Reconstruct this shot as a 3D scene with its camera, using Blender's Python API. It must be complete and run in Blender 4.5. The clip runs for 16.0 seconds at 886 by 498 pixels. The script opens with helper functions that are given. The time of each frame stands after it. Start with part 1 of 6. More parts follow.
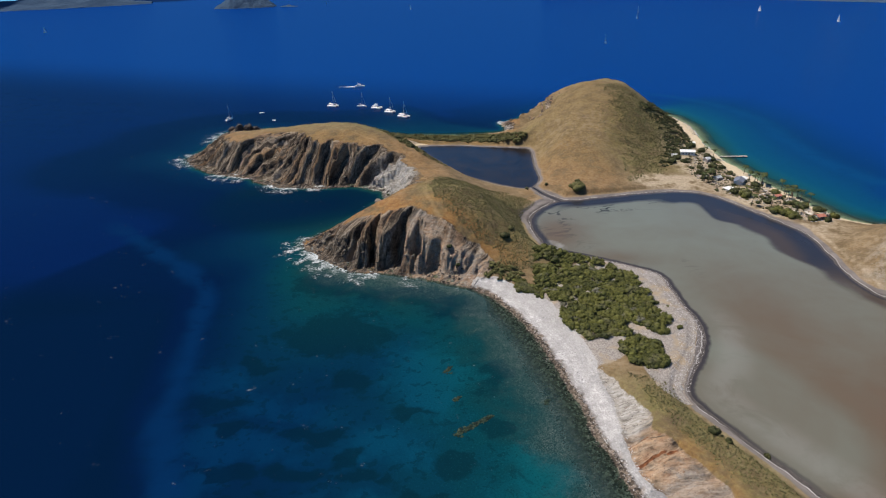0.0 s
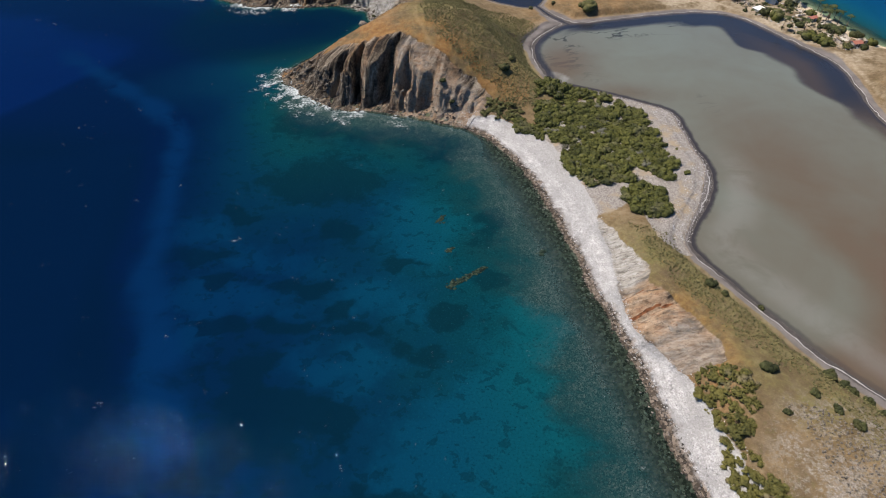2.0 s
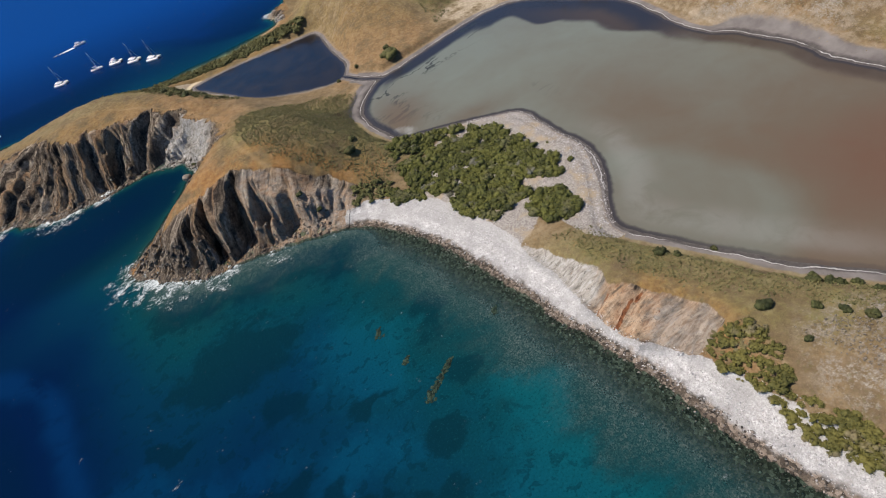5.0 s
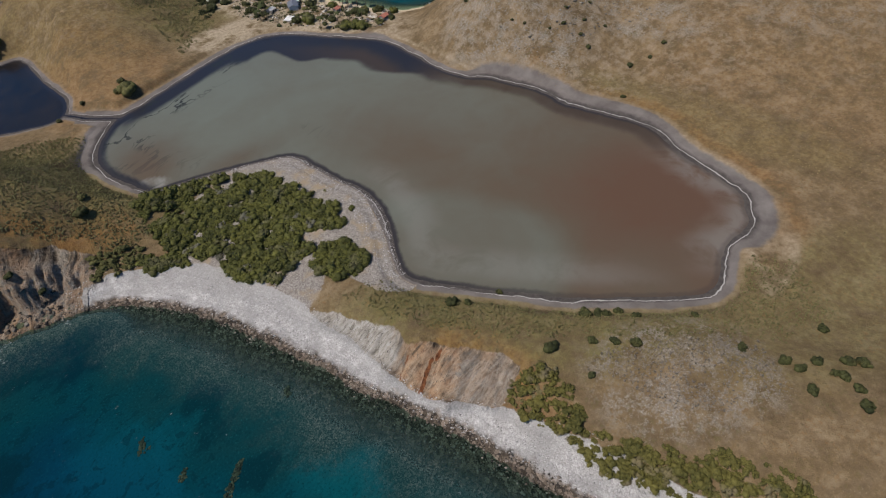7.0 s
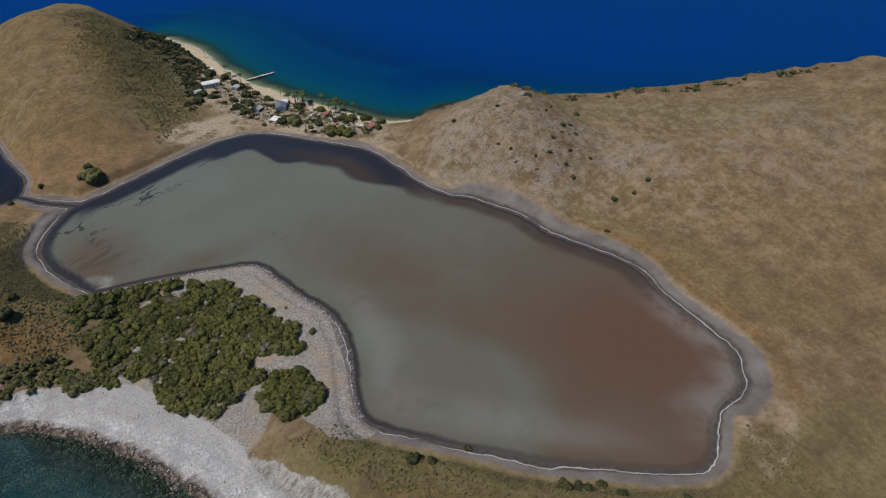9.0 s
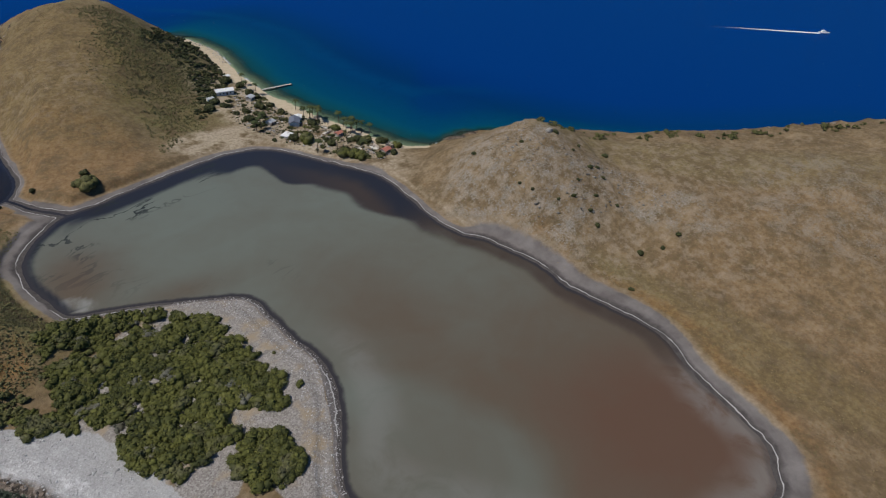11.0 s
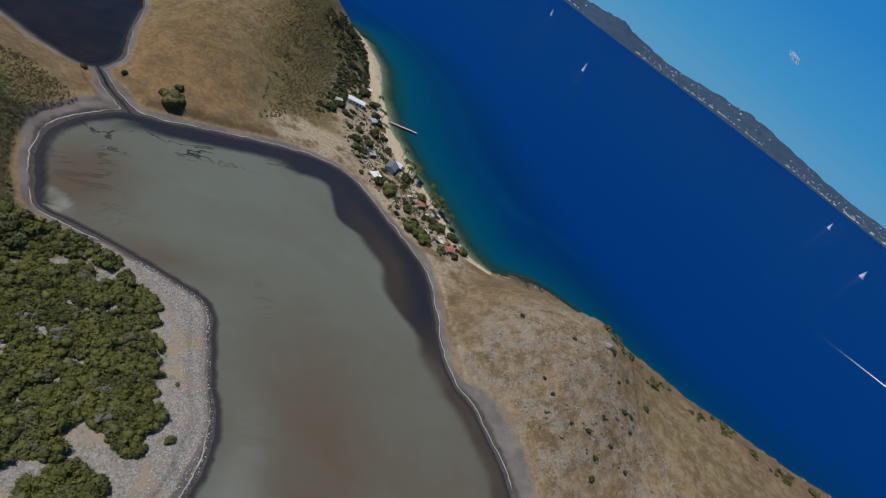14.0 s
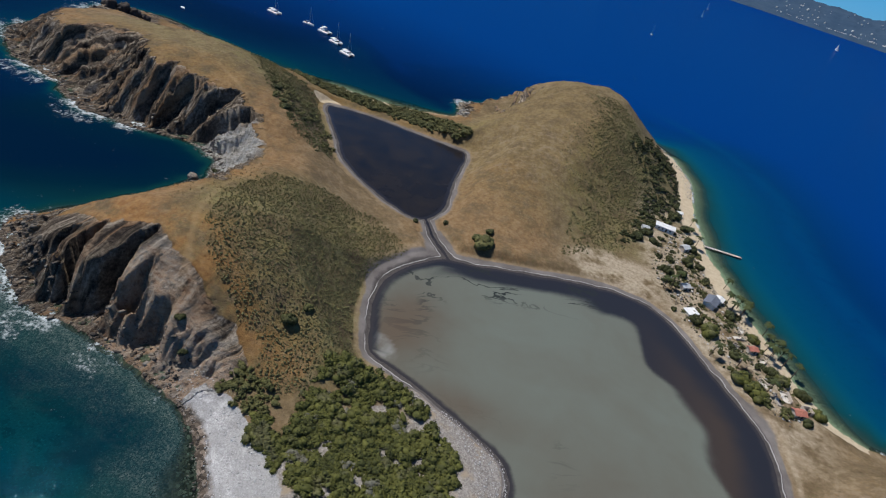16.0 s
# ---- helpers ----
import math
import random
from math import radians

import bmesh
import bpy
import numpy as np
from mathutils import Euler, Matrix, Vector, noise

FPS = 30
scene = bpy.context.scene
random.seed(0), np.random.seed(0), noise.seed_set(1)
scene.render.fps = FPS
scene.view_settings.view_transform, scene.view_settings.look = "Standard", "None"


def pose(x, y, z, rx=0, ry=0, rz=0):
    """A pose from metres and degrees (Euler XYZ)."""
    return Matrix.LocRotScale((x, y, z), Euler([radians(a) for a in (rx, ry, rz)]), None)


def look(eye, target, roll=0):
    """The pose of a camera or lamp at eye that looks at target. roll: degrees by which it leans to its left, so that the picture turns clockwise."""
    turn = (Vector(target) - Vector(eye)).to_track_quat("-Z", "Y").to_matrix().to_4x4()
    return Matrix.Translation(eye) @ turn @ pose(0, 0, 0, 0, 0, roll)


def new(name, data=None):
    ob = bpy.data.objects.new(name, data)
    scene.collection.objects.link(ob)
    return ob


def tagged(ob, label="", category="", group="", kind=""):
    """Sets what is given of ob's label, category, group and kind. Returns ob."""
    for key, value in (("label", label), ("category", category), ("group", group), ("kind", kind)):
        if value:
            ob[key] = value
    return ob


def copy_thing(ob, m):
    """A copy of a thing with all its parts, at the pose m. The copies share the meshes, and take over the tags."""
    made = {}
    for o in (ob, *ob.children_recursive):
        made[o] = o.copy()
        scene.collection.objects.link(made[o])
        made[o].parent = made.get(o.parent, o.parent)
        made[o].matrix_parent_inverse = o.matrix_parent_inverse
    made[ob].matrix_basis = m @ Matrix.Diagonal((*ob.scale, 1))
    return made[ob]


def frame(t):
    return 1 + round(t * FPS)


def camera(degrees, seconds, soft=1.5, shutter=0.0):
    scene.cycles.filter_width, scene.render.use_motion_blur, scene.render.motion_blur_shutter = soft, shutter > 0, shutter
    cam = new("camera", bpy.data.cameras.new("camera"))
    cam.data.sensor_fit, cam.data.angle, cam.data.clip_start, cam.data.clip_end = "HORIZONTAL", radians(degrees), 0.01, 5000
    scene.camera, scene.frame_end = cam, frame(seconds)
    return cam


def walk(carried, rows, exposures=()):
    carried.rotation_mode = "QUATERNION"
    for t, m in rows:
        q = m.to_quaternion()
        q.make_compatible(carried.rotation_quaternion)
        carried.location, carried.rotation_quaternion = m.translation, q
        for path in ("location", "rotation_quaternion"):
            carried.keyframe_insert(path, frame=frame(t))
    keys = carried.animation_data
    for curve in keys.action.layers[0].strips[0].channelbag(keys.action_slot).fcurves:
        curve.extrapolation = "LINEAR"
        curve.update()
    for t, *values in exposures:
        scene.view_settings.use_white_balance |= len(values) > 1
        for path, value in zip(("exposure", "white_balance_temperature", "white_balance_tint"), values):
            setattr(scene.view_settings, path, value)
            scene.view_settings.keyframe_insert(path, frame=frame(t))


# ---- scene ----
cam = camera(78.1, 16.0, soft=1.1)
ROWS = [
    (0, look((5.44, -10.72, 152.63), (-5.49, 77.3, 106.45), -1.81)),
    (0.5, look((4.89, -6.46, 151.16), (-5.11, 74.84, 93.81), -1.86)),
    (1, look((4.53, -1.66, 151.07), (-4.43, 69.03, 80.92), -2.14)),
    (1.5, look((4.51, 2.95, 150.04), (-4.84, 72.69, 78.97), -2.73)),
    (2, look((4.52, 7.2, 149.8), (-4.24, 76.69, 78.43), -2.00)),
    (2.5, look((3.18, 10.54, 150.4), (-1.68, 80.07, 78.69), 2.82)),
    (3, look((2.81, 14.4, 150.65), (-2.5, 84.18, 79.22), 2.04)),
    (3.2, look((2.7, 16.1, 150.6), (-2.57, 86.0, 79.28), 1.88)),
    (5.3, look((1.75, 37.0, 150.0), (12.61, 109.2, 81.67), -25.6)),
    (5.5, look((2.15, 38.98, 149.91), (18.38, 109.37, 80.76), -23.19)),
    (6, look((4.48, 43.98, 149.47), (28.51, 111.84, 80.06), -23.35)),
    (6.5, look((7.85, 48.03, 149.01), (42.22, 109.12, 77.69), -16.11)),
    (7, look((11.43, 52.0, 149.01), (53.71, 105.98, 76.22), -6.80)),
    (7.5, look((15.31, 56.08, 148.94), (61.53, 106.05, 75.68), 0.31)),
    (8, look((18.87, 60.09, 148.74), (65.37, 109.7, 75.41), 1.09)),
    (8.5, look((22.88, 64.34, 148.62), (72.26, 117.65, 79.92), 0.90)),
    (9, look((26.82, 68.72, 149.04), (80.48, 127.28, 88.28), 0.70)),
    (9.2, look((28.4, 70.5, 149.0), (82.62, 129.84, 89.51), 0.68)),
    (11.3, look((44.7, 90.1, 148.7), (98.01, 150.72, 89.69), 5.65)),
    (11.5, look((46.19, 92.01, 148.6), (99.88, 152.48, 89.78), 6.64)),
    (12, look((49.8, 96.64, 148.72), (103.43, 157.53, 90.26), 8.29)),
    (12.5, look((53.32, 101.65, 148.06), (106.11, 163.53, 89.89), 8.55)),
    (13, look((57.83, 106.61, 148.65), (113.86, 166.79, 91.73), 17.85)),
    (13.5, look((62.43, 111.87, 150.35), (120.28, 175.61, 99.46), 36.27)),
    (14, look((64.75, 118.51, 149.98), (111.67, 191.19, 99.82), 36.68)),
    (14.5, look((65.31, 125.27, 150.8), (99.97, 204.73, 100.96), 37.28)),
    (15, look((65.46, 131.55, 150.35), (84.76, 214.76, 98.35), 31.26)),
    (15.5, look((65.48, 137.16, 150.55), (71.51, 221.66, 97.41), 27.36)),
    (16, look((63.16, 142.31, 150.09), (54.96, 224.93, 94.35), 16.14)),
]
walk(cam, ROWS, exposures=[(0, 0.5, 6850, 13), (3, 0.6, 6850, 13), (5.5, 0.6, 6850, 13), (6.25, 0.3, 6800, 13), (7, 0.0, 6750, 12.5), (9, -0.15, 6500, 11), (11.5, -0.15, 6400, 10), (14.0, -0.15, 6350, 10), (15.0, 0.0, 6350, 10), (16, 0.16, 6300, 10)])

# ---- light: clear tropical sky, sun high in the west-north-west of this plan ----
SUN_AZ, SUN_EL = radians(-72), radians(60)
SUN_DIR = Vector((math.sin(SUN_AZ) * math.cos(SUN_EL), math.cos(SUN_AZ) * math.cos(SUN_EL), math.sin(SUN_EL)))
world = bpy.data.worlds.new("world")
scene.world = world
world.use_nodes = True
sky = world.node_tree.nodes.new("ShaderNodeTexSky")
sky.sky_type, sky.sun_disc = "NISHITA", False
sky.sun_elevation, sky.sun_rotation = SUN_EL, SUN_AZ
sky.altitude, sky.air_density, sky.dust_density, sky.ozone_density = 2500, 1.0, 0.0, 6.0
world.node_tree.links.new(sky.outputs[0], world.node_tree.nodes["Background"].inputs[0])
world.node_tree.nodes["Background"].inputs[1].default_value = 0.07
sun = new("sun", bpy.data.lights.new("sun", "SUN"))
sun.data.energy, sun.data.angle, sun.data.color = 4.2, radians(0.5), (1.0, 0.95, 0.87)
sun.matrix_world = look(SUN_DIR * 800, (0, 0, 0))


# ---- material helpers ----
class Nodes:
    """A short way to write a node material."""

    def __init__(self, name):
        self.mat = bpy.data.materials.new(name)
        self.mat.use_nodes = True
        self.tree = self.mat.node_tree
        self.bsdf = self.tree.nodes["Principled BSDF"]
        self.out = self.tree.nodes["Material Output"]
        self.pos = self.add("ShaderNodeNewGeometry").outputs["Position"]

    def add(self, kind):
        return self.tree.nodes.new(kind)

    def put(self, socket, value):
        if isinstance(value, bpy.types.NodeSocket):
            self.tree.links.new(value, socket)
        elif isinstance(value, tuple) and len(value) == 3 and socket.type == "RGBA":
            socket.default_value = (*value, 1)
        else:
            socket.default_value = value

    def attr(self, name):
        n = self.add("ShaderNodeAttribute")
        n.attribute_name = name
        return n.outputs["Fac"]

    def noise(self, scale, detail=3.0, rough=0.55, vector=None, warp=0.0):
        n = self.add("ShaderNodeTexNoise")
        self.put(n.inputs["Vector"], vector or self.pos)
        n.inputs["Scale"].default_value, n.inputs["Detail"].default_value = scale, detail
        n.inputs["Roughness"].default_value, n.inputs["Distortion"].default_value = rough, warp
        return n.outputs["Fac"]

    def cells(self, scale, vector=None, out="Distance"):
        n = self.add("ShaderNodeTexVoronoi")
        self.put(n.inputs["Vector"], vector or self.pos)
        n.inputs["Scale"].default_value = scale
        return n.outputs[out]

    def scaled(self, scale, turn=(0, 0, 0)):
        n = self.add("ShaderNodeMapping")
        self.put(n.inputs["Vector"], self.pos)
        n.inputs["Scale"].default_value, n.inputs["Rotation"].default_value = scale, turn
        return n.outputs[0]

    def streaked(self, turn, across, along):
        """Coordinates turned about the upright, then squeezed: streaks run along that heading."""
        n = self.add("ShaderNodeMapping")
        self.put(n.inputs["Vector"], self.scaled((1, 1, 1), (0, 0, -turn)))
        n.inputs["Scale"].default_value = (along, across, 1.0)
        return n.outputs[0]

    def math(self, op, a, b=0.0):
        n = self.add("ShaderNodeMath")
        n.operation = op
        self.put(n.inputs[0], a), self.put(n.inputs[1], b)
        return n.outputs[0]

    def smooth(self, x, lo, hi):
        n = self.add("ShaderNodeMapRange")
        n.interpolation_type = "SMOOTHSTEP"
        self.put(n.inputs["Value"], x)
        n.inputs["From Min"].default_value, n.inputs["From Max"].default_value = (lo, hi) if lo < hi else (hi, lo)
        n.inputs["To Min"].default_value, n.inputs["To Max"].default_value = (0, 1) if lo < hi else (1, 0)
        return n.outputs["Result"]

    def mix(self, fac, a, b):
        n = self.add("ShaderNodeMix")
        n.data_type = "RGBA"
        self.put(n.inputs[0], fac), self.put(n.inputs[6], a), self.put(n.inputs[7], b)
        return n.outputs[2]

    def ramp(self, x, *stops):
        n = self.add("ShaderNodeValToRGB")
        self.put(n.inputs[0], x)
        e = n.color_ramp.elements
        while len(e) < len(stops):
            e.new(1.0)
        for el, (p, c) in zip(e, stops):
            el.position, el.color = p, (*c, 1)
        return n.outputs[0]

    def bump(self, height, strength=0.5, distance=0.2):
        n = self.add("ShaderNodeBump")
        self.put(n.inputs["Height"], height)
        n.inputs["Strength"].default_value, n.inputs["Distance"].default_value = strength, distance
        return n.outputs[0]

    def finish(self, color, rough=0.9, bump=None, metal=0.0, spec=0.3):
        self.put(self.bsdf.inputs["Base Color"], color), self.put(self.bsdf.inputs["Roughness"], rough)
        self.put(self.bsdf.inputs["Metallic"], metal), self.put(self.bsdf.inputs["Specular IOR Level"], spec)
        if bump:
            self.put(self.bsdf.inputs["Normal"], bump)
        return self.mat


def ground_material():
    n = Nodes("island_ground")
    dc, dp = n.attr("dc"), n.attr("dp")
    big, mid, fine, tiny = n.noise(0.02, 4), n.noise(0.09, 5, 0.6), n.noise(0.5, 5, 0.65), n.noise(2.3, 4, 0.7)
    wob = n.math("MULTIPLY", n.math("SUBTRACT", n.noise(0.35, 4), 0.5), 1.0)
    # dry grass
    c = n.ramp(n.math("ADD", n.math("MULTIPLY", mid, 0.6), n.math("MULTIPLY", fine, 0.4)), (0.32, (0.088, 0.062, 0.034)), (0.5, (0.158, 0.112, 0.063)), (0.68, (0.268, 0.202, 0.124)))
    green = n.math("MULTIPLY", n.attr("green"), n.smooth(n.math("ADD", mid, n.math("MULTIPLY", fine, 0.35)), 0.42, 0.85))
    c = n.mix(n.math("MULTIPLY", green, 0.85), c, n.ramp(fine, (0.3, (0.08, 0.078, 0.028)), (0.75, (0.185, 0.168, 0.066))))
    ochre = n.math("MULTIPLY", n.attr("ochre"), n.smooth(mid, 0.3, 0.6))
    c = n.mix(ochre, c, n.ramp(fine, (0.3, (0.165, 0.078, 0.028)), (0.7, (0.3, 0.163, 0.06))))
    grey = n.math("MULTIPLY", n.attr("grey"), n.smooth(n.math("ADD", n.math("MULTIPLY", n.noise(0.13, 6, 0.7), 0.55), n.math("MULTIPLY", n.noise(0.9, 4, 0.7), 0.45)), 0.46, 0.58))
    c = n.mix(grey, c, n.ramp(tiny, (0.3, (0.14, 0.122, 0.1)), (0.55, (0.25, 0.222, 0.188)), (0.72, (0.42, 0.385, 0.335))))
    # dark specks of low tufts
    c = n.mix(n.math("MULTIPLY", n.smooth(n.noise(0.95, 2, 0.5), 0.6, 0.7), 0.35), c, (0.075, 0.06, 0.025))
    c = n.mix(n.math("MULTIPLY", n.smooth(n.noise(0.8, 4, 0.65), 0.53, 0.64), 0.4), c, n.ramp(mid, (0.4, (0.105, 0.098, 0.036)), (0.6, (0.21, 0.118, 0.05))))
    c = n.mix(n.math("MULTIPLY", n.smooth(tiny, 0.58, 0.72), 0.35), c, (0.33, 0.27, 0.16))
    c = n.mix(n.math("MULTIPLY", n.smooth(n.noise(0.24, 6, 0.68), 0.44, 0.66), n.math("ADD", 0.12, n.math("MULTIPLY", n.attr("bleached"), 0.5))), c, n.ramp(tiny, (0.35, (0.23, 0.178, 0.125)), (0.7, (0.39, 0.325, 0.255))))
    # settlement sand and trampled grass
    c = n.mix(n.math("MULTIPLY", n.attr("sett"), n.smooth(mid, 0.35, 0.55)), c, n.ramp(fine, (0.3, (0.22, 0.172, 0.112)), (0.65, (0.4, 0.338, 0.255))))
    # cliffs: beds that run down the face, dark and pale
    zc = n.add("ShaderNodeSeparateXYZ")
    n.put(zc.inputs[0], n.pos)
    lay = n.add("ShaderNodeCombineXYZ")
    n.put(lay.inputs[0], n.math("MULTIPLY", n.attr("run"), 0.6)), n.put(lay.inputs[1], n.math("MULTIPLY", zc.outputs[2], 0.05)), n.put(lay.inputs[2], n.math("MULTIPLY", dc, 0.03))
    beds = n.math("ADD", n.math("MULTIPLY", n.noise(1.0, 6, 0.66, lay.outputs[0], 0.25), 0.72), n.math("MULTIPLY", n.noise(0.8, 5, 0.7), 0.28))
    rock = n.ramp(beds, (0.4, (0.026, 0.021, 0.018)), (0.47, (0.085, 0.066, 0.05)), (0.53, (0.18, 0.145, 0.11)), (0.61, (0.38, 0.325, 0.26)))
    rock = n.mix(n.math("MULTIPLY", n.smooth(n.noise(0.5, 4, 0.6, lay.outputs[0]), 0.53, 0.62), 0.75), rock, n.ramp(beds, (0.4, (0.12, 0.062, 0.03)), (0.6, (0.34, 0.215, 0.12))))
    runs = n.noise(0.55, 7, 0.68, n.scaled((0.45, 1.5, 0.8), (0, 0, -0.25)), 0.5)
    rock = n.mix(n.attr("pale"), rock, n.ramp(runs, (0.34, (0.16, 0.15, 0.135)), (0.47, (0.325, 0.305, 0.275)), (0.66, (0.46, 0.452, 0.435))))
    rock = n.mix(n.math("MULTIPLY", n.attr("rust"), n.smooth(n.noise(0.25, 4, 0.6), 0.3, 0.6)), rock, n.ramp(runs, (0.3, (0.2, 0.085, 0.042)), (0.45, (0.37, 0.24, 0.15)), (0.7, (0.5, 0.385, 0.275))))
    fiss = n.smooth(n.math("ABSOLUTE", n.math("SUBTRACT", n.noise(0.42, 5, 0.62, n.scaled((0.8, 1.3, 0.5), (0, 0, -0.3)), 0.5), 0.5)), 0.022, 0.006)
    rock = n.mix(n.math("MULTIPLY", n.math("MULTIPLY", fiss, n.attr("bank")), n.smooth(fine, 0.4, 0.6)), rock, (0.075, 0.066, 0.058))
    rock = n.mix(n.smooth(n.math("ADD", n.attr("crack"), n.math("MULTIPLY", wob, 0.5)), 0.4, 0.65), rock, n.ramp(fine, (0.35, (0.05, 0.02, 0.011)), (0.65, (0.25, 0.1, 0.045))))
    c = n.mix(n.smooth(n.math("ADD", n.attr("cliff"), n.math("MULTIPLY", wob, 0.8)), 0.35, 0.6), c, rock)
    # gravel flat beside the pond
    grav = n.ramp(n.math("ADD", n.math("MULTIPLY", n.cells(2.2, out="Color"), 0.6), n.math("MULTIPLY", fine, 0.4)), (0.15, (0.14, 0.124, 0.112)), (0.5, (0.255, 0.232, 0.212)), (0.9, (0.4, 0.375, 0.35)))
    grav = n.mix(n.smooth(mid, 0.52, 0.66), grav, (0.3, 0.24, 0.17))
    c = n.mix(n.smooth(n.math("ADD", n.attr("gravel"), wob), 0.35, 0.6), c, grav)
    # white cobble beach, dark and wet at the waterline
    cob = n.ramp(n.math("ADD", n.math("MULTIPLY", n.cells(3.2, out="Color"), 0.35), n.math("MULTIPLY", fine, 0.65)), (0.22, (0.24, 0.233, 0.23)), (0.46, (0.39, 0.38, 0.376)), (0.7, (0.6, 0.59, 0.588)))
    cob = n.mix(n.math("MULTIPLY", n.smooth(n.math("ADD", n.noise(0.11, 4), n.math("MULTIPLY", n.math("ABSOLUTE", n.math("SUBTRACT", dc, 9.0)), 0.012)), 0.5, 0.66), 0.75), cob, n.ramp(tiny, (0.3, (0.24, 0.235, 0.23)), (0.7, (0.38, 0.375, 0.37))))
    cob = n.mix(n.math("MULTIPLY", n.smooth(n.math("ADD", dc, n.math("MULTIPLY", n.math("SUBTRACT", mid, 0.5), 14.0)), 9.5, 14.5), 0.7), cob, n.ramp(tiny, (0.3, (0.24, 0.235, 0.23)), (0.7, (0.42, 0.415, 0.41))))
    cob = n.mix(n.math("MULTIPLY", n.smooth(n.cells(1.6, out="Color"), 0.36, 0.2), 0.28), cob, (0.22, 0.205, 0.195))
    cob = n.mix(n.math("MULTIPLY", n.smooth(n.noise(0.4, 4, 0.7), 0.6, 0.7), 0.35), cob, (0.28, 0.245, 0.22))
    wet = n.smooth(n.math("ADD", dc, n.math("MULTIPLY", wob, 6.0)), 4.6, 1.6)
    stones = n.ramp(n.cells(1.1, out="Color"), (0.1, (0.03, 0.026, 0.022)), (0.5, (0.095, 0.075, 0.058)), (0.9, (0.26, 0.21, 0.17)))
    band = n.add("ShaderNodeCombineXYZ")
    n.put(band.inputs[0], n.math("MULTIPLY", dc, 0.3)), n.put(band.inputs[1], n.math("MULTIPLY", n.noise(0.03, 3), 8.0))
    cob = n.mix(n.math("MULTIPLY", n.smooth(n.noise(1.0, 3, 0.6, band.outputs[0]), 0.48, 0.62), 0.55), cob, n.ramp(tiny, (0.3, (0.2, 0.195, 0.19)), (0.7, (0.4, 0.395, 0.39))))
    cob = n.mix(wet, cob, stones)
    c = n.mix(n.smooth(n.math("ADD", n.attr("beach"), n.math("MULTIPLY", wob, 0.9)), 0.4, 0.6), c, cob)
    # pale sand on the lee shore
    c = n.mix(n.smooth(n.math("ADD", n.attr("sand"), n.math("MULTIPLY", wob, 0.5)), 0.4, 0.65), c, n.ramp(fine, (0.3, (0.4, 0.32, 0.22)), (0.7, (0.55, 0.46, 0.33))))
    # mud and salt round the ponds
    rim = n.math("ADD", n.math("DIVIDE", dp, n.attr("mudw")), n.math("MULTIPLY", wob, 1.6))
    c = n.mix(n.math("MULTIPLY", n.smooth(rim, 8.5, 5.5), 0.45), c, n.ramp(fine, (0.3, (0.2, 0.145, 0.09)), (0.7, (0.31, 0.245, 0.17))))
    c = n.mix(n.smooth(rim, 5.6, 4.2), c, n.ramp(mid, (0.3, (0.11, 0.097, 0.092)), (0.7, (0.205, 0.186, 0.178))))
    c = n.mix(n.smooth(rim, 2.2, 0.8), c, n.ramp(fine, (0.3, (0.05, 0.045, 0.045)), (0.7, (0.095, 0.085, 0.08))))
    line = n.math("ABSOLUTE", n.math("SUBTRACT", n.math("ADD", dp, n.math("ADD", n.math("MULTIPLY", wob, 1.2), n.math("MULTIPLY", n.math("SUBTRACT", n.noise(0.06, 3), 0.5), 4.0))), 0.9))
    c = n.mix(n.math("MULTIPLY", n.smooth(n.math("ADD", line, n.math("MULTIPLY", tiny, 0.3)), 0.44, 0.2), n.math("MULTIPLY", n.attr("salt"), n.smooth(n.noise(0.05, 3), 0.33, 0.5))), c, (0.42, 0.41, 0.4))
    # footpath
    c = n.mix(n.math("MULTIPLY", n.attr("path"), 0.8), c, (0.34, 0.24, 0.13))
    rough_h = n.math("ADD", n.math("MULTIPLY", fine, 0.6), n.math("MULTIPLY", tiny, 0.5))
    crag = n.math("ADD", n.math("MULTIPLY", beds, 4.5), n.math("ADD", n.math("MULTIPLY", n.noise(0.9, 6, 0.7), 3.0), n.math("MULTIPLY", n.cells(0.55, n.scaled((1, 1, 0.6)), "Color"), 0.7)))
    rough_h = n.math("ADD", rough_h, n.math("MULTIPLY", n.math("MULTIPLY", n.attr("cliff"), n.math("SUBTRACT", 0.85, n.math("MULTIPLY", n.attr("bank"), 0.65))), crag))
    return n.finish(c, 0.95, n.bump(rough_h, 1.0, 0.6), spec=0.1)


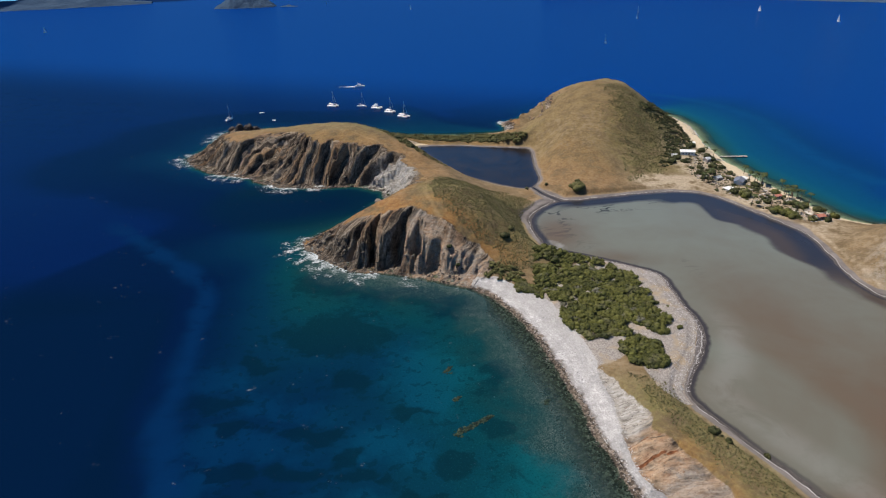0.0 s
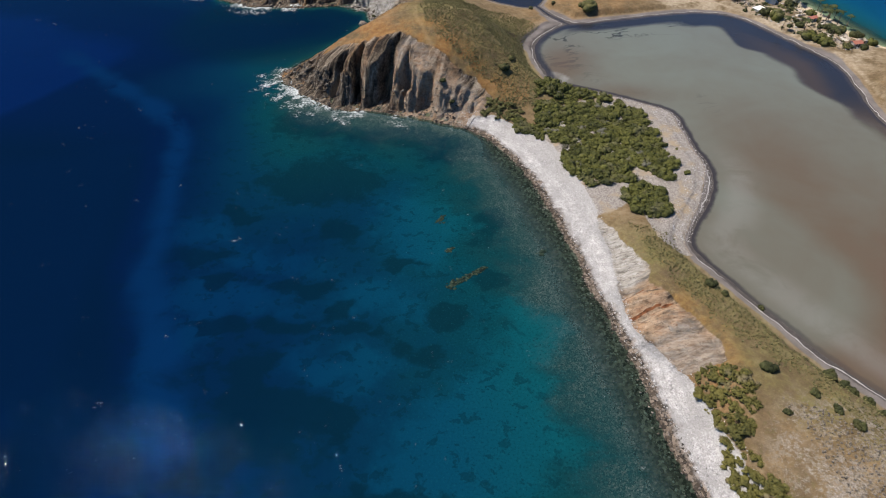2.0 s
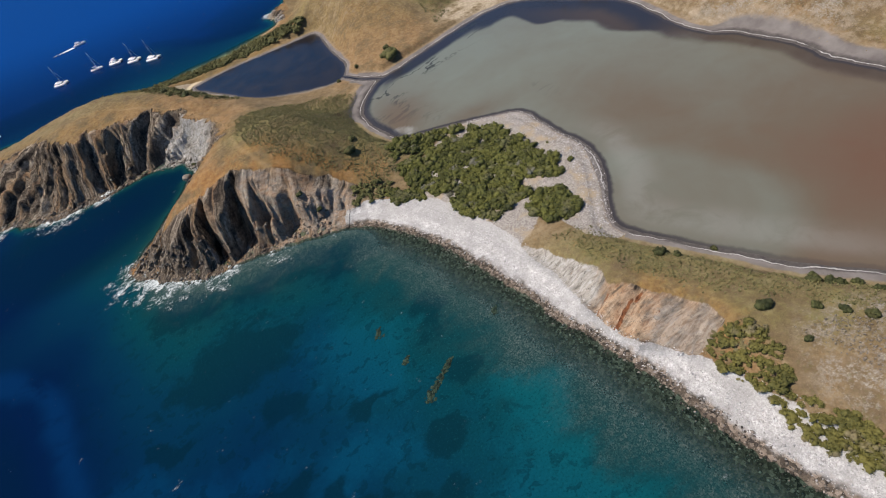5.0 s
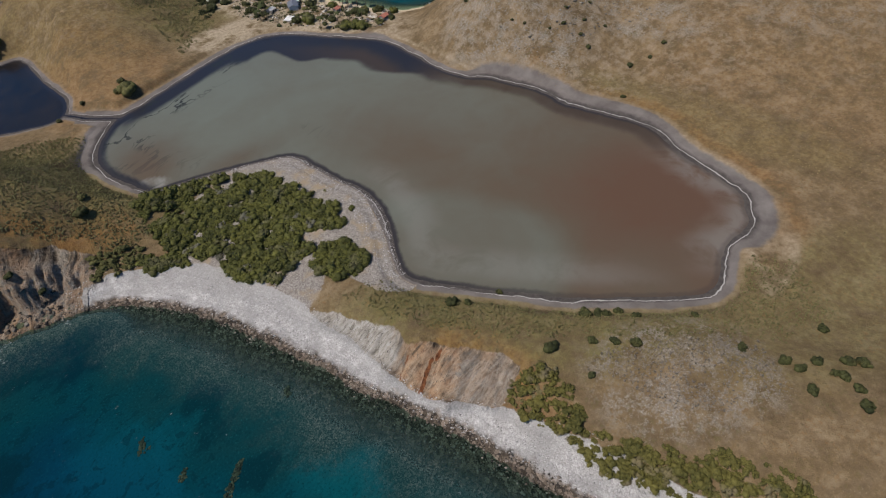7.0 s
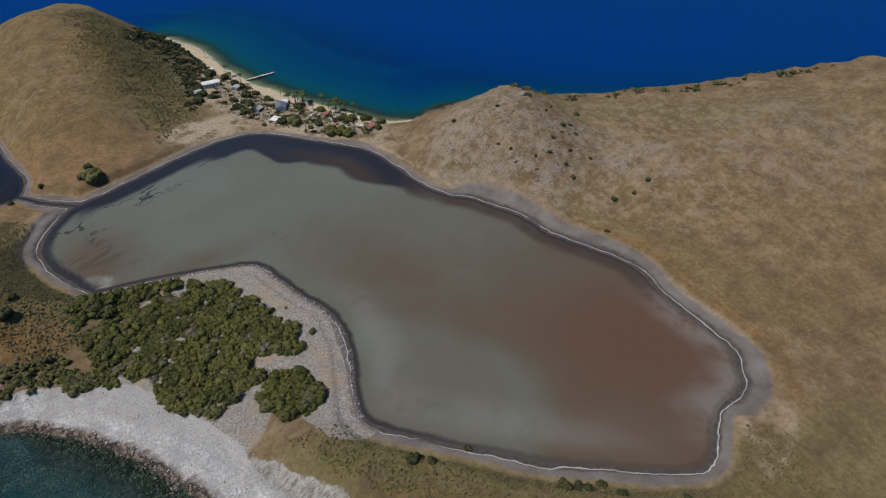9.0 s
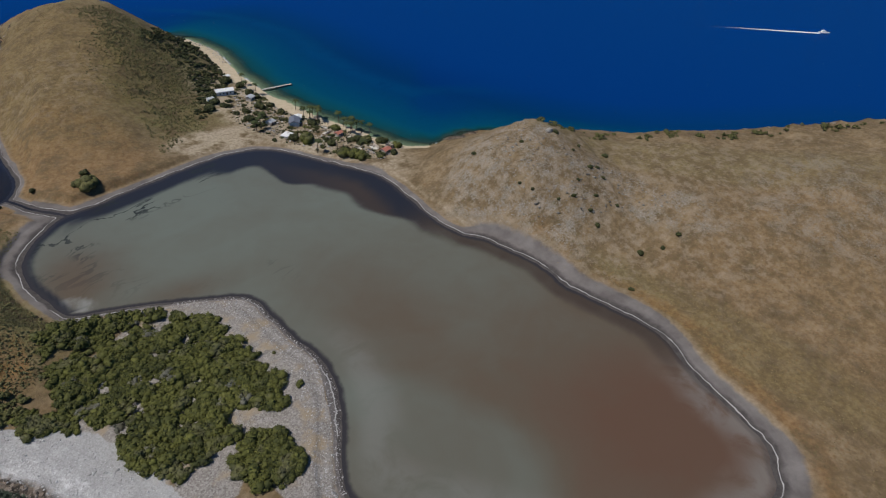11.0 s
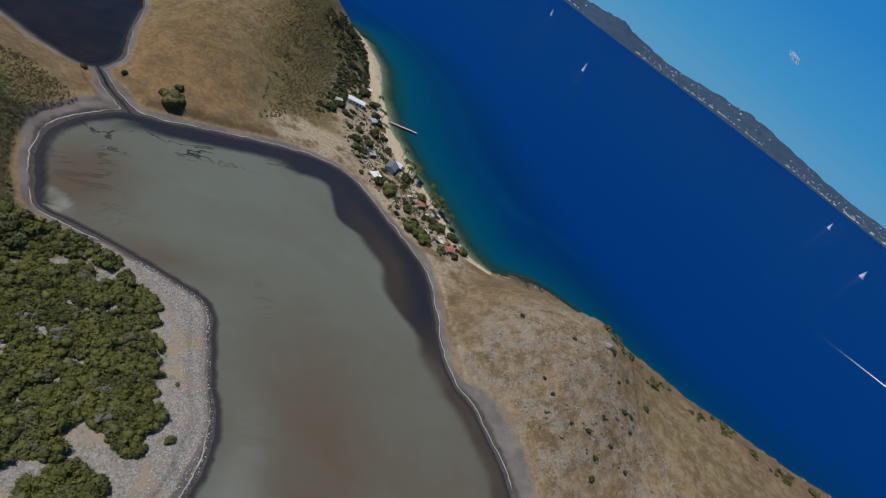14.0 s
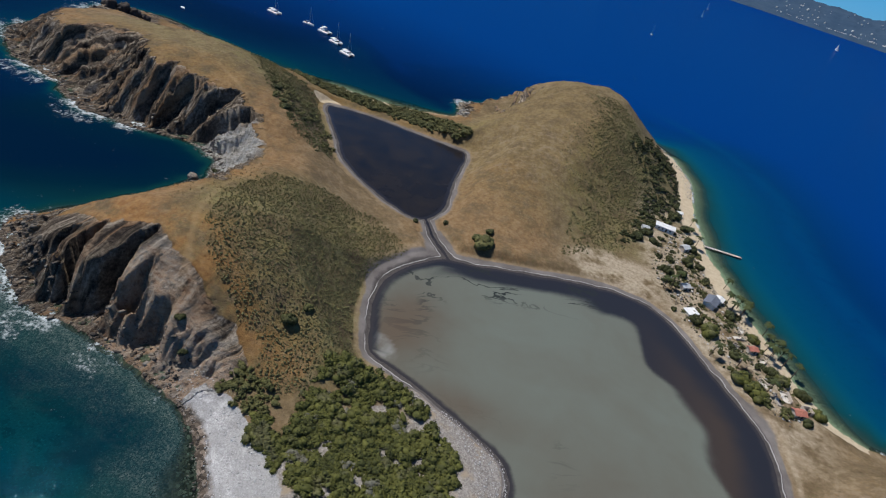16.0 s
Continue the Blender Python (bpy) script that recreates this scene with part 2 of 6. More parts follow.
def sea_material():
    n = Nodes("sea_water")
    q, bay = n.attr("q"), n.attr("bay")
    mid, fine = n.noise(0.055, 5, 0.6, n.scaled((0.75, 1.25, 1), (0, 0, -0.35)), 0.5), n.noise(0.3, 5, 0.65)
    c = n.ramp(n.math("DIVIDE", n.math("ADD", q, n.math("MULTIPLY", n.math("SUBTRACT", mid, 0.5), 0.4)), 4.0),
               (0.0, (0.03, 0.052, 0.045)), (0.05, (0.005, 0.031, 0.032)), (0.13, (0.0008, 0.032, 0.044)), (0.25, (0.0006, 0.02, 0.045)),
               (0.38, (0.0005, 0.0125, 0.039)), (0.55, (0.0004, 0.0078, 0.033)), (0.85, (0.0004, 0.0074, 0.036)), (1.0, (0.0005, 0.0094, 0.053)))
    # brighter blue: lee water, and the far north's sky reflection put into colour
    c = n.mix(n.math("MULTIPLY", n.attr("lee"), n.smooth(q, 0.05, 0.35)), c, n.ramp(n.math("DIVIDE", q, 4.0), (0.03, (0.004, 0.074, 0.095)), (0.1, (0.001, 0.05, 0.108)), (0.25, (0.0008, 0.031, 0.118)), (0.6, (0.0006, 0.03, 0.155))))
    # clean sand on the bed of the bay
    warped = n.math("ADD", n.math("MULTIPLY", n.math("SUBTRACT", mid, 0.5), 1.2), n.math("MULTIPLY", n.math("SUBTRACT", fine, 0.5), 0.9))
    sandbed = n.smooth(n.math("ADD", n.attr("bed"), warped), 0.1, 0.95)
    c = n.mix(n.math("MULTIPLY", n.math("MULTIPLY", sandbed, bay), 0.9), c, n.ramp(n.math("DIVIDE", q, 4.0), (0.08, (0.0008, 0.058, 0.072)), (0.2, (0.0004, 0.038, 0.071)), (0.35, (0.0003, 0.0215, 0.06)), (0.6, (0.0003, 0.0145, 0.057))))
    # weed and coral heads, in ragged patches and small clumps
    ragged = n.math("ADD", n.math("MULTIPLY", n.math("SUBTRACT", n.noise(0.11, 5, 0.62, n.scaled((0.8, 1.2, 1), (0, 0, -0.2)), 0.4), 0.5), 2.2), n.math("MULTIPLY", n.math("SUBTRACT", fine, 0.5), 0.7))
    reef = n.smooth(n.math("ADD", n.attr("reef"), n.math("MULTIPLY", ragged, 0.6)), 0.32, 0.66)
    dark = n.ramp(n.math("DIVIDE", q, 4.0), (0.1, (0.0012, 0.02, 0.028)), (0.3, (0.0006, 0.0125, 0.026)), (0.5, (0.0004, 0.0085, 0.026)))
    c = n.mix(n.math("MULTIPLY", n.math("MULTIPLY", reef, bay), 0.85), c, dark)
    clumps = n.math("MULTIPLY", n.smooth(n.math("ADD", n.noise(0.2, 4, 0.6, n.scaled((0.9, 1.15, 1), (0, 0, -0.3)), 0.3), n.math("MULTIPLY", fine, 0.2)), 0.66, 0.71), n.math("MULTIPLY", bay, n.smooth(q, 0.2, 0.5)))
    c = n.mix(n.math("MULTIPLY", clumps, 0.55), c, dark)
    speck = n.noise(1.3, 5, 0.72)
    near = n.math("MULTIPLY", n.smooth(q, 1.5, 0.35), bay)
    c = n.mix(n.math("MULTIPLY", n.smooth(speck, 0.5, 0.66), n.math("MULTIPLY", near, 0.6)), c, (0.0012, 0.018, 0.023))
    c = n.mix(n.math("MULTIPLY", n.smooth(speck, 0.44, 0.32), n.math("MULTIPLY", near, 0.4)), c, (0.01, 0.09, 0.095))
    c = n.mix(n.math("MULTIPLY", n.attr("channel"), n.math("MULTIPLY", n.smooth(mid, 0.25, 0.5), 0.85)), c, n.mix(n.attr("lee"), (0.0005, 0.0165, 0.062), (0.001, 0.05, 0.14)))
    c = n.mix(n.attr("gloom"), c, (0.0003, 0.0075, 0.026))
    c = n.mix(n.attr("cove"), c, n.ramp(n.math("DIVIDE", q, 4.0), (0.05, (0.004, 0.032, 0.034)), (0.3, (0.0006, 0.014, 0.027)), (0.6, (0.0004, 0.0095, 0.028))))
    # stones under clear shallow water
    stones = n.ramp(n.math("ADD", n.math("MULTIPLY", n.cells(3.0, out="Color"), 0.6), n.math("MULTIPLY", fine, 0.4)), (0.3, (0.008, 0.024, 0.028)), (0.48, (0.022, 0.048, 0.05)), (0.64, (0.055, 0.08, 0.077)), (0.85, (0.13, 0.15, 0.14)))
    c = n.mix(n.math("MULTIPLY", n.math("MULTIPLY", n.smooth(n.math("ADD", q, n.math("MULTIPLY", mid, 0.5)), 0.66, 0.3), n.attr("stony")), 0.85), c, stones)
    # broken water at the rocks
    foam_n = n.math("ADD", n.math("MULTIPLY", n.noise(0.13, 7, 0.7), 0.62), n.math("MULTIPLY", n.noise(0.75, 5, 0.7), 0.38))
    foam = n.smooth(n.math("ADD", n.attr("foam"), n.math("MULTIPLY", n.math("SUBTRACT", foam_n, 0.5), 4.6)), 0.5, 1.3)
    c = n.mix(n.math("MULTIPLY", foam, 0.82), c, (0.6, 0.64, 0.66))
    waves = n.math("ADD", n.math("MULTIPLY", n.noise(0.3, 3, 0.5, n.scaled((1, 1.7, 1), (0, 0, 0.5))), 0.9), n.math("MULTIPLY", n.noise(1.4, 3, 0.6), 0.7))
    chop = n.bump(waves, 0.45, 0.35)
    # small facets of the ripples, each with a tilt of its own
    tilt = n.cells(5.0, n.scaled((1, 1.7, 1), (0, 0, 0.7)), "Color")
    for op, other in (("SUBTRACT", (0.5, 0.5, 0.5)), ("MULTIPLY", None), ("MULTIPLY", (0.55, 0.55, 0.0)), ("ADD", (0.0, 0.0, 1.0)), ("NORMALIZE", None)):
        v = n.add("ShaderNodeVectorMath")
        v.operation = op
        n.tree.links.new(tilt, v.inputs[0])
        if other:
            v.inputs[1].default_value = other
        elif op == "MULTIPLY":
            size = n.add("ShaderNodeVectorMath")
            size.operation = "ABSOLUTE"
            n.tree.links.new(tilt, size.inputs[0])
            n.tree.links.new(size.outputs[0], v.inputs[1])
        tilt = v.outputs[0]
    n.finish(c, 1.0, spec=0.0)
    gloss = n.add("ShaderNodeBsdfGlossy")
    gloss.inputs["Roughness"].default_value = 0.05
    gloss.distribution = "BECKMANN"
    n.put(gloss.inputs["Normal"], tilt)
    fres = n.add("ShaderNodeFresnel")
    fres.inputs["IOR"].default_value = 1.33
    n.put(fres.inputs["Normal"], chop)
    flat = n.add("ShaderNodeFresnel")
    flat.inputs["IOR"].default_value = 1.33
    body = n.add("ShaderNodeMixShader")
    n.put(body.inputs[0], n.math("MULTIPLY", n.math("MINIMUM", fres.outputs[0], 0.4), n.math("ADD", n.math("MULTIPLY", n.smooth(flat.outputs[0], 0.03, 0.2), 0.14), 0.04)))
    n.tree.links.new(n.bsdf.outputs[0], body.inputs[1]), n.tree.links.new(gloss.outputs[0], body.inputs[2])
    mat = n.mat
    # the first half metre of depth is clear
    clear = n.add("ShaderNodeBsdfTransparent")
    clear.inputs[0].default_value = (0.55, 0.72, 0.68, 1)
    m = n.add("ShaderNodeMixShader")
    n.put(m.inputs[0], n.math("MULTIPLY", n.smooth(n.attr("depth"), 1.1, 0.05), n.smooth(foam, 0.5, 0.1)))
    n.tree.links.new(body.outputs[0], m.inputs[1]), n.tree.links.new(clear.outputs[0], m.inputs[2])
    n.tree.links.new(m.outputs[0], n.out.inputs[0])
    return mat


def pond_material():
    n = Nodes("brine")
    dp = n.attr("dp")
    big, mid, fine = n.noise(0.018, 4, 0.55, warp=0.6), n.noise(0.07, 5, 0.6, warp=0.5), n.noise(0.6, 4)
    c = n.ramp(n.math("ADD", n.attr("brown"), n.math("ADD", n.math("MULTIPLY", n.math("SUBTRACT", big, 0.5), 0.6), n.math("MULTIPLY", n.math("SUBTRACT", mid, 0.5), 0.22))),
               (0.1, (0.124, 0.137, 0.118)), (0.4, (0.108, 0.104, 0.085)), (0.65, (0.098, 0.079, 0.059)), (0.98, (0.1, 0.061, 0.043)))
    c = n.mix(n.math("MULTIPLY", n.attr("pale"), n.smooth(mid, 0.3, 0.6)), c, (0.22, 0.22, 0.21))
    c = n.mix(n.smooth(n.math("ADD", n.attr("dark"), n.math("MULTIPLY", n.math("SUBTRACT", mid, 0.5), 0.5)), 0.1, 0.95), c, n.mix(n.attr("umber"), (0.02, 0.022, 0.03), (0.05, 0.038, 0.031)))
    c = n.mix(n.attr("small"), c, n.ramp(mid, (0.3, (0.008, 0.009, 0.013)), (0.75, (0.022, 0.018, 0.016))))
    streak = n.noise(0.06, 4, 0.55, n.streaked(0.35, 1.7, 0.65), 0.8)
    c = n.mix(n.math("MULTIPLY", n.attr("weed"), n.smooth(n.math("ABSOLUTE", n.math("SUBTRACT", streak, 0.52)), 0.026, 0.008)), c, (0.022, 0.026, 0.026))
    edge = n.math("ADD", dp, n.math("MULTIPLY", n.math("SUBTRACT", n.noise(0.35, 4), 0.5), 1.6))
    c = n.mix(n.math("MULTIPLY", n.smooth(edge, -3.4, -1.6), n.attr("rimdark")), c, n.mix(n.attr("small"), (0.035, 0.033, 0.037), (0.02, 0.02, 0.026)))
    ripple = n.bump(n.noise(1.4, 3), 0.12, 0.05)
    n.put(n.bsdf.inputs["IOR"], 1.33)
    return n.finish(c, 0.22, ripple, spec=0.22)


def leaf_material(name, dark, light, dry=(0.16, 0.12, 0.05), dryness=0.15):
    n = Nodes(name)
    isle = n.add("ShaderNodeNewGeometry").outputs["Random Per Island"]
    c = n.ramp(n.math("ADD", n.math("MULTIPLY", isle, 0.3), n.math("MULTIPLY", n.noise(0.14, 4, 0.6), 0.7)), (0.28, dark), (0.68, light))
    c = n.mix(n.math("MULTIPLY", n.smooth(n.noise(0.16, 2), 0.56, 0.68), dryness), c, dry)
    return n.finish(c, 0.75, n.bump(n.noise(5.0, 2), 0.4, 0.1), spec=0.25)


def plain_material(name, color, rough=0.7, scale=1.5, contrast=0.35, metal=0.0, bump=0.2, spec=0.3):
    n = Nodes(name)
    low = tuple(v * (1 - contrast) for v in color)
    high = tuple(min(v * (1 + contrast), 0.9) for v in color)
    c = n.ramp(n.math("ADD", n.math("MULTIPLY", n.noise(scale, 5, 0.65), 0.7), n.math("MULTIPLY", n.noise(scale * 7, 3), 0.3)), (0.3, low), (0.7, high))
    return n.finish(c, rough, n.bump(n.noise(scale * 4, 4), bump, 0.1), metal, spec)


def stone_material(name, dark, mid, light):
    n = Nodes(name)
    isle = n.add("ShaderNodeNewGeometry").outputs["Random Per Island"]
    c = n.ramp(n.math("ADD", n.math("MULTIPLY", isle, 0.75), n.math("MULTIPLY", n.noise(1.5, 4), 0.25)), (0.15, dark), (0.5, mid), (0.9, light))
    return n.finish(c, 0.9, n.bump(n.noise(4.0, 4), 0.5, 0.15), spec=0.2)


GROUND, SEA, BRINE = ground_material(), sea_material(), pond_material()
MANGROVE = leaf_material("mangrove_leaf", (0.024, 0.03, 0.008), (0.104, 0.106, 0.023), (0.14, 0.13, 0.085), 0.35)
SCRUB = leaf_material("scrub_leaf", (0.035, 0.04, 0.012), (0.12, 0.115, 0.04))
SEAGRAPE = leaf_material("sea_grape_leaf", (0.042, 0.044, 0.011), (0.12, 0.108, 0.028), (0.19, 0.155, 0.1), 0.6)
TUFT_LEAF = leaf_material("tuft_leaf", (0.095, 0.09, 0.038), (0.185, 0.168, 0.074))
BUSH_LEAF = leaf_material("bush_leaf", (0.015, 0.02, 0.006), (0.058, 0.062, 0.02))
PALM_LEAF = leaf_material("palm_leaf", (0.02, 0.03, 0.008), (0.06, 0.072, 0.022), dryness=0.0)
TRUNK = plain_material("bark", (0.16, 0.12, 0.085), 0.9, 3.0)
PALE_STONE = stone_material("pale_cobble", (0.26, 0.25, 0.245), (0.41, 0.4, 0.395), (0.56, 0.55, 0.545))
DARK_STONE = stone_material("dark_cobble", (0.035, 0.031, 0.028), (0.105, 0.086, 0.07), (0.3, 0.26, 0.225))
ROCK = stone_material("shore_rock", (0.036, 0.031, 0.027), (0.095, 0.08, 0.067), (0.22, 0.195, 0.165))
LIGHT_ROCK = stone_material("light_rock", (0.12, 0.11, 0.1), (0.24, 0.225, 0.205), (0.44, 0.42, 0.39))
WEED_ROCK = stone_material("weedy_rock", (0.006, 0.014, 0.011), (0.012, 0.026, 0.017), (0.034, 0.053, 0.034))


# ---- the lie of the land: shores are x, y, steepness, width of the strand ----
BAY_SHORE = [(70, -190, 0.12, 14), (80, -90, 0.12, 14), (82, -20, 0.12, 14), (72, 35, 0.12, 14), (62, 70, 0.12, 13), (55, 95, 0.12, 11), (46, 120, 0.12, 3), (40, 140, 0.12, 8), (30, 172, 0.12, 14),
             (20, 197, 0.12, 20), (5, 222, 0.12, 17), (-8, 234, 0.4, 9), (-22, 240, 1.1, 5), (-34, 243, 1.5, 3), (-46, 245, 1.7, 3), (-60, 248, 1.7, 2)]
CLIFF_SHORE = [(-78, 250, 1.6, 2), (-97, 260, 1.2, 3), (-112, 274, 0.72, 5), (-119, 284, 0.55, 5), (-112, 297, 0.5, 4), (-102, 311, 0.5, 2), (-93, 328, 0.55, 2), (-86, 345, 0.7, 2), (-81, 358, 0.9, 2), (-92, 374, 1.25, 2),
               (-120, 381, 1.55, 2), (-146, 377, 1.3, 3), (-165, 377, 0.95, 5), (-185, 384, 0.8, 5), (-205, 398, 0.85, 5), (-230, 404, 1.5, 4), (-255, 415, 0.95, 5), (-276, 433, 0.7, 6), (-286, 450, 0.62, 7), (-281, 475, 0.65, 6), (-287, 505, 0.7, 6), (-292, 530, 0.7, 5)]
NORTH_SHORE = [(-270, 546, 0.9, 3), (-235, 546, 0.9, 3), (-190, 538, 0.7, 4), (-155, 526, 0.5, 5), (-120, 523, 0.4, 5), (-84, 524, 0.25, 6), (-60, 522, 0.15, 6), (-30, 526, 0.15, 6), (-8, 535, 0.2, 5), (6, 547, 0.6, 3),
               (0, 572, 1.0, 3), (18, 592, 1.1, 3), (45, 627, 1.1, 3), (75, 652, 1.1, 3), (110, 664, 1.0, 3), (145, 652, 0.8, 4), (172, 622, 0.4, 6)]
EAST_SHORE = [(187, 585, 0.15, 8), (190, 550, 0.12, 10), (187, 515, 0.12, 11), (187, 465, 0.12, 11), (196, 415, 0.12, 10), (206, 382, 0.12, 9), (214, 355, 0.12, 8), (224, 336, 0.15, 6), (241, 328, 0.4, 4), (263, 332, 0.9, 2),
              (292, 322, 1.0, 2), (320, 298, 1.0, 2), (348, 270, 1.0, 2), (378, 245, 1.0, 2), (412, 222, 1.0, 2), (470, 190, 1.0, 2), (540, 150, 0.9, 3), (580, 70, 0.9, 3), (570, -60, 0.9, 3), (480, -150, 0.9, 3), (300, -210, 0.9, 3), (150, -215, 0.5, 6)]
SALT_POND = [(44, 357), (34, 348), (25, 333), (23, 315), (28, 295), (34, 283), (45, 279), (64, 271), (78, 264), (89, 258), (93, 245), (95, 226), (98, 213), (94, 192), (85, 176), (80, 165), (83, 154), (99, 130), (113, 112), (129, 95),
             (141, 84), (151, 82), (166, 88), (181, 88), (188, 90), (199, 102), (203, 124), (212, 148), (209, 167), (204, 188), (205, 205), (199, 230), (189, 252), (189, 281), (189, 312), (175, 338), (154, 370), (135, 379), (111, 376), (90, 370), (63, 362)]
SMALL_POND = [(-75, 482), (-53, 447), (-37, 420), (-12, 398), (14, 384), (26, 385), (32, 399), (32, 415), (29, 440), (28, 478), (16, 484), (-10, 487), (-40, 490), (-68, 488)]
CHANNEL = [(25, 388), (32, 374), (43, 360), (47, 354)]
# ridges: x, y, height, spread
RIDGES = [
    [(-100, 284, 14, 30), (-72, 289, 27, 45), (-40, 297, 33, 42), (-10, 294, 30, 33), (14, 288, 17, 28)],
    [(-40, 295, 34, 46), (-48, 340, 26, 38), (-60, 370, 22, 40), (-88, 402, 30, 52), (-138, 430, 39, 62), (-185, 438, 33, 58), (-225, 450, 28, 52), (-252, 478, 20, 40), (-268, 506, 13, 28)],
    [(28, 594, 14, 30), (62, 592, 36, 46), (92, 578, 47, 56), (104, 566, 48, 58), (90, 525, 41, 58), (73, 475, 29, 50), (66, 425, 15, 42), (63, 385, 7, 32)],
    [(222, 318, 3, 20), (238, 290, 24, 36), (252, 262, 38, 44), (290, 240, 25, 56), (318, 212, 26.5, 72), (345, 187, 27, 90), (375, 166, 31.5, 115), (405, 148, 37.5, 125), (430, 105, 50, 125), (440, 30, 62, 125), (415, -70, 58, 110)],
    [(47, 172, 4, 9), (57, 155, 9, 12), (61, 138, 11, 15), (66, 121, 12, 19), (86, 94, 13, 25), (108, 58, 15, 30), (120, 25, 19, 38), (135, -30, 28, 60), (200, -70, 34, 90)],
]


def lattice(ix, iy, seed):
    h = (ix.astype(np.int64) * 374761393 + iy.astype(np.int64) * 668265263 + seed * 974634777) & 0x7FFFFFFF
    h = ((h ^ (h >> 13)) * 1274126177) & 0x7FFFFFFF
    return ((h ^ (h >> 16)) & 0xFFFF) / 65535.0


def vnoise(x, y, seed=0, octaves=4, rough=0.5):
    """Smooth noise from 0 to 1."""
    x, y = np.asarray(x, float), np.asarray(y, float)
    total, amp, norm = 0.0, 1.0, 0.0
    for k in range(octaves):
        ix, iy = np.floor(x), np.floor(y)
        fx, fy = x - ix, y - iy
        fx, fy = fx * fx * (3 - 2 * fx), fy * fy * (3 - 2 * fy)
        s = seed + 17 * k
        a, b = lattice(ix, iy, s), lattice(ix + 1, iy, s)
        c, d = lattice(ix, iy + 1, s), lattice(ix + 1, iy + 1, s)
        total = total + amp * (a + (b - a) * fx + (c - a) * fy + (a - b - c + d) * fx * fy)
        norm += amp
        amp *= rough
        x, y = x * 2.03 + 7.1, y * 2.03 - 3.7
    return total / norm


def smooth(x, lo, hi):
    t = np.clip((x - lo) / (hi - lo), 0, 1)
    return t * t * (3 - 2 * t)


def rounded(points, closed=True, steps=4):
    """A polyline with its corners rounded (Catmull-Rom)."""
    p = np.array(points, float)
    n = len(p)
    out = []
    for i in range(n if closed else n - 1):
        a, b, c, d = (p[(i + k) % n] if closed else p[min(max(i + k, 0), n - 1)] for k in (-1, 0, 1, 2))
        for t in np.arange(steps) / steps:
            out.append(0.5 * (2 * b + (c - a) * t + (2 * a - 5 * b + 4 * c - d) * t**2 + (3 * b - a - 3 * c + d) * t**3))
    if not closed:
        out.append(p[-1])
    return np.array(out)


def to_line(x, y, line, closed=True):
    """For every point: the distance to a line, the length along it at the nearest place, and the other columns of the line there."""
    best, along = np.full(x.shape, 1e9), np.zeros(x.shape)
    rest = np.zeros((line.shape[1] - 2, *x.shape))
    run, n = 0.0, len(line)
    for i in range(n if closed else n - 1):
        a, b = line[i], line[(i + 1) % n]
        v = b[:2] - a[:2]
        size = np.hypot(*v)
        if size < 1e-6:
            continue
        t = np.clip(((x - a[0]) * v[0] + (y - a[1]) * v[1]) / size**2, 0, 1)
        d = np.hypot(x - a[0] - t * v[0], y - a[1] - t * v[1])
        near = d < best
        best = np.where(near, d, best)
        along = np.where(near, run + t * size, along)
        for k in range(len(rest)):
            rest[k] = np.where(near, a[2 + k] + t * (b[2 + k] - a[2 + k]), rest[k])
        run += size
    return best, along, rest


def inside(x, y, line):
    odd = np.zeros(x.shape, bool)
    n = len(line)
    for i in range(n):
        (x0, y0), (x1, y1) = line[i][:2], line[(i + 1) % n][:2]
        if y0 == y1:
            continue
        cross = ((y0 > y) != (y1 > y)) & (x < (x1 - x0) * (y - y0) / (y1 - y0) + x0)
        odd ^= cross
    return odd


COAST = rounded(BAY_SHORE + CLIFF_SHORE + NORTH_SHORE + EAST_SHORE)
POND_LINE, SMALL_LINE = rounded(SALT_POND), rounded(SMALL_POND)
CHANNEL_LINE = rounded(CHANNEL, closed=False)


def pond_distance(x, y):
    """Metres to the nearest pond or to the channel between them, negative in the water."""
    wx, wy = x + 2.2 * (vnoise(x / 9, y / 9, 5) - 0.5), y + 2.2 * (vnoise(x / 9, y / 9, 6) - 0.5)
    big = to_line(wx, wy, POND_LINE)[0] * np.where(inside(wx, wy, POND_LINE), -1, 1)
    small = to_line(wx, wy, SMALL_LINE)[0] * np.where(inside(wx, wy, SMALL_LINE), -1, 1)
    chan = to_line(wx, wy, CHANNEL_LINE, closed=False)[0] - 1.6
    return np.minimum(np.minimum(big, small), chan), big, small


def coast_distance(x, y):
    """Metres inland from the shore, negative out at sea; the length along the shore; its steepness and strand."""
    wx, wy = x + 5 * (vnoise(x / 14, y / 14, 1) - 0.5), y + 5 * (vnoise(x / 14, y / 14, 2) - 0.5)
    d, along, (steep, strand) = to_line(wx, wy, COAST)
    rough = smooth(steep, 0.3, 0.8)
    d = d * np.where(inside(wx, wy, COAST), 1, -1)
    d = d + rough * 5.0 * (vnoise(x / 6, y / 6, 3, 3) - 0.5)
    return d, along, steep, strand


BLUFF = [(42, 170), (46, 153), (49, 143), (48, 131), (47, 121), (56, 112), (62, 107), (69, 102), (77, 106), (76, 113), (71, 122), (65, 130), (60, 136), (61, 144), (57, 153), (50, 167), (45, 174)]

SCAR = [(-46, 268), (-30, 267), (-21, 263), (-8, 262), (5, 250), (-2, 242), (-20, 242), (-40, 248)]


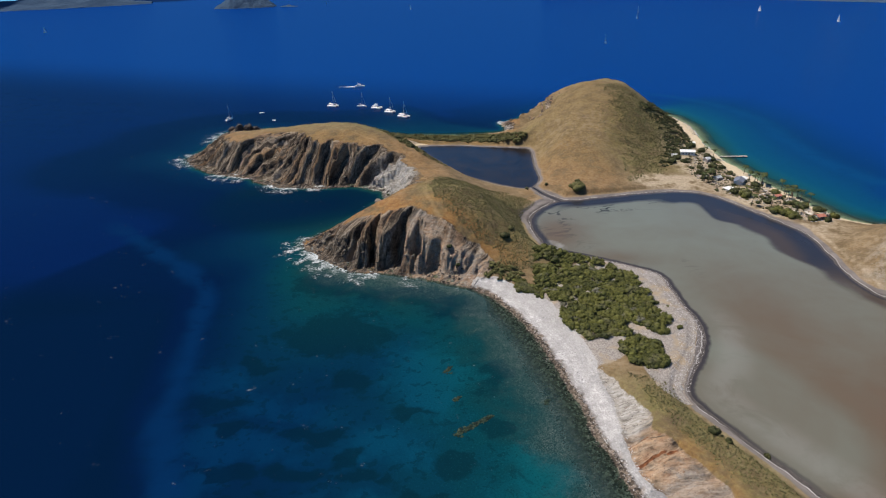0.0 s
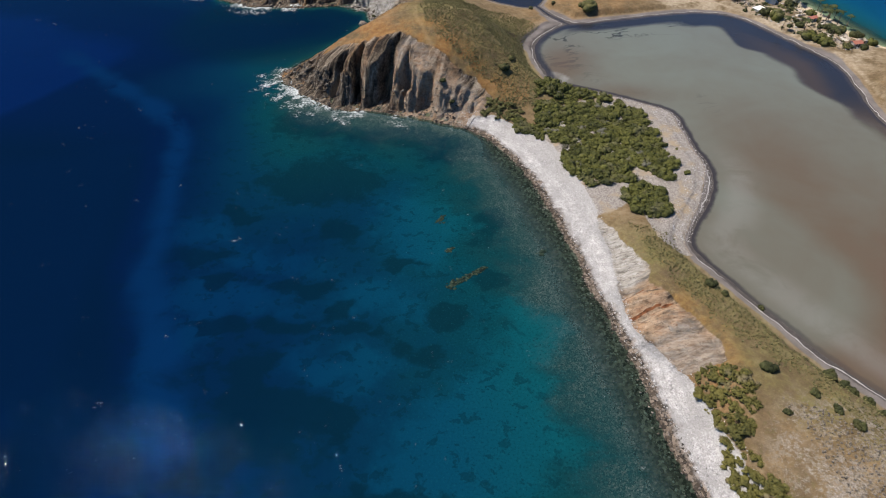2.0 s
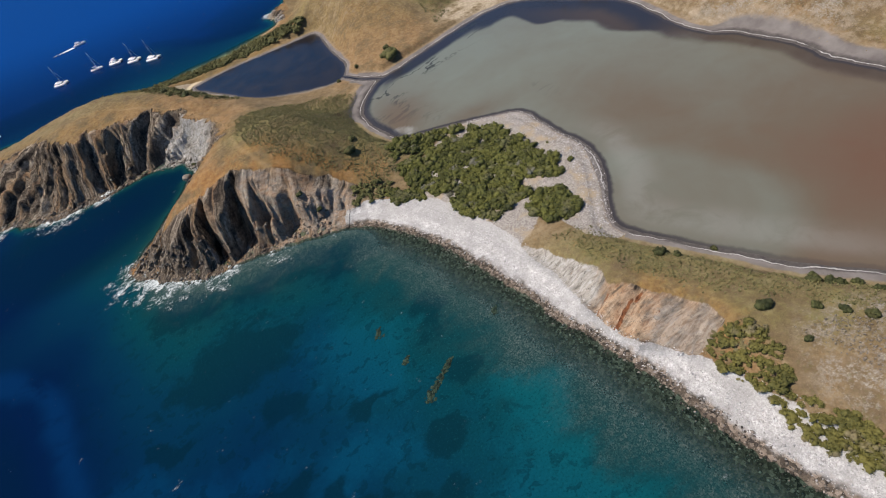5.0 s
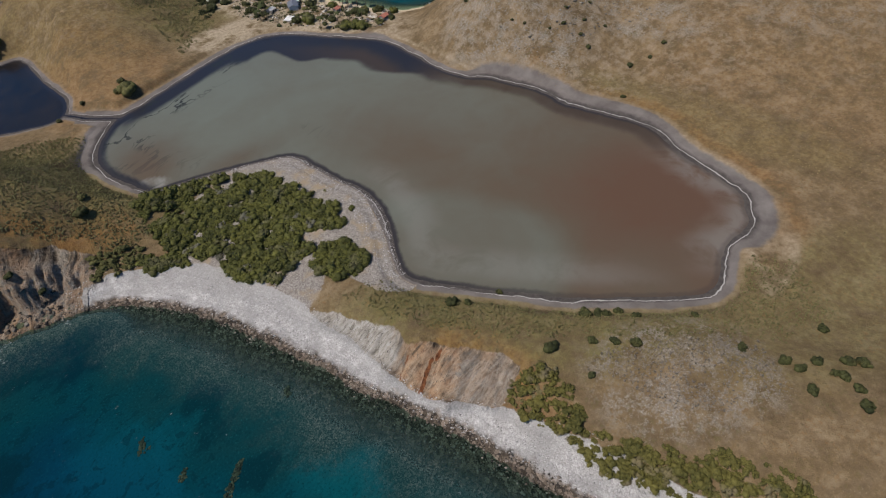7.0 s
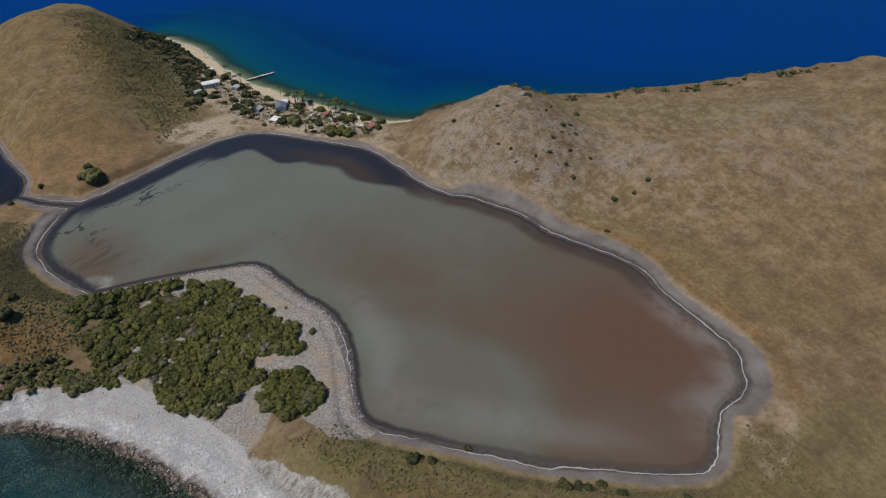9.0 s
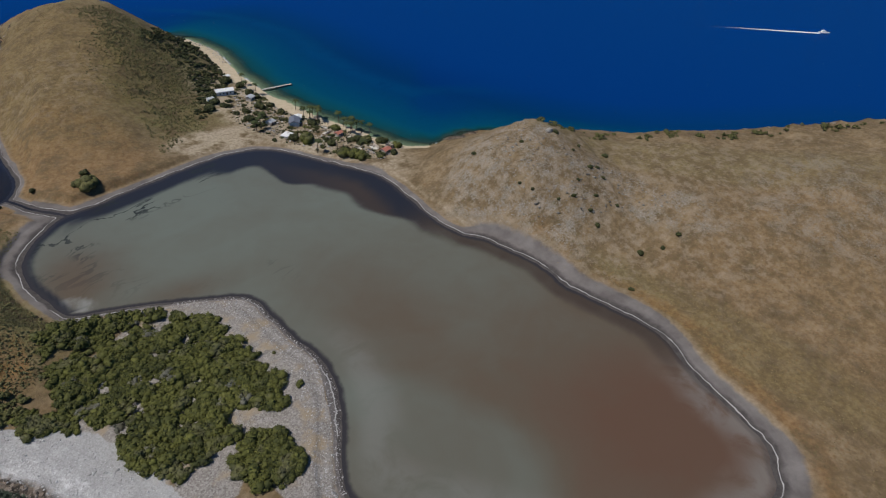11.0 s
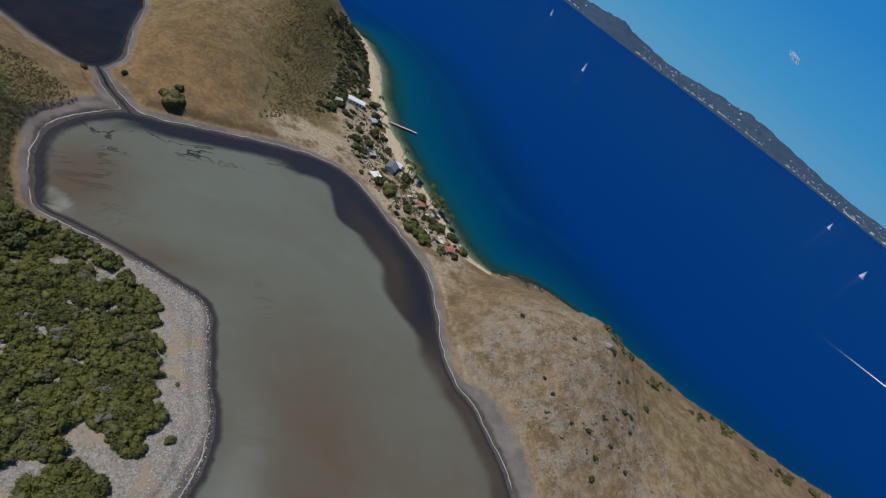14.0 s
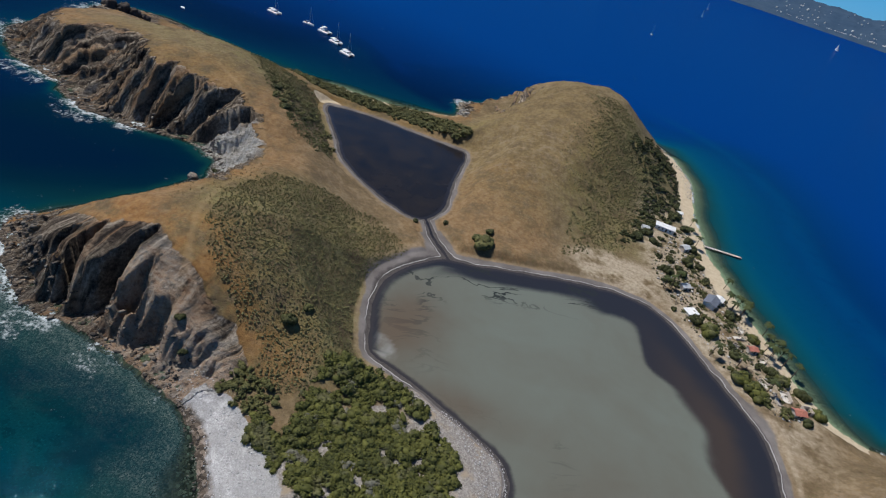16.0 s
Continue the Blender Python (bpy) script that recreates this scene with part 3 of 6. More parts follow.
def bluff(x, y):
    """1 on the bare eroded bank above the cobbles, 0 elsewhere."""
    wx, wy = x + 4 * (vnoise(x / 5, y / 5, 8, 3) - 0.5), y + 4 * (vnoise(x / 5, y / 5, 9, 3) - 0.5)
    bare = np.zeros(x.shape)
    for outline in (BLUFF, SCAR):
        line = np.array(outline, float)
        d = to_line(wx, wy, line)[0] * np.where(inside(wx, wy, line), 1, -1)
        bare = np.maximum(bare, smooth(d, -1.0, 1.5))
    return bare


def ribs(run, dc, period, seed):
    """0 on the crest of each tilted bed, growing to the west, then back at a sharp break; every bed has a strength of its own."""
    ph = run / period + 1.1 * vnoise(run / period * 0.4, dc / 60, seed, 2)
    cell = np.floor(ph)
    t = ph - cell
    return (0.25 + 0.75 * lattice(cell, 0 * cell, seed)) * np.where(t < 0.86, (t / 0.86) ** 1.3, (1 - t) / 0.14)


def cleft_run(x, y):
    """The place of a cleft's foot, counted along the shore."""
    dc, along, _, _ = coast_distance(np.array([float(x)]), np.array([float(y)]))
    return float(along[0] + 0.2 * np.clip(dc[0], 0, 45) + 1.25)


# the deep clefts of the near headland: place, depth, and from where to where inland
CLEFTS = [(cleft_run(-89, 257), 11.0, 4, 20), (cleft_run(-73, 252), 16.0, 3, 27), (cleft_run(-60, 251), 13.0, 3, 30), (cleft_run(-50, 250), 9.0, 13, 32), (cleft_run(-37, 247), 9.0, 3, 11)]


def land(x, y):
    """Height of the ground and all that is known of each place."""
    dc, along, steep, strand = coast_distance(x, y)
    dp, big, small = pond_distance(x, y)
    hills = np.zeros(x.shape)
    for ridge in RIDGES:
        d, _, (h, w) = to_line(x, y, rounded(ridge, closed=False), closed=False)
        hills = np.log(np.exp(hills / 3) + np.exp(h * np.exp(-((np.sqrt(d**2 + 64) - 8) / w) ** 2) / 3)) * 3
    hills = np.maximum(hills - 3 * math.log(6), 0)
    hills = hills * (1 + 0.22 * (vnoise(x / 45, y / 45, 11) - 0.5)) + 2.0 * (vnoise(x / 22, y / 22, 12) - 0.5) * smooth(hills, 1, 9)
    base = 1.6 + 1.2 * (vnoise(x / 25, y / 25, 13) - 0.4)
    ground = np.maximum(hills, 0) + base
    # tilted beds: each rib has a long back to the west and breaks off to the east
    cliffy = smooth(steep, 0.5, 0.68)
    far = smooth(y, 300, 340)
    run = along + (0.2 + 0.5 * far) * np.clip(dc, 0, 45) + 2.5 * vnoise(x / 16, y / 16, 25, 2)
    eaten = (4.0 + 4.5 * far) * ribs(run, dc, 13.5, 21) + 2.6 * ribs(run + 3 * vnoise(x / 7, y / 7, 26, 2), dc, 5.3, 23) + 2.0 * (vnoise(x / 4, y / 4, 29, 3, 0.6) - 0.4)
    for cut, deep, lo, hi in CLEFTS:
        u = run - cut
        wall = np.where(u < 0, np.clip(1 + u / 7.5, 0, 1) ** 0.7, np.clip(1 - u / 1.2, 0, 1))
        eaten = eaten + deep * wall * (1 - far) * smooth(dc, lo - 4, lo) * (1 - smooth(dc, hi, hi + 6))
    eaten = cliffy * (1 - 0.6 * smooth(x, 215, 250)) * eaten * smooth(dc, 0.5, 6) * (1 - 0.5 * smooth(dc, 28, 46))
    inland = dc - eaten
    bank = np.maximum(inland - strand, 0)
    cap = np.where(dc > 0, np.minimum(steep, 0.5) * 0.75 * np.minimum(np.maximum(inland, 0), strand) + bank * (1.12 * np.maximum(steep, 0.62)) + 0.15, 0)
    cap = cap + cliffy * smooth(dc, 0, 5) * (1 - 0.85 * smooth(x, 215, 250)) * (3.2 * (vnoise(x / 2.8, y / 2.8, 31, 3, 0.75) - 0.5) + 3.0 * (np.abs(2 * vnoise(x / 9, y / 9, 32, 3) - 1) - 0.3) + 1.9 * (np.abs(2 * vnoise(run / 1.9, dc / 9, 33, 3) - 1) - 0.5))
    pcap = np.where(dp > 0, 0.35 + 0.07 * dp + 0.85 * np.maximum(dp - 6, 0), 0.35 - 0.06 * np.minimum(-dp, 8))
    soft = lambda a, b, k: -k * np.log(np.exp(-np.clip(a, -50, 120) / k) + np.exp(-np.clip(b, -50, 120) / k))  # noqa: E731
    z = soft(soft(ground, np.maximum(cap, 0.0), 0.7), pcap + 0.4, 0.35)
    z = np.where(dp < 2.0, np.minimum(z, pcap), z)
    under = (0.07 + 0.35 * smooth(steep, 0.25, 0.6)) * dc
    bare = bluff(x, y)
    z = z - bare * (2.4 * (1 - np.abs(2 * vnoise(along / 3.6, dc / 30, 27, 2) - 1)) + 0.5 * vnoise(x / 1.3, y / 1.3, 28, 2)) * smooth(z, 1.5, 4)
    z = z + smooth(z, 3, 8) * (1 - cliffy * smooth(30 - dc, 0, 10)) * (1.3 * (vnoise(x / 12, y / 12, 43, 3) - 0.5) + 0.22 * (vnoise(x / 3.4, y / 3.4, 44, 2) - 0.5))
    z = np.where(dc > 0, z, np.maximum(under, -12)) + 0.25 * (vnoise(x / 2.6, y / 2.6, 41, 2) - 0.5) * smooth(np.abs(dp), 0.5, 4)
    return z, dict(dc=dc, dp=dp, big=big, small=small, steep=steep, strand=strand, inland=inland, cliffy=cliffy, cap=cap, ground=ground, along=along, run=run)


def at_height(x, y):
    """The height of the ground at some places."""
    return land(np.atleast_1d(np.asarray(x, float)), np.atleast_1d(np.asarray(y, float)))[0]


def spaced(lo, hi, step, out_lo, out_hi, grow=1.18):
    """Even steps from lo to hi, then wider and wider ones out to both ends."""
    mid = np.arange(lo, hi + step / 2, step)
    ends = []
    for start, stop, sign in ((mid[0], out_lo, -1), (mid[-1], out_hi, 1)):
        v, s, some = start, step, []
        while sign * (stop - v) > s * 1.5:
            s *= grow
            v += sign * s
            some.append(v)
        some.append(stop)
        ends.append(some)
    return np.array(ends[0][::-1] + mid.tolist() + ends[1])


def sheet(name, xs, ys, z, attributes, material, keep=None):
    """A grid of quads with a height and named values at every corner."""
    ny, nx = z.shape
    gx, gy = np.meshgrid(xs, ys)
    idx = np.arange(nx * ny).reshape(ny, nx)
    quads = np.stack([idx[:-1, :-1], idx[:-1, 1:], idx[1:, 1:], idx[1:, :-1]], -1).reshape(-1, 4)
    if keep is not None:
        ok = keep.ravel()[quads].any(1)
        quads = quads[ok]
    used, inverse = np.unique(quads, return_inverse=True)
    me = bpy.data.meshes.new(name)
    co = np.stack([gx.ravel(), gy.ravel(), z.ravel()], -1)[used]
    me.vertices.add(len(used)), me.loops.add(quads.size), me.polygons.add(len(quads))
    me.vertices.foreach_set("co", co.ravel().astype(np.float32))
    me.loops.foreach_set("vertex_index", inverse.ravel().astype(np.int32))
    me.polygons.foreach_set("loop_start", (np.arange(len(quads)) * 4).astype(np.int32))
    me.polygons.foreach_set("use_smooth", np.ones(len(quads), bool))
    for key, value in attributes.items():
        a = me.attributes.new(key, "FLOAT", "POINT")
        a.data.foreach_set("value", np.broadcast_to(value, z.shape).ravel()[used].astype(np.float32))
    me.update()
    me.validate()
    me.materials.append(material)
    return new(name, me)


def blob(x, y, cx, cy, rx, ry, turn=0.0):
    """1 in the middle of an ellipse, falling softly to 0 at its rim."""
    c, s = math.cos(radians(turn)), math.sin(radians(turn))
    u, v = ((x - cx) * c + (y - cy) * s) / rx, (-(x - cx) * s + (y - cy) * c) / ry
    return smooth(1.25 - np.hypot(u, v), 0.0, 0.5)


# ---- the ground ----
GX, GY = spaced(-306, 345, 1.0, -330, 600), spaced(20, 668, 1.0, -235, 690)
GX = np.unique(np.r_[GX, np.arange(-119.5, 0, 1.0)])
GY = np.unique(np.r_[GY, np.arange(236.5, 292, 1.0)])
X, Y = np.meshgrid(GX, GY)
Z, K = land(X, Y)
dzy, dzx = np.gradient(Z, GY, GX)
slope = np.hypot(dzx, dzy)
warp = 14 * (vnoise(X / 30, Y / 30, 51) - 0.5)
bayside = (K["along"] < 560) & (X > -60) & (Y < 262)
beach = bayside * smooth(K["strand"] * 1.0 + 2.5 - K["inland"], -1.5, 2.0) * (K["steep"] < 0.6) * (K["dc"] < 34)
lee = (X > 120) & (Y > 320) & (K["steep"] < 0.3)
sand = lee * smooth(K["strand"] + 1 - K["dc"], -2, 3)
sand = np.maximum(sand, ((Y > 505) & (X > -95) & (X < 10)) * smooth(5 - K["dc"], -1, 2) * (0.5 + 0.3 * (X < -45)))
sand = np.maximum(sand, blob(X, Y, -78, 489, 10, 4, 10))
cliff = smooth(slope, 0.58, 0.82) * smooth(46 - K["dc"], 0, 10) * (K["dc"] > -6) * smooth(K["steep"], 0.5, 0.6)
eat_top = 1 - smooth(K["cap"] - K["ground"] + 5 * (vnoise(X / 6, Y / 6, 62, 3) - 0.5), -0.5, 2.5)
cliff = np.maximum(cliff, eat_top * K["cliffy"] * (K["dc"] > 0) * (K["dc"] < 60))
cliff = np.maximum(cliff, smooth(K["cliffy"] * 5 - K["dc"], 0, 3))
brow = np.interp(X + 5 * (vnoise(X / 7, Y / 7, 63, 2) - 0.5), (-112, -97, -84, -72, -64, -56, -47, -37, -29, -20, -8, 4, 16), (280, 279, 279, 277, 277, 279, 278, 272, 270, 264, 257, 249, 241)) + 5 * (vnoise(X / 5, Y / 5, 64, 3) - 0.5)
face = (X > -112) & (X < 20) & (Y < 300) & (K["dc"] > 0) & (K["steep"] > 0.5)
cliff = np.where(face, np.where(X > -64, cliff * (1 - smooth(Y - brow, -1, 2.5)), cliff), cliff)
cliff = np.where(face, np.maximum(cliff, smooth(brow - Y, -1, 2)), cliff)
cliff = np.maximum(cliff, bluff(X, Y))
cliff = np.maximum(cliff, blob(X, Y, -262, 515, 26, 30) * smooth(vnoise(X / 9, Y / 9, 61), 0.3, 0.5))
wob2 = 9 * (vnoise(X / 6, Y / 6, 65, 3) - 0.5)
pale = np.maximum.reduce([blob(X, Y, -84, 370, 25, 19), 0.9 * blob(X, Y + wob2, 48, 156, 14, 21, 10), 0.5 * blob(X + wob2, Y, 66, 112, 11, 10, -30), 0.45 * blob(X, Y, -14, 248, 20, 9, -20), 0.35 * blob(X + wob2, Y, -40, 260, 9, 16, 10)])
rust = np.maximum.reduce([0.85 * blob(X + wob2, Y + wob2, 56, 124, 11, 12, -30), 0.3 * blob(X, Y, 66, 112, 14, 12, -30), 0.6 * blob(X, Y, -12, 246, 14, 9), 0.65 * blob(X + wob2, Y, -36, 257, 19, 14, -15), 0.5 * blob(X, Y, -67, 268, 3, 22, 12)])
crack = np.zeros(X.shape)
for line, wide in (([(65, 128), (57, 125), (51, 123), (47, 121)], 0.45), ([(65, 119), (60, 117), (57, 114)], -0.1), ([(57, 134), (50, 130)], -0.1), ([(44, 148), (54, 151)], -0.2)):
    crack = np.maximum(crack, smooth(wide + 0.9 - to_line(X + 2.5 * (vnoise(X / 3, Y / 3, 75, 2) - 0.5), Y + 2.5 * (vnoise(X / 3, Y / 3, 76, 2) - 0.5), np.array(line, float), closed=False)[0], 0, 1.2))
gravel = np.maximum(smooth(10 - np.abs(to_line(X, Y, np.array([(62.0, 268), (80, 252), (84, 232), (86, 212), (80, 195), (75, 178), (77, 166)]), closed=False)[0]) * 0.9, -1, 2), blob(X, Y, 52, 190, 17, 9, 60))
gravel = np.maximum.reduce([gravel, blob(X, Y, 72, 204, 12, 10, 0), blob(X, Y, 34, 205, 13, 20, -30), 0.9 * blob(X, Y, 50, 232, 26, 32, -30)])
green = np.maximum.reduce([0.95 * blob(X + 0.5 * warp, Y, -4, 305, 46, 56, 25), blob(X + warp, Y, 132, 482, 42, 78, -12), 1.0 * blob(X, Y + warp, 93, 120, 62, 25, -48), 0.5 * blob(X, Y + warp, 226, 140, 20, 70, 12),
                           0.85 * blob(X + warp, Y, -95, 472, 60, 45), 0.5 * blob(X + warp, Y + warp, 85, 500, 75, 95, 0), 0.55 * blob(X + warp, Y, -150, 440, 70, 40, -10), 0.9 * blob(X, Y, -40, 508, 90, 18), 0.6 * blob(X, Y, 165, 52, 55, 26, -15), 0.4 * blob(X, Y, 325, 200, 20, 120, 40)])
ochre = np.maximum.reduce([(0.5 + 0.4 * (Y < 335)) * smooth(56 - K["dc"], 0, 22) * smooth(Y, 245, 262) * (X < 20) * (1 - 0.8 * blob(X, Y, 4, 308, 32, 44, 20)), 0.35 * blob(X + warp, Y, 50, 400, 40, 60), 0.15 * blob(X + warp, Y, 70, 500, 60, 70),
                           0.5 * smooth(9 - np.abs(K["big"] - 12), 0, 8) * (X > 165) * (Y < 230), 0.15 * blob(X, Y, 290, 120, 80, 60), 0.6 * blob(X, Y, 66, 112, 14, 24, 10)])
grey = np.maximum.reduce([0.95 * blob(X + warp, Y, 228, 245, 34, 46, -20), 0.85 * blob(X + warp, Y, 268, 205, 16, 44, 25), 1.0 * blob(X, Y + warp, 106, 72, 25, 21, -40), 0.5 * blob(X + warp, Y, 340, 140, 40, 40)])
bleached = np.maximum.reduce([blob(X + warp, Y, 235, 232, 52, 62, -20), 0.75 * blob(X + warp, Y, 290, 190, 60, 60, 30), 0.3 * blob(X + warp, Y + warp, 330, 150, 90, 60, 20), 0.35 * blob(X + warp, Y, 62, 470, 36, 34, 20)])
sett = np.maximum.reduce([0.6 * blob(X, Y + 0.2 * warp, 171, 72, 17, 5, 12), blob(X + 0.5 * warp, Y, 180, 400, 30, 95, 14), blob(X + 0.4 * warp, Y, 132, 395, 30, 17, 0), 0.7 * blob(X, Y + 0.3 * warp, 174, 80, 12, 6, 30), 0.7 * smooth(5 - np.abs(K['big'] - 6), 0, 5) * (X > 195) * (Y < 330) * (Y > 80)])
mudw = 0.75 + 0.5 * (vnoise(X / 40, Y / 40, 55, 2) - 0.5) + 0.8 * blob(X, Y, 26, 340, 18, 22) + 0.5 * blob(X, Y, 212, 130, 16, 34, -10) + 0.9 * blob(X, Y, 188, 84, 20, 13, 40) + 0.5 * blob(X, Y, 205, 330, 18, 20) + 1.3 * blob(X, Y, 207, 195, 16, 52, 4)
mudw = np.maximum(mudw * (1 - 0.6 * smooth(gravel, 0.2, 0.7)) * (1 - 0.35 * (K['small'] < 12)), 0.15)
path = smooth(1.6 - np.abs(to_line(X, Y, rounded([(-30, 268), (-42, 295), (-46, 330), (-58, 368), (-82, 398), (-118, 422)], closed=False), closed=False)[0] + 2 * (vnoise(X / 8, Y / 8, 71) - 0.5)), 0, 1.4) * 0.3
for (ax, ay, bx, by) in ((50, 470, 62, 466), (66, 468, 76, 462), (78, 470, 84, 466), (56, 452, 62, 450)):
    path = np.maximum(path, 0.75 * smooth(1.5 - to_line(X + 2 * (vnoise(X / 5, Y / 5, 72) - 0.5), Y, np.array([(ax, ay), (bx, by)], float), closed=False)[0], 0, 1.5) * smooth(vnoise(X / 3, Y / 3, 73), 0.35, 0.6))
path = np.maximum(path, smooth(1.3 - np.abs(to_line(X, Y, rounded([(206, 98), (235, 96), (262, 104), (300, 112)], closed=False), closed=False)[0]), 0, 1.2) * 0.2)
ground = sheet("ground", GX, GY, Z, dict(dc=K["dc"], dp=K["dp"], cliff=cliff, beach=beach, gravel=gravel, green=green, ochre=ochre, grey=grey, sett=sett, sand=sand, pale=pale, rust=rust, crack=crack, run=K['run'], salt=(1 - smooth(gravel, 0.15, 0.5)) * (1 - 0.65 * smooth(14 - K['small'], 0, 6)), bleached=bleached, bank=np.maximum(pale, rust) * (Y < 200), mudw=mudw, path=path), GROUND, keep=Z > -9)
tagged(ground, "dry grassy island with bare cliffs and cobble beach", "ground", kind="structure")

# ---- the sea: one sheet to the horizon ----
SX, SY = spaced(-330, 420, 2.2, -4950, 4950, 1.2), spaced(-40, 700, 2.2, -4950, 4950, 1.2)
WX, WY = np.meshgrid(SX, SY)
sdc, salong, ssteep, sstrand = coast_distance(WX, WY)
out = np.maximum(-sdc, 0)
inbay = smooth(WX, -175, -95) * smooth(300 - WY, 0, 45) * (WX < 130)
spit = to_line(WX, WY, rounded([(182, 600), (187, 465), (214, 355), (232, 330)], closed=False), closed=False)[0]
# the last, northern term paints in sky reflected at grazing angles
lee_and_sky_sheen = np.maximum(smooth(190 - spit, 0, 150), np.maximum(smooth(WX + 0.2 * WY, 220, 470), smooth(WY + 0.3 * WX, 520, 820)))


def blurred(a, cells, times=3):
    """A grid of values, spread softly over some cells to each side."""
    for _ in range(times):
        for axis in (0, 1):
            pad = [(cells + 1, cells) if k == axis else (0, 0) for k in (0, 1)]
            s = np.cumsum(np.pad(a, pad, mode="edge"), axis=axis)
            n = 2 * cells + 1
            a = (np.take(s, range(n, s.shape[axis]), axis) - np.take(s, range(0, s.shape[axis] - n), axis)) / n
    return a


soft_steep = blurred(ssteep, 7)
reach = 62 + 14 * inbay - 30 * smooth(soft_steep, 0.4, 0.9) * (1 - inbay) + 15 * smooth(150 - spit, 0, 110)
q = np.clip(out / reach + 1.1 * smooth(soft_steep, 0.4, 0.75) * smooth(out, 1, 10) * (1 - 0.85 * smooth(WX, 215, 260)) * (1 - 0.93 * inbay) + 0.3 * blob(WX, WY, -120, 350, 60, 45, 0) * smooth(out, 1, 8) + 0.6 * blob(WX, WY, -30, 565, 130, 55, 0) * smooth(out, 2, 14), 0, 4)
CHANNEL_BED = [(-84, 66), (-98, 92), (-110, 112), (-124, 134), (-127, 150), (-136, 178), (-144, 200), (-152, 222), (-176, 246), (-216, 272), (-262, 305)]
chan = smooth(7.5 - np.abs(to_line(WX, WY, rounded(CHANNEL_BED, closed=False), closed=False)[0] + 9 * (vnoise(WX / 16, WY / 16, 81) - 0.5)), -2, 6) * smooth(330 - WY, 0, 60)
chan = np.maximum(chan, 0.7 * smooth(7 - np.abs(out - 78 - 14 * (vnoise(WX / 60, WY / 60, 82) - 0.5)), -8, 6) * smooth(140 - spit, 0, 60))
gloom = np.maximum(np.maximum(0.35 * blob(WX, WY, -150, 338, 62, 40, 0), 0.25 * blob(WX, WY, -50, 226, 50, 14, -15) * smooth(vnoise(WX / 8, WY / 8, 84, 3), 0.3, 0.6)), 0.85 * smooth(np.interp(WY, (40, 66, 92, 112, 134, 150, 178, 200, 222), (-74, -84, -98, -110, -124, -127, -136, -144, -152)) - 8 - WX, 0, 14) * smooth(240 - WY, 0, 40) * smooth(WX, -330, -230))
SANDY = [(-31, 172, 17, 14), (-33, 126, 20, 10), (15, 90, 13, 26), (-1, 80, 14, 14), (-22, 155, 16, 14), (-41, 97, 16, 6), (-86, 120, 26, 7), (-114, 156, 20, 9), (-80, 140, 26, 7), (-96, 100, 10, 22), (-5, 60, 22, 14), (22, 120, 9, 14)]
WEEDY = [(-114, 142, 17, 5), (-61, 128, 13, 5), (-45, 119, 7, 4), (-63, 111, 11, 4), (-89, 109, 15, 5), (-62, 98, 10, 4), (-75, 90, 12, 5), (-35, 82, 11, 7), (-50, 78, 15, 8), (-68, 79, 14, 6), (-84, 64, 28, 11), (-37, 110, 10, 4)]
HEADS = [(-19, 103, 11, 5), (-57, 157, 16, 9), (-9, 120, 10, 6), (-74, 192, 28, 18), (4, 168, 9, 12), (-100, 168, 10, 4), (-90, 128, 12, 3), (-30, 145, 7, 3), (6, 138, 8, 8), (-18, 60, 12, 6), (-52, 229, 34, 11), (-12, 219, 16, 12), (-92, 236, 18, 12)]
VX = WX + 26 * (vnoise(WX / 19, WY / 13, 85, 3) - 0.5) + 9 * (vnoise(WX / 6, WY / 6, 86, 2) - 0.5)
VY = WY + 15 * (vnoise(WX / 19, WY / 13, 87, 3) - 0.5) + 7 * (vnoise(WX / 6, WY / 6, 88, 2) - 0.5)


def patches(spots):
    """Soft-edged patches on the sea bed: x, y and the two half widths of each."""
    return np.clip(np.sum([np.exp(-(((VX - a) / u) ** 2 + ((VY - b) / v) ** 2)) for a, b, u, v in spots], 0), 0, 1)


bed, reef = patches(SANDY), patches(WEEDY + HEADS)
tipd = np.minimum.reduce([np.hypot(WX + 112, WY - 272) / 30, np.hypot(WX + 98, WY - 254) / 16, np.hypot(WX + 285, WY - 440) / 28, np.hypot(WX + 292, WY - 515) / 30, np.hypot(WX + 225, WY - 398) / 24, np.hypot(WX - 2, WY - 575) / 10, np.hypot(WX + 172, WY - 376) / 22, np.hypot(WX + 142, WY - 379) / 12, np.hypot(WX + 72, WY - 243) / 11, np.hypot(WX + 44, WY - 240) / 8])
foam = smooth(1.35 - tipd, 0, 0.9) * smooth(26 - out, 0, 18) * 0.62 + 0.3 * smooth(4.5 - out, 0, 3.5) * smooth(ssteep, 0.45, 0.9) * (WX < 200) + (0.5 + 0.4 * smooth(WY, 420, 500)) * smooth(2.8 - out, 0, 1.6) * ((WX > 120) & (WY > 300))
stony = smooth(WX, -125, -100) * smooth(285 - WY, 0, 12) * 1.0
NEAR_FAR_LAND = (np.hypot(WX - 65, WY - 120) > 2950) & (np.arctan2(WX - 65, WY - 120) > radians(8)) & (np.arctan2(WX - 65, WY - 120) < radians(95))
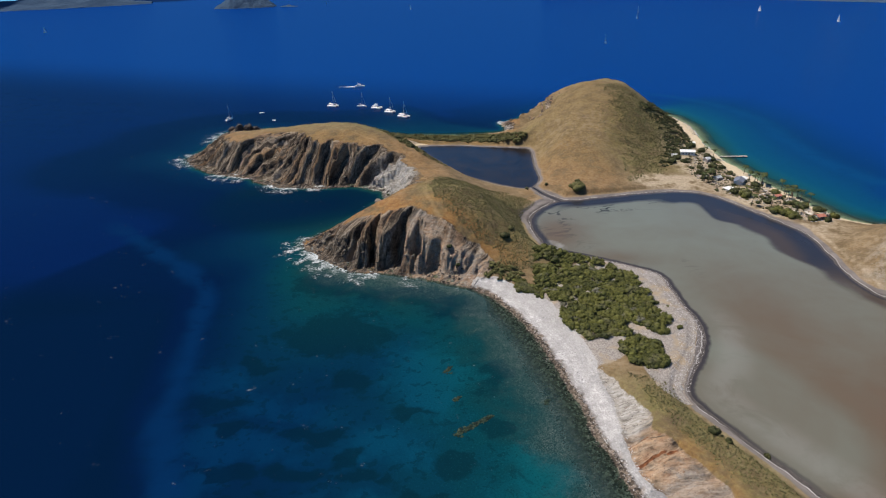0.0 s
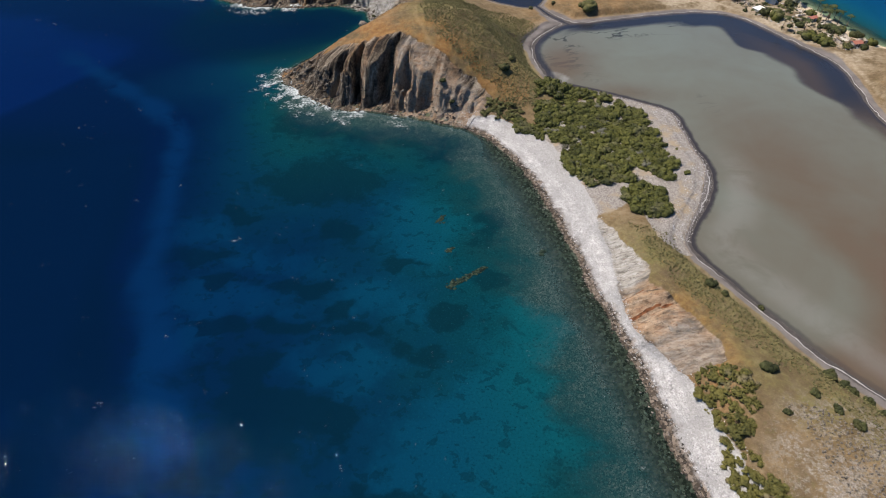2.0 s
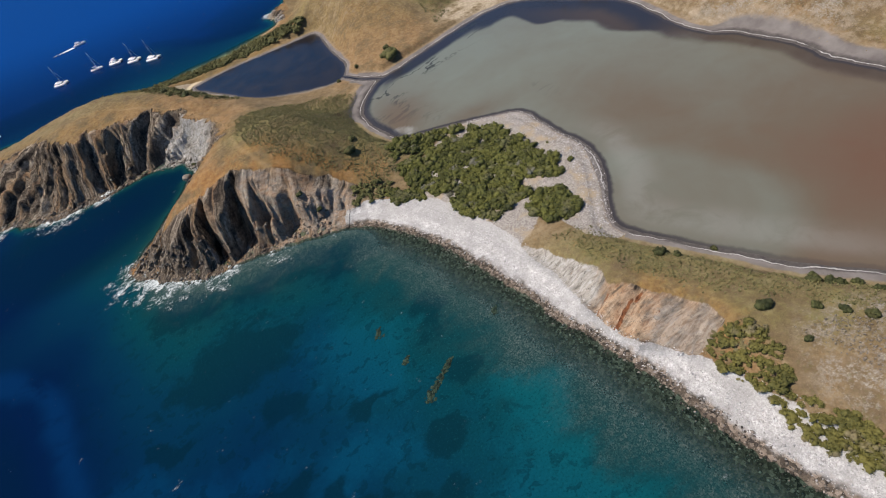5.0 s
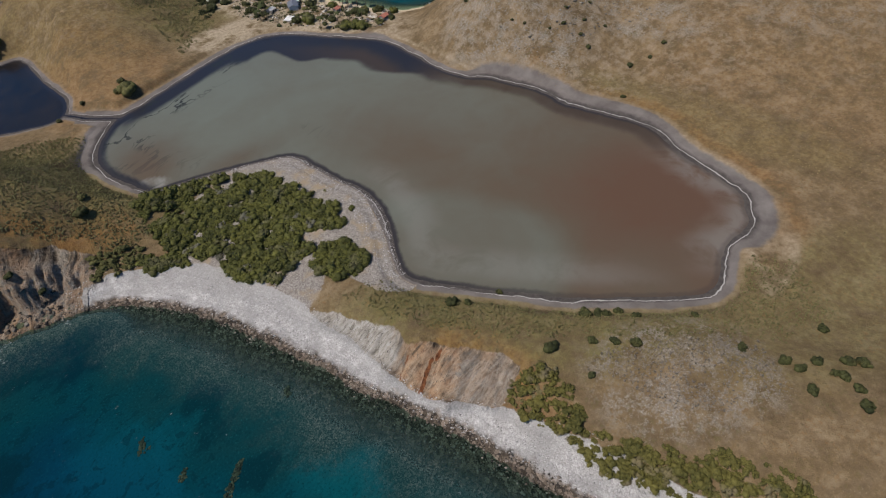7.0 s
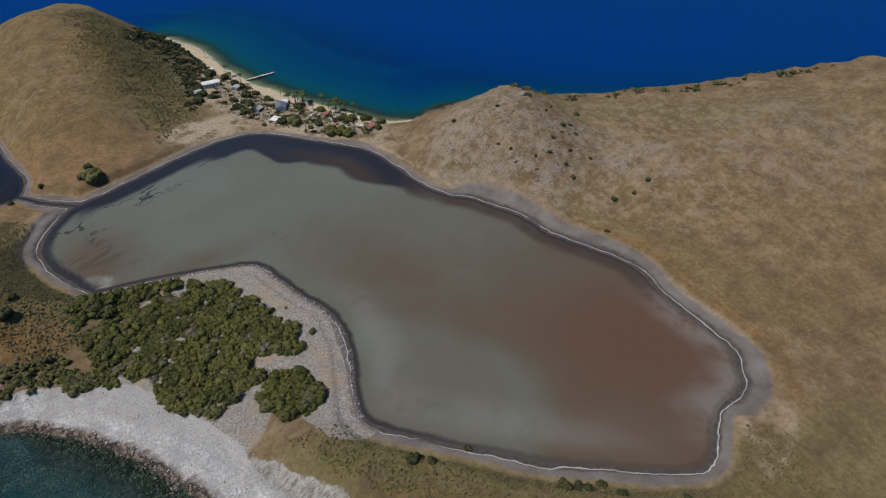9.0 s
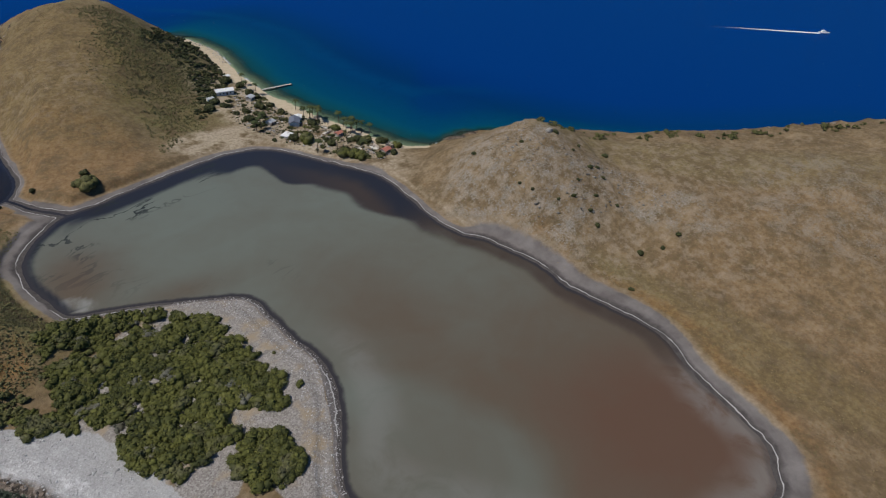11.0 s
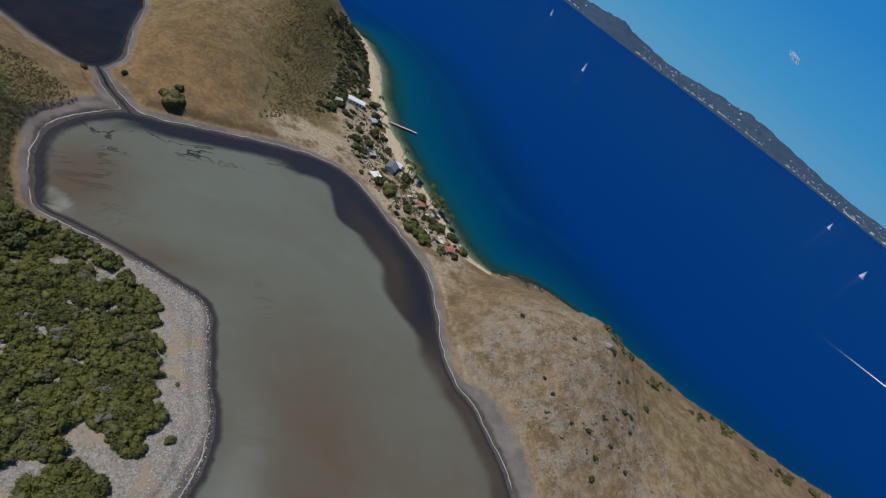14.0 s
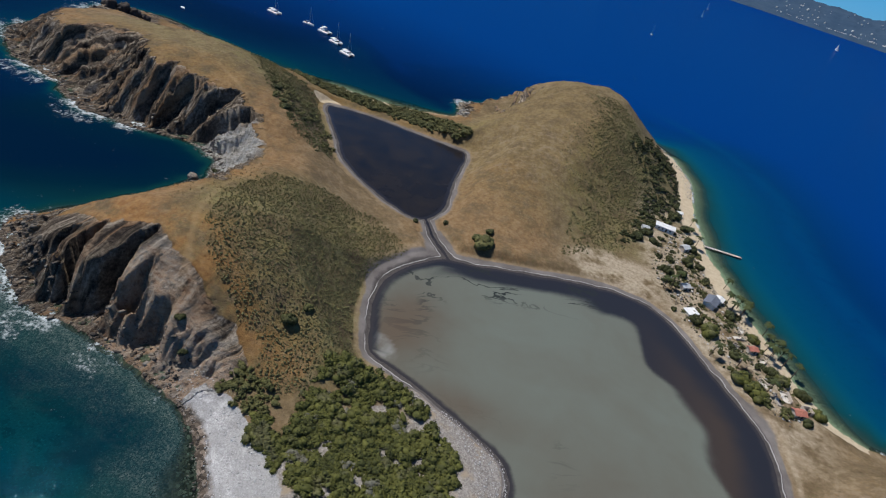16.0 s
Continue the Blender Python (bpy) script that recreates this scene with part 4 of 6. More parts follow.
sea = sheet("sea", SX, SY, np.zeros(WX.shape), dict(q=q, bay=np.maximum(inbay, 0.15 * smooth(120 - spit, 0, 60)), lee=lee_and_sky_sheen * 0.95, channel=chan, gloom=gloom, cove=0.85 * blob(WX, WY, -138, 346, 72, 48, 0), bed=bed, reef=reef * smooth(out, 2, 8), foam=foam, stony=stony, depth=(0.07 + 0.35 * smooth(soft_steep, 0.25, 0.6)) * out), SEA, keep=(sdc < 6) & ~NEAR_FAR_LAND)
tagged(sea, "deep blue sea with teal shallows over reef", "water", kind="structure")

# ---- the two salt ponds and the ditch between them ----
PX, PY = np.arange(-90, 226, 1.6), np.arange(70, 500, 1.6)
QX, QY = np.meshgrid(PX, PY)
pdp, pbig, psmall = pond_distance(QX, QY)
is_small = ((psmall < pbig) & (QY > 352)) * 1.0
brown = np.clip(0.18 + 0.52 * smooth(-(QY - 262) - 0.1 * (QX - 120), -35, 125) - 0.35 * blob(QX, QY, 100, 160, 30, 45, 30), 0, 1)
brown = np.clip(brown + 0.34 * np.exp(-(((QX - 176) / 30) ** 2 + ((QY - 112) / 42) ** 2)), 0, 1)
pale_p = np.maximum(0.45 * blob(QX, QY, 184, 108, 36, 34, -20) * smooth(17 + pdp + 8 * (vnoise(QX / 10, QY / 10, 93, 2) - 0.5), 0, 14), 0.3 * smooth(-pdp, 3, 10) * smooth(24 + pdp, 0, 12) * smooth(150 - QX, 0, 30) * smooth(235 - QY, 0, 30)) + 0.8 * blob(QX, QY, 36, 289, 8, 4, -40)
brown = np.clip(brown + 0.5 * np.exp(-(((QX - 40) / 16) ** 2 + ((QY - 302) / 22) ** 2)) + 0.35 * np.exp(-(((QX - 70) / 22) ** 2 + ((QY - 275) / 8) ** 2)) + 0.24 * np.exp(-(((QX - 130) / 22) ** 2 + ((QY - 222) / 42) ** 2)) - 0.12 * np.exp(-(((QX - 98) / 10) ** 2 + ((QY - 225) / 40) ** 2)), 0, 1)
north = smooth(QY + 0.55 * QX, 300, 380)
dark = smooth(17 + pdp + 14 * blob(QX, QY, 176, 318, 36, 46, 30) + 8 * blob(QX, QY, 150, 350, 40, 22, 0), 0, 9) * north * smooth(QX, 30, 60) + smooth(7 + pdp, 0, 4) * 0.8 * ((QX < 60) & (QY > 285))
dark = np.maximum(dark, smooth(14 + pdp, 0, 8) * 0.75 * ((QX > 170) & (QY < 250) & (QY > 110)) * smooth(QY, 115, 150))
umber = np.maximum(smooth(-pdp + 8 * (vnoise(QX / 12, QY / 12, 92, 2) - 0.5), 6, 20) * smooth(QX, 130, 185), smooth(QX, 160, 180) * smooth(285 - QY, 0, 40))
weed = north * smooth(30 + pdp, 0, 10) * smooth(130 - QX, 0, 20) * smooth(vnoise(QX / 16, QY / 16, 91, 2), 0.42, 0.6) * (1 - is_small)
pond = sheet("pond", PX, PY, np.full(QX.shape, 0.3), dict(dp=pdp, brown=brown, pale=np.clip(pale_p, 0, 1), dark=dark, umber=umber, small=is_small, weed=weed, rimdark=0.35 + 0.65 * smooth(QY - 0.2 * QX, 70, 150)), BRINE, keep=pdp < 2.0)
tagged(pond, "shallow murky grey-green and brown salt pond", "water", kind="structure")

# ---- building helpers ----
rng = np.random.default_rng(7)


def mesh_of(name, verts, faces, material, flat=True):
    me = bpy.data.meshes.new(name)
    verts, sizes = np.asarray(verts, np.float32), None
    if isinstance(faces, np.ndarray):
        n, k = faces.shape
        me.vertices.add(len(verts)), me.loops.add(n * k), me.polygons.add(n)
        me.vertices.foreach_set("co", verts.ravel())
        me.loops.foreach_set("vertex_index", faces.ravel().astype(np.int32))
        me.polygons.foreach_set("loop_start", (np.arange(n) * k).astype(np.int32))
        me.update()
    else:
        me.from_pydata(verts.tolist(), [], [tuple(f) for f in faces])
    if not flat:
        me.polygons.foreach_set("use_smooth", np.ones(len(me.polygons), bool))
    me.materials.append(material)
    return me


def part(name, shape, material, parent=None, label="", flat=True):
    """One mesh, under a thing or under a part of it. shape: verts and faces."""
    ob = new(name, mesh_of(name, *shape, material, flat))
    ob.parent = parent
    return tagged(ob, label)


def thing(name, x, y, z=0.0, turn=0.0, label="", category="", group=""):
    ob = new(name)
    ob.empty_display_size = 0.5
    ob.matrix_world = pose(x, y, z, 0, 0, turn)
    return tagged(ob, label, category, group)


def joined(*shapes):
    verts, faces, n = [], [], 0
    for v, f in shapes:
        verts.append(np.asarray(v, float))
        faces += [tuple(int(i) + n for i in face) for face in f]
        n += len(v)
    return np.concatenate(verts), faces


def moved(shape, x=0.0, y=0.0, z=0.0, turn=0.0, scale=1.0, tilt=0.0):
    v = np.asarray(shape[0], float) * scale
    m = np.array(pose(0, 0, 0, 0, tilt, turn).to_3x3())
    return v @ m.T + (x, y, z), shape[1]


def block(x0, y0, z0, x1, y1, z1, edge=0.03):
    """A box with chamfered upright and top edges."""
    e = min(edge, (x1 - x0) / 3, (y1 - y0) / 3, (z1 - z0) / 3)
    ring = lambda d: [(x0 + e + d, y0 + d), (x1 - e - d, y0 + d), (x1 - d, y0 + e + d), (x1 - d, y1 - e - d), (x1 - e - d, y1 - d), (x0 + e + d, y1 - d), (x0 + d, y1 - e - d), (x0 + d, y0 + e + d)]  # noqa: E731
    v = [(*p, z0) for p in ring(0)] + [(*p, z1 - e) for p in ring(0)] + [(*p, z1) for p in ring(e)]
    f = [tuple(range(7, -1, -1)), tuple(range(16, 24))]
    for k in (0, 8):
        f += [(k + i, k + (i + 1) % 8, k + 8 + (i + 1) % 8, k + 8 + i) for i in range(8)]
    return np.array(v, float), f


def tube(points, radii, sides=8, caps=True):
    """A round bar through some points, as thick as the radii say."""
    p, v = np.array(points, float), []
    for i, c in enumerate(p):
        d = p[min(i + 1, len(p) - 1)] - p[max(i - 1, 0)]
        d = d / (np.linalg.norm(d) or 1)
        a = np.cross(d, (0.31, 0.2, 0.93) if abs(d[2]) < 0.9 else (1, 0.1, 0))
        a = a / np.linalg.norm(a)
        b = np.cross(d, a)
        for k in range(sides):
            t = 2 * math.pi * k / sides
            v.append(c + radii[i] * (math.cos(t) * a + math.sin(t) * b))
    f = []
    for i in range(len(p) - 1):
        f += [(i * sides + k, i * sides + (k + 1) % sides, (i + 1) * sides + (k + 1) % sides, (i + 1) * sides + k) for k in range(sides)]
    if caps:
        f += [tuple(range(sides - 1, -1, -1)), tuple(range((len(p) - 1) * sides, len(p) * sides))]
    return np.array(v), f


def ball(steps=1):
    bm = bmesh.new()
    bmesh.ops.create_icosphere(bm, subdivisions=steps, radius=1.0)
    v = np.array([w.co[:] for w in bm.verts])
    f = np.array([[w.index for w in g.verts] for g in bm.faces])
    bm.free()
    return v, f


BALL1, BALL2, BALL3, BALL4 = ball(1), ball(2), ball(3), ball(4)


def lump_arrays(g, fine=BALL1, rough=0.28):
    v, f = fine
    k = 1 + rough * (g.random(len(v)) - 0.5) * 2
    return v * k[:, None], f


def crown_arrays(g, radius, height, lumps, leaves, leaf, fine=BALL1):
    """Triangles of a leafy crown round the origin: rounded masses with many loose leaf sprays on them."""
    vs, fs, n = [], [], 0
    centres = []
    for k in range(lumps):
        a, r = g.random() * 2 * math.pi, math.sqrt(g.random()) * 0.62 * radius if k else 0.0
        size = radius * (0.5 + 0.22 * g.random()) * (1 - 0.25 * r / radius)
        c = np.array([r * math.cos(a), r * math.sin(a), height * (0.42 + 0.2 * g.random()) * (1 - 0.3 * r / radius)])
        s = np.array([size, size, min(size, height * 0.55)]) * (0.9 + 0.2 * g.random(3))
        v, f = lump_arrays(g, fine, 0.2)
        vs.append(v * s + c), fs.append(f + n)
        n += len(v)
        centres.append((c, s))
    d = g.normal(size=(leaves, 3))
    d[:, 2] = np.abs(d[:, 2]) * 1.0 - 0.25
    d /= np.linalg.norm(d, axis=1)[:, None]
    pick = g.integers(0, lumps, leaves)
    c = np.array([centres[i][0] for i in pick]) + d * np.array([centres[i][1] for i in pick]) * (0.93 + 0.17 * g.random((leaves, 1)))
    u = np.cross(d, g.normal(size=(leaves, 3)))
    u /= np.linalg.norm(u, axis=1)[:, None] + 1e-9
    w = np.cross(d, u)
    size = leaf * (0.6 + 0.8 * g.random((leaves, 1)))
    tipd = d * size * (0.25 + 0.5 * g.random((leaves, 1)))
    quad = np.stack([c - u * size, c - w * size * 0.6, c + u * size + tipd, c + w * size * 0.6 + tipd * 0.5], 1).reshape(-1, 3)
    i = np.arange(leaves)[:, None] * 4 + n
    vs.append(quad)
    fs.append(np.concatenate([i + [0, 1, 2], i + [0, 2, 3]]))
    return np.concatenate(vs), np.concatenate(fs)


def scattered(name, variants, xs, ys, zs, sizes, material, label, category, g, stretch=0.0, sink=0.0):
    """Many copies of a few shapes, joined into one mesh of loose pieces."""
    vs, fs, n = [], [], 0
    for x, y, z, s in zip(xs, ys, zs, sizes):
        v, f = variants[g.integers(len(variants))]
        a = g.random() * 2 * math.pi
        c, t = math.cos(a), math.sin(a)
        k = s * (1 + stretch * (g.random(3) - 0.5))
        w = v * k
        vs.append(np.stack([w[:, 0] * c - w[:, 1] * t + x, w[:, 0] * t + w[:, 1] * c + y, w[:, 2] + z - sink * s], 1))
        fs.append(f + n)
        n += len(v)
    ob = new(name, mesh_of(name, np.concatenate(vs), np.concatenate(fs), material, flat=category != "thicket"))
    return tagged(ob, label, category, kind="stuff")


def spread(g, outline, gap, jitter=0.45):
    """Places inside an outline, about gap apart."""
    o = np.array(outline, float)
    x, y = np.meshgrid(np.arange(o[:, 0].min(), o[:, 0].max(), gap), np.arange(o[:, 1].min(), o[:, 1].max(), gap))
    x, y = (v.ravel() + (g.random(v.size) - 0.5) * 2 * jitter * gap for v in (x, y))
    ok = inside(x, y, o)
    return x[ok], y[ok]


# ---- thickets ----
def canopy_arrays(g, radius, height, lumps, leaves, leaf):
    """A ragged patch of canopy: many small flattened masses close together and loose sprays over them."""
    vs, fs, n, spots = [], [], 0, []
    for k in range(lumps):
        a, r = g.random() * 2 * math.pi, math.sqrt(g.random()) * 0.8 * radius
        s = radius * (0.24 + 0.2 * g.random())
        c = np.array([r * math.cos(a), r * math.sin(a), height * (0.35 + 0.3 * g.random()) * (1.05 - 0.45 * (r / radius) ** 2)])
        v, f = lump_arrays(g, BALL1, 0.3)
        size = np.array([s, s, s * 0.75]) * (0.8 + 0.4 * g.random(3))
        vs.append(v * size + c), fs.append(f + n)
        n += len(v)
        spots.append((c, size))
    d = g.normal(size=(leaves, 3))
    d[:, 2] = np.abs(d[:, 2]) - 0.15
    d /= np.linalg.norm(d, axis=1)[:, None]
    pick = g.integers(0, lumps, leaves)
    c = np.array([spots[i][0] for i in pick]) + d * np.array([spots[i][1] for i in pick]) * (0.9 + 0.4 * g.random((leaves, 1)))
    nrm = d + g.normal(size=(leaves, 3)) * 0.5 + (0, 0, 0.6)
    u = np.cross(nrm, g.normal(size=(leaves, 3)))
    u /= np.linalg.norm(u, axis=1)[:, None] + 1e-9
    w = np.cross(nrm, u)
    w /= np.linalg.norm(w, axis=1)[:, None] + 1e-9
    size = leaf * (0.5 + 0.9 * g.random((leaves, 1)))
    quad = np.stack([c - u * size, c - w * size * 0.7, c + u * size, c + w * size * 0.7], 1).reshape(-1, 3)
    i = np.arange(leaves)[:, None] * 4 + n
    vs.append(quad)
    fs.append(np.concatenate([i + [0, 1, 2], i + [0, 2, 3]]))
    return np.concatenate(vs), np.concatenate(fs)


def thicket(name, outline, gap, size, material, label, seed, gaps=0.3, radius=1.0, height=0.95, leaves=300, lumps=11):
    g = np.random.default_rng(seed)
    x, y = spread(g, outline, gap)
    ok = vnoise(x / 7, y / 7, seed, 2) > gaps
    x, y = x[ok], y[ok]
    shapes = [canopy_arrays(g, radius, height, lumps, leaves, 0.1 if leaves > 150 else 0.15) for _ in range(8)]
    s = size * (0.42 + 0.95 * g.random(len(x)) ** 1.5)
    return scattered(name, shapes, x, y, at_height(x, y) + 0.55 * size * (vnoise(x / 5, y / 5, seed + 3, 2) - 0.5), s, material, label, "thicket", g, 0.35, 0.12)


thicket("mangrove_thicket", [(24, 268), (34, 272), (46, 273), (66, 263), (75, 250), (77, 234), (82, 214), (82, 206), (77, 200), (67, 205), (60, 196), (47, 192), (40, 198), (35, 208), (34, 221), (25, 227), (14, 233), (12, 240), (18, 246), (22, 256)],
        2.0, 3.0, MANGROVE, "dense dark green mangrove thicket behind the beach", 11, 0.37, height=0.72)
thicket("grey_scrub", [(24, 262), (46, 270), (66, 260), (76, 235), (80, 210), (66, 206), (48, 196), (36, 212), (20, 240)], 7.0, 2.3, leaf_material("grey_leaf", (0.07, 0.07, 0.05), (0.16, 0.155, 0.12)), "grey leafless bushes in the mangrove", 20, 0.5)
thicket("mangrove_thicket", [(57, 188), (62, 194), (68, 197), (76, 188), (76, 179), (70, 175), (62, 177)], 2.0, 2.7, MANGROVE, "small dense green mangrove clump on gravel", 12, 0.1, height=0.72)
thicket("mangrove_thicket", [(-5, 246), (6, 240), (12, 238), (16, 247), (8, 252), (0, 254)], 2.2, 2.0, SCRUB, "olive bushes under the bare slope", 13, 0.2)
thicket("sea_grape_thicket", [(69, 104), (75, 105), (80, 101), (82, 94), (79, 85), (73, 83), (70, 89), (67, 98)], 1.9, 2.1, SEAGRAPE, "yellow-green sea grape thicket at the beach head", 14, 0.05, height=0.7)
thicket("sea_grape_thicket", [(71, 83), (76, 82), (80, 73), (86, 63), (92, 53), (99, 41), (98, 30), (88, 38), (80, 52), (75, 64), (71, 74)], 2.1, 2.1, SEAGRAPE, "long yellow-green sea grape thicket above the cobbles", 15, 0.12, height=0.7)
thicket("shore_hedge", [(-122, 508), (-80, 500), (-40, 499), (-10, 497), (18, 492), (26, 496), (12, 514), (-10, 523), (-40, 517), (-72, 515), (-100, 517)], 2.5, 2.7, SCRUB, "olive green hedge of scrub along the shore", 16, 0.22, leaves=110, lumps=7)
thicket("hill_scrub", [(128, 540), (150, 560), (168, 575), (178, 560), (176, 520), (172, 480), (160, 470), (150, 455), (140, 432), (130, 428), (134, 448), (146, 478), (144, 505), (130, 520)], 2.9, 2.3, BUSH_LEAF, "dark dry scrub on the lower hillside", 17, 0.42, leaves=110, lumps=7)
thicket("hill_scrub", [(-100, 445), (-76, 462), (-54, 440), (-38, 414), (-44, 396), (-56, 396), (-72, 408), (-86, 424)], 2.9, 1.8, SCRUB, "dark green bushes on the slope above the pond", 18, 0.44, leaves=110, lumps=7)
thicket("ridge_scrub", [(256, 272), (262, 278), (290, 268), (316, 258), (350, 236), (376, 211), (418, 177), (440, 160), (436, 154), (412, 170), (370, 203), (340, 226), (306, 247), (280, 258)], 3.6, 2.1, SCRUB, "low wind-cut scrub along the ridge", 19, 0.5, leaves=110, lumps=7)

# low tufts on the slopes
g = np.random.default_rng(21)
TUFTS = [crown_arrays(g, 1.0, 1.0, 2, 12, 0.3, BALL1) for _ in range(4)]
TUFTS = [(v[12:], f[20:] - 12) for v, f in TUFTS]


def tufts(name, outline, gap, size, material, label, seed, gaps, fade=9.0):
    g = np.random.default_rng(seed)
    line = np.array(outline, float)
    x, y = spread(g, outline, gap)
    near = to_line(x, y, line)[0]
    keep = (vnoise(x / 9, y / 9, seed, 3) + 0.5 * (g.random(len(x)) - 0.5) > gaps + 0.35 * (1 - smooth(near, 0, fade))) & (np.abs(pond_distance(x, y)[0]) > 6)
    x, y = x[keep], y[keep]
    z = at_height(x, y)
    return scattered(name, TUFTS, x, y, z, size * (0.4 + 1.0 * g.random(len(x)) ** 1.5), material, label, "scrub", g, 0.4, 0.15)


DRY_SCRUB = leaf_material("dry_scrub", (0.1, 0.085, 0.068), (0.24, 0.21, 0.18))
TAN_TUFT = leaf_material("tan_tuft", (0.09, 0.068, 0.03), (0.24, 0.18, 0.09))
tufts("scrub_tufts", [(-36, 286), (-42, 312), (-42, 342), (-22, 362), (5, 368), (28, 352), (20, 320), (22, 295), (30, 274), (24, 252), (10, 248), (0, 257), (-12, 266), (-28, 274)], 0.85, 0.55, TUFT_LEAF, "low grey-green scrub dotted over the headland", 31, 0.2, 5.0)
tufts("scrub_tufts", [(-95, 294), (-70, 300), (-60, 330), (-55, 360), (-40, 350), (-34, 310), (-30, 280), (-50, 290)], 1.7, 0.42, TAN_TUFT, "rusty dry tufts along the brow", 38, 0.35)
tufts("scrub_tufts", [(90, 560), (125, 560), (158, 520), (156, 470), (144, 436), (124, 404), (98, 392), (100, 430), (108, 470), (98, 520)], 1.15, 0.68, TUFT_LEAF, "green tufts on the flank of the hill", 32, 0.26, 16.0)
tufts("scrub_tufts", [(82, 501), (110, 547), (142, 519), (161, 497), (138, 458), (106, 444), (85, 459)], 1.5, 0.55, SCRUB, "dark scrub on the flank of the hill", 43, 0.36, 14.0)
tufts("scrub_tufts", [(30, 560), (70, 580), (105, 560), (110, 480), (104, 420), (85, 388), (58, 400), (44, 450), (40, 510)], 1.8, 0.36, TAN_TUFT, "dry tufts over the brown hill", 39, 0.3, 12.0)
tufts("scrub_tufts", [(56, 170), (74, 168), (82, 150), (98, 128), (112, 110), (130, 94), (150, 80), (168, 80), (176, 66), (160, 50), (136, 56), (118, 76), (96, 100), (78, 116), (62, 146)], 0.95, 0.48, TUFT_LEAF, "knee-high olive scrub on the spit", 33, 0.18, 4.0)
tufts("scrub_tufts", [(88, 94), (104, 90), (120, 78), (130, 62), (118, 46), (104, 54), (90, 72)], 0.9, 0.42, DRY_SCRUB, "grey leafless scrub on the knoll", 34, 0.24, 5.0)
tufts("scrub_tufts", [(206, 215), (212, 272), (235, 288), (262, 264), (300, 228), (330, 198), (352, 150), (310, 70), (230, 50), (190, 62), (213, 90), (222, 150), (214, 180)], 2.3, 0.36, TAN_TUFT, "thin dry tufts scattered over the hillside", 35, 0.34, 10.0)
tufts("scrub_tufts", [(206, 200), (222, 150), (214, 104), (200, 70), (230, 60), (250, 110), (248, 160), (225, 200)], 2.3, 0.3, TAN_TUFT, "olive tufts above the pond", 40, 0.42, 8.0)
tufts("scrub_tufts", [(-215, 470), (-150, 462), (-100, 440), (-70, 436), (-62, 470), (-105, 500), (-160, 512), (-215, 505)], 1.6, 0.6, TUFT_LEAF, "low green scrub on the lee slope", 36, 0.36, 14.0)
tufts("scrub_tufts", [(-125, 470), (-105, 440), (-84, 420), (-60, 398), (-42, 388), (-34, 402), (-50, 440), (-74, 480), (-90, 494), (-120, 490)], 1.4, 0.8, TUFT_LEAF, "thick green scrub above the small pond", 37, 0.3, 5.0)
tufts("scrub_tufts", [(150, 440), (168, 470), (180, 470), (182, 420), (198, 390), (208, 352), (214, 334), (200, 322), (190, 330), (172, 350), (160, 376), (150, 396), (146, 420)], 1.7, 0.6, DRY_SCRUB, "dry bushes between the old houses", 41, 0.5, 4.0)
tufts("scrub_tufts", [(150, 440), (168, 470), (180, 470), (182, 420), (198, 390), (208, 352), (214, 334), (200, 322), (190, 330), (172, 350), (160, 376), (150, 396), (146, 420)], 2.0, 0.75, BUSH_LEAF, "low green bushes between the old houses", 42, 0.55, 4.0)

VILLAGE = [(152, 436), (166, 468), (180, 468), (182, 420), (196, 390), (206, 352), (213, 336), (202, 324), (192, 332), (174, 352), (164, 378), (152, 402)]
thicket("village_scrub", VILLAGE, 5.2, 2.0, BUSH_LEAF, "ragged dark bushes among the ruins", 44, 0.47, height=0.8, leaves=130, lumps=8)
thicket("village_scrub", VILLAGE, 6.5, 1.9, SCRUB, "olive bushes on sandy ground", 45, 0.45, height=0.7, leaves=130, lumps=8)

# ---- single bushes and trees ----
def bush_mesh(seed, radius, height, leaves=520, lumps=13, leaf=0.11):
    g = np.random.default_rng(seed)
    vs, fs, n, spots = [], [], 0, []
    for k in range(lumps):
        a, r = k * 2.4 + g.random(), radius * (0.0 if k == 0 else 0.25 + 0.6 * g.random())
        s = radius * (0.28 + 0.26 * g.random()) * (1.25 if k < 3 else 1.0)
        c = np.array([r * math.cos(a), r * math.sin(a) * 0.85, height * (0.3 + 0.3 * g.random()) * (1.1 - 0.5 * r / radius)])
        v, f = lump_arrays(g, BALL2, 0.26)
        size = np.array([s, s, min(s, height * 0.5)]) * (0.8 + 0.4 * g.random(3))
        vs.append(v * size + c), fs.append(f + n), spots.append((c, size))
        n += len(v)
    d = g.normal(size=(leaves, 3))
    d[:, 2] = np.abs(d[:, 2]) - 0.2
    d /= np.linalg.norm(d, axis=1)[:, None]
    pick = g.integers(0, lumps, leaves)
    c = np.array([spots[i][0] for i in pick]) + d * np.array([spots[i][1] for i in pick]) * (0.85 + 0.45 * g.random((leaves, 1)))
    u = np.cross(d + 0.6 * g.normal(size=(leaves, 3)), g.normal(size=(leaves, 3)))
    u /= np.linalg.norm(u, axis=1)[:, None] + 1e-9
    w = np.cross(d, u)
    size = leaf * (0.5 + 0.9 * g.random((leaves, 1)))
    vs.append(np.stack([c - u * size, c - w * size * 0.7, c + u * size, c + w * size * 0.7], 1).reshape(-1, 3))
    i = np.arange(leaves)[:, None] * 4 + n
    fs.append(np.concatenate([i + [0, 1, 2], i + [0, 2, 3]]))
    return np.concatenate(vs), np.concatenate(fs)


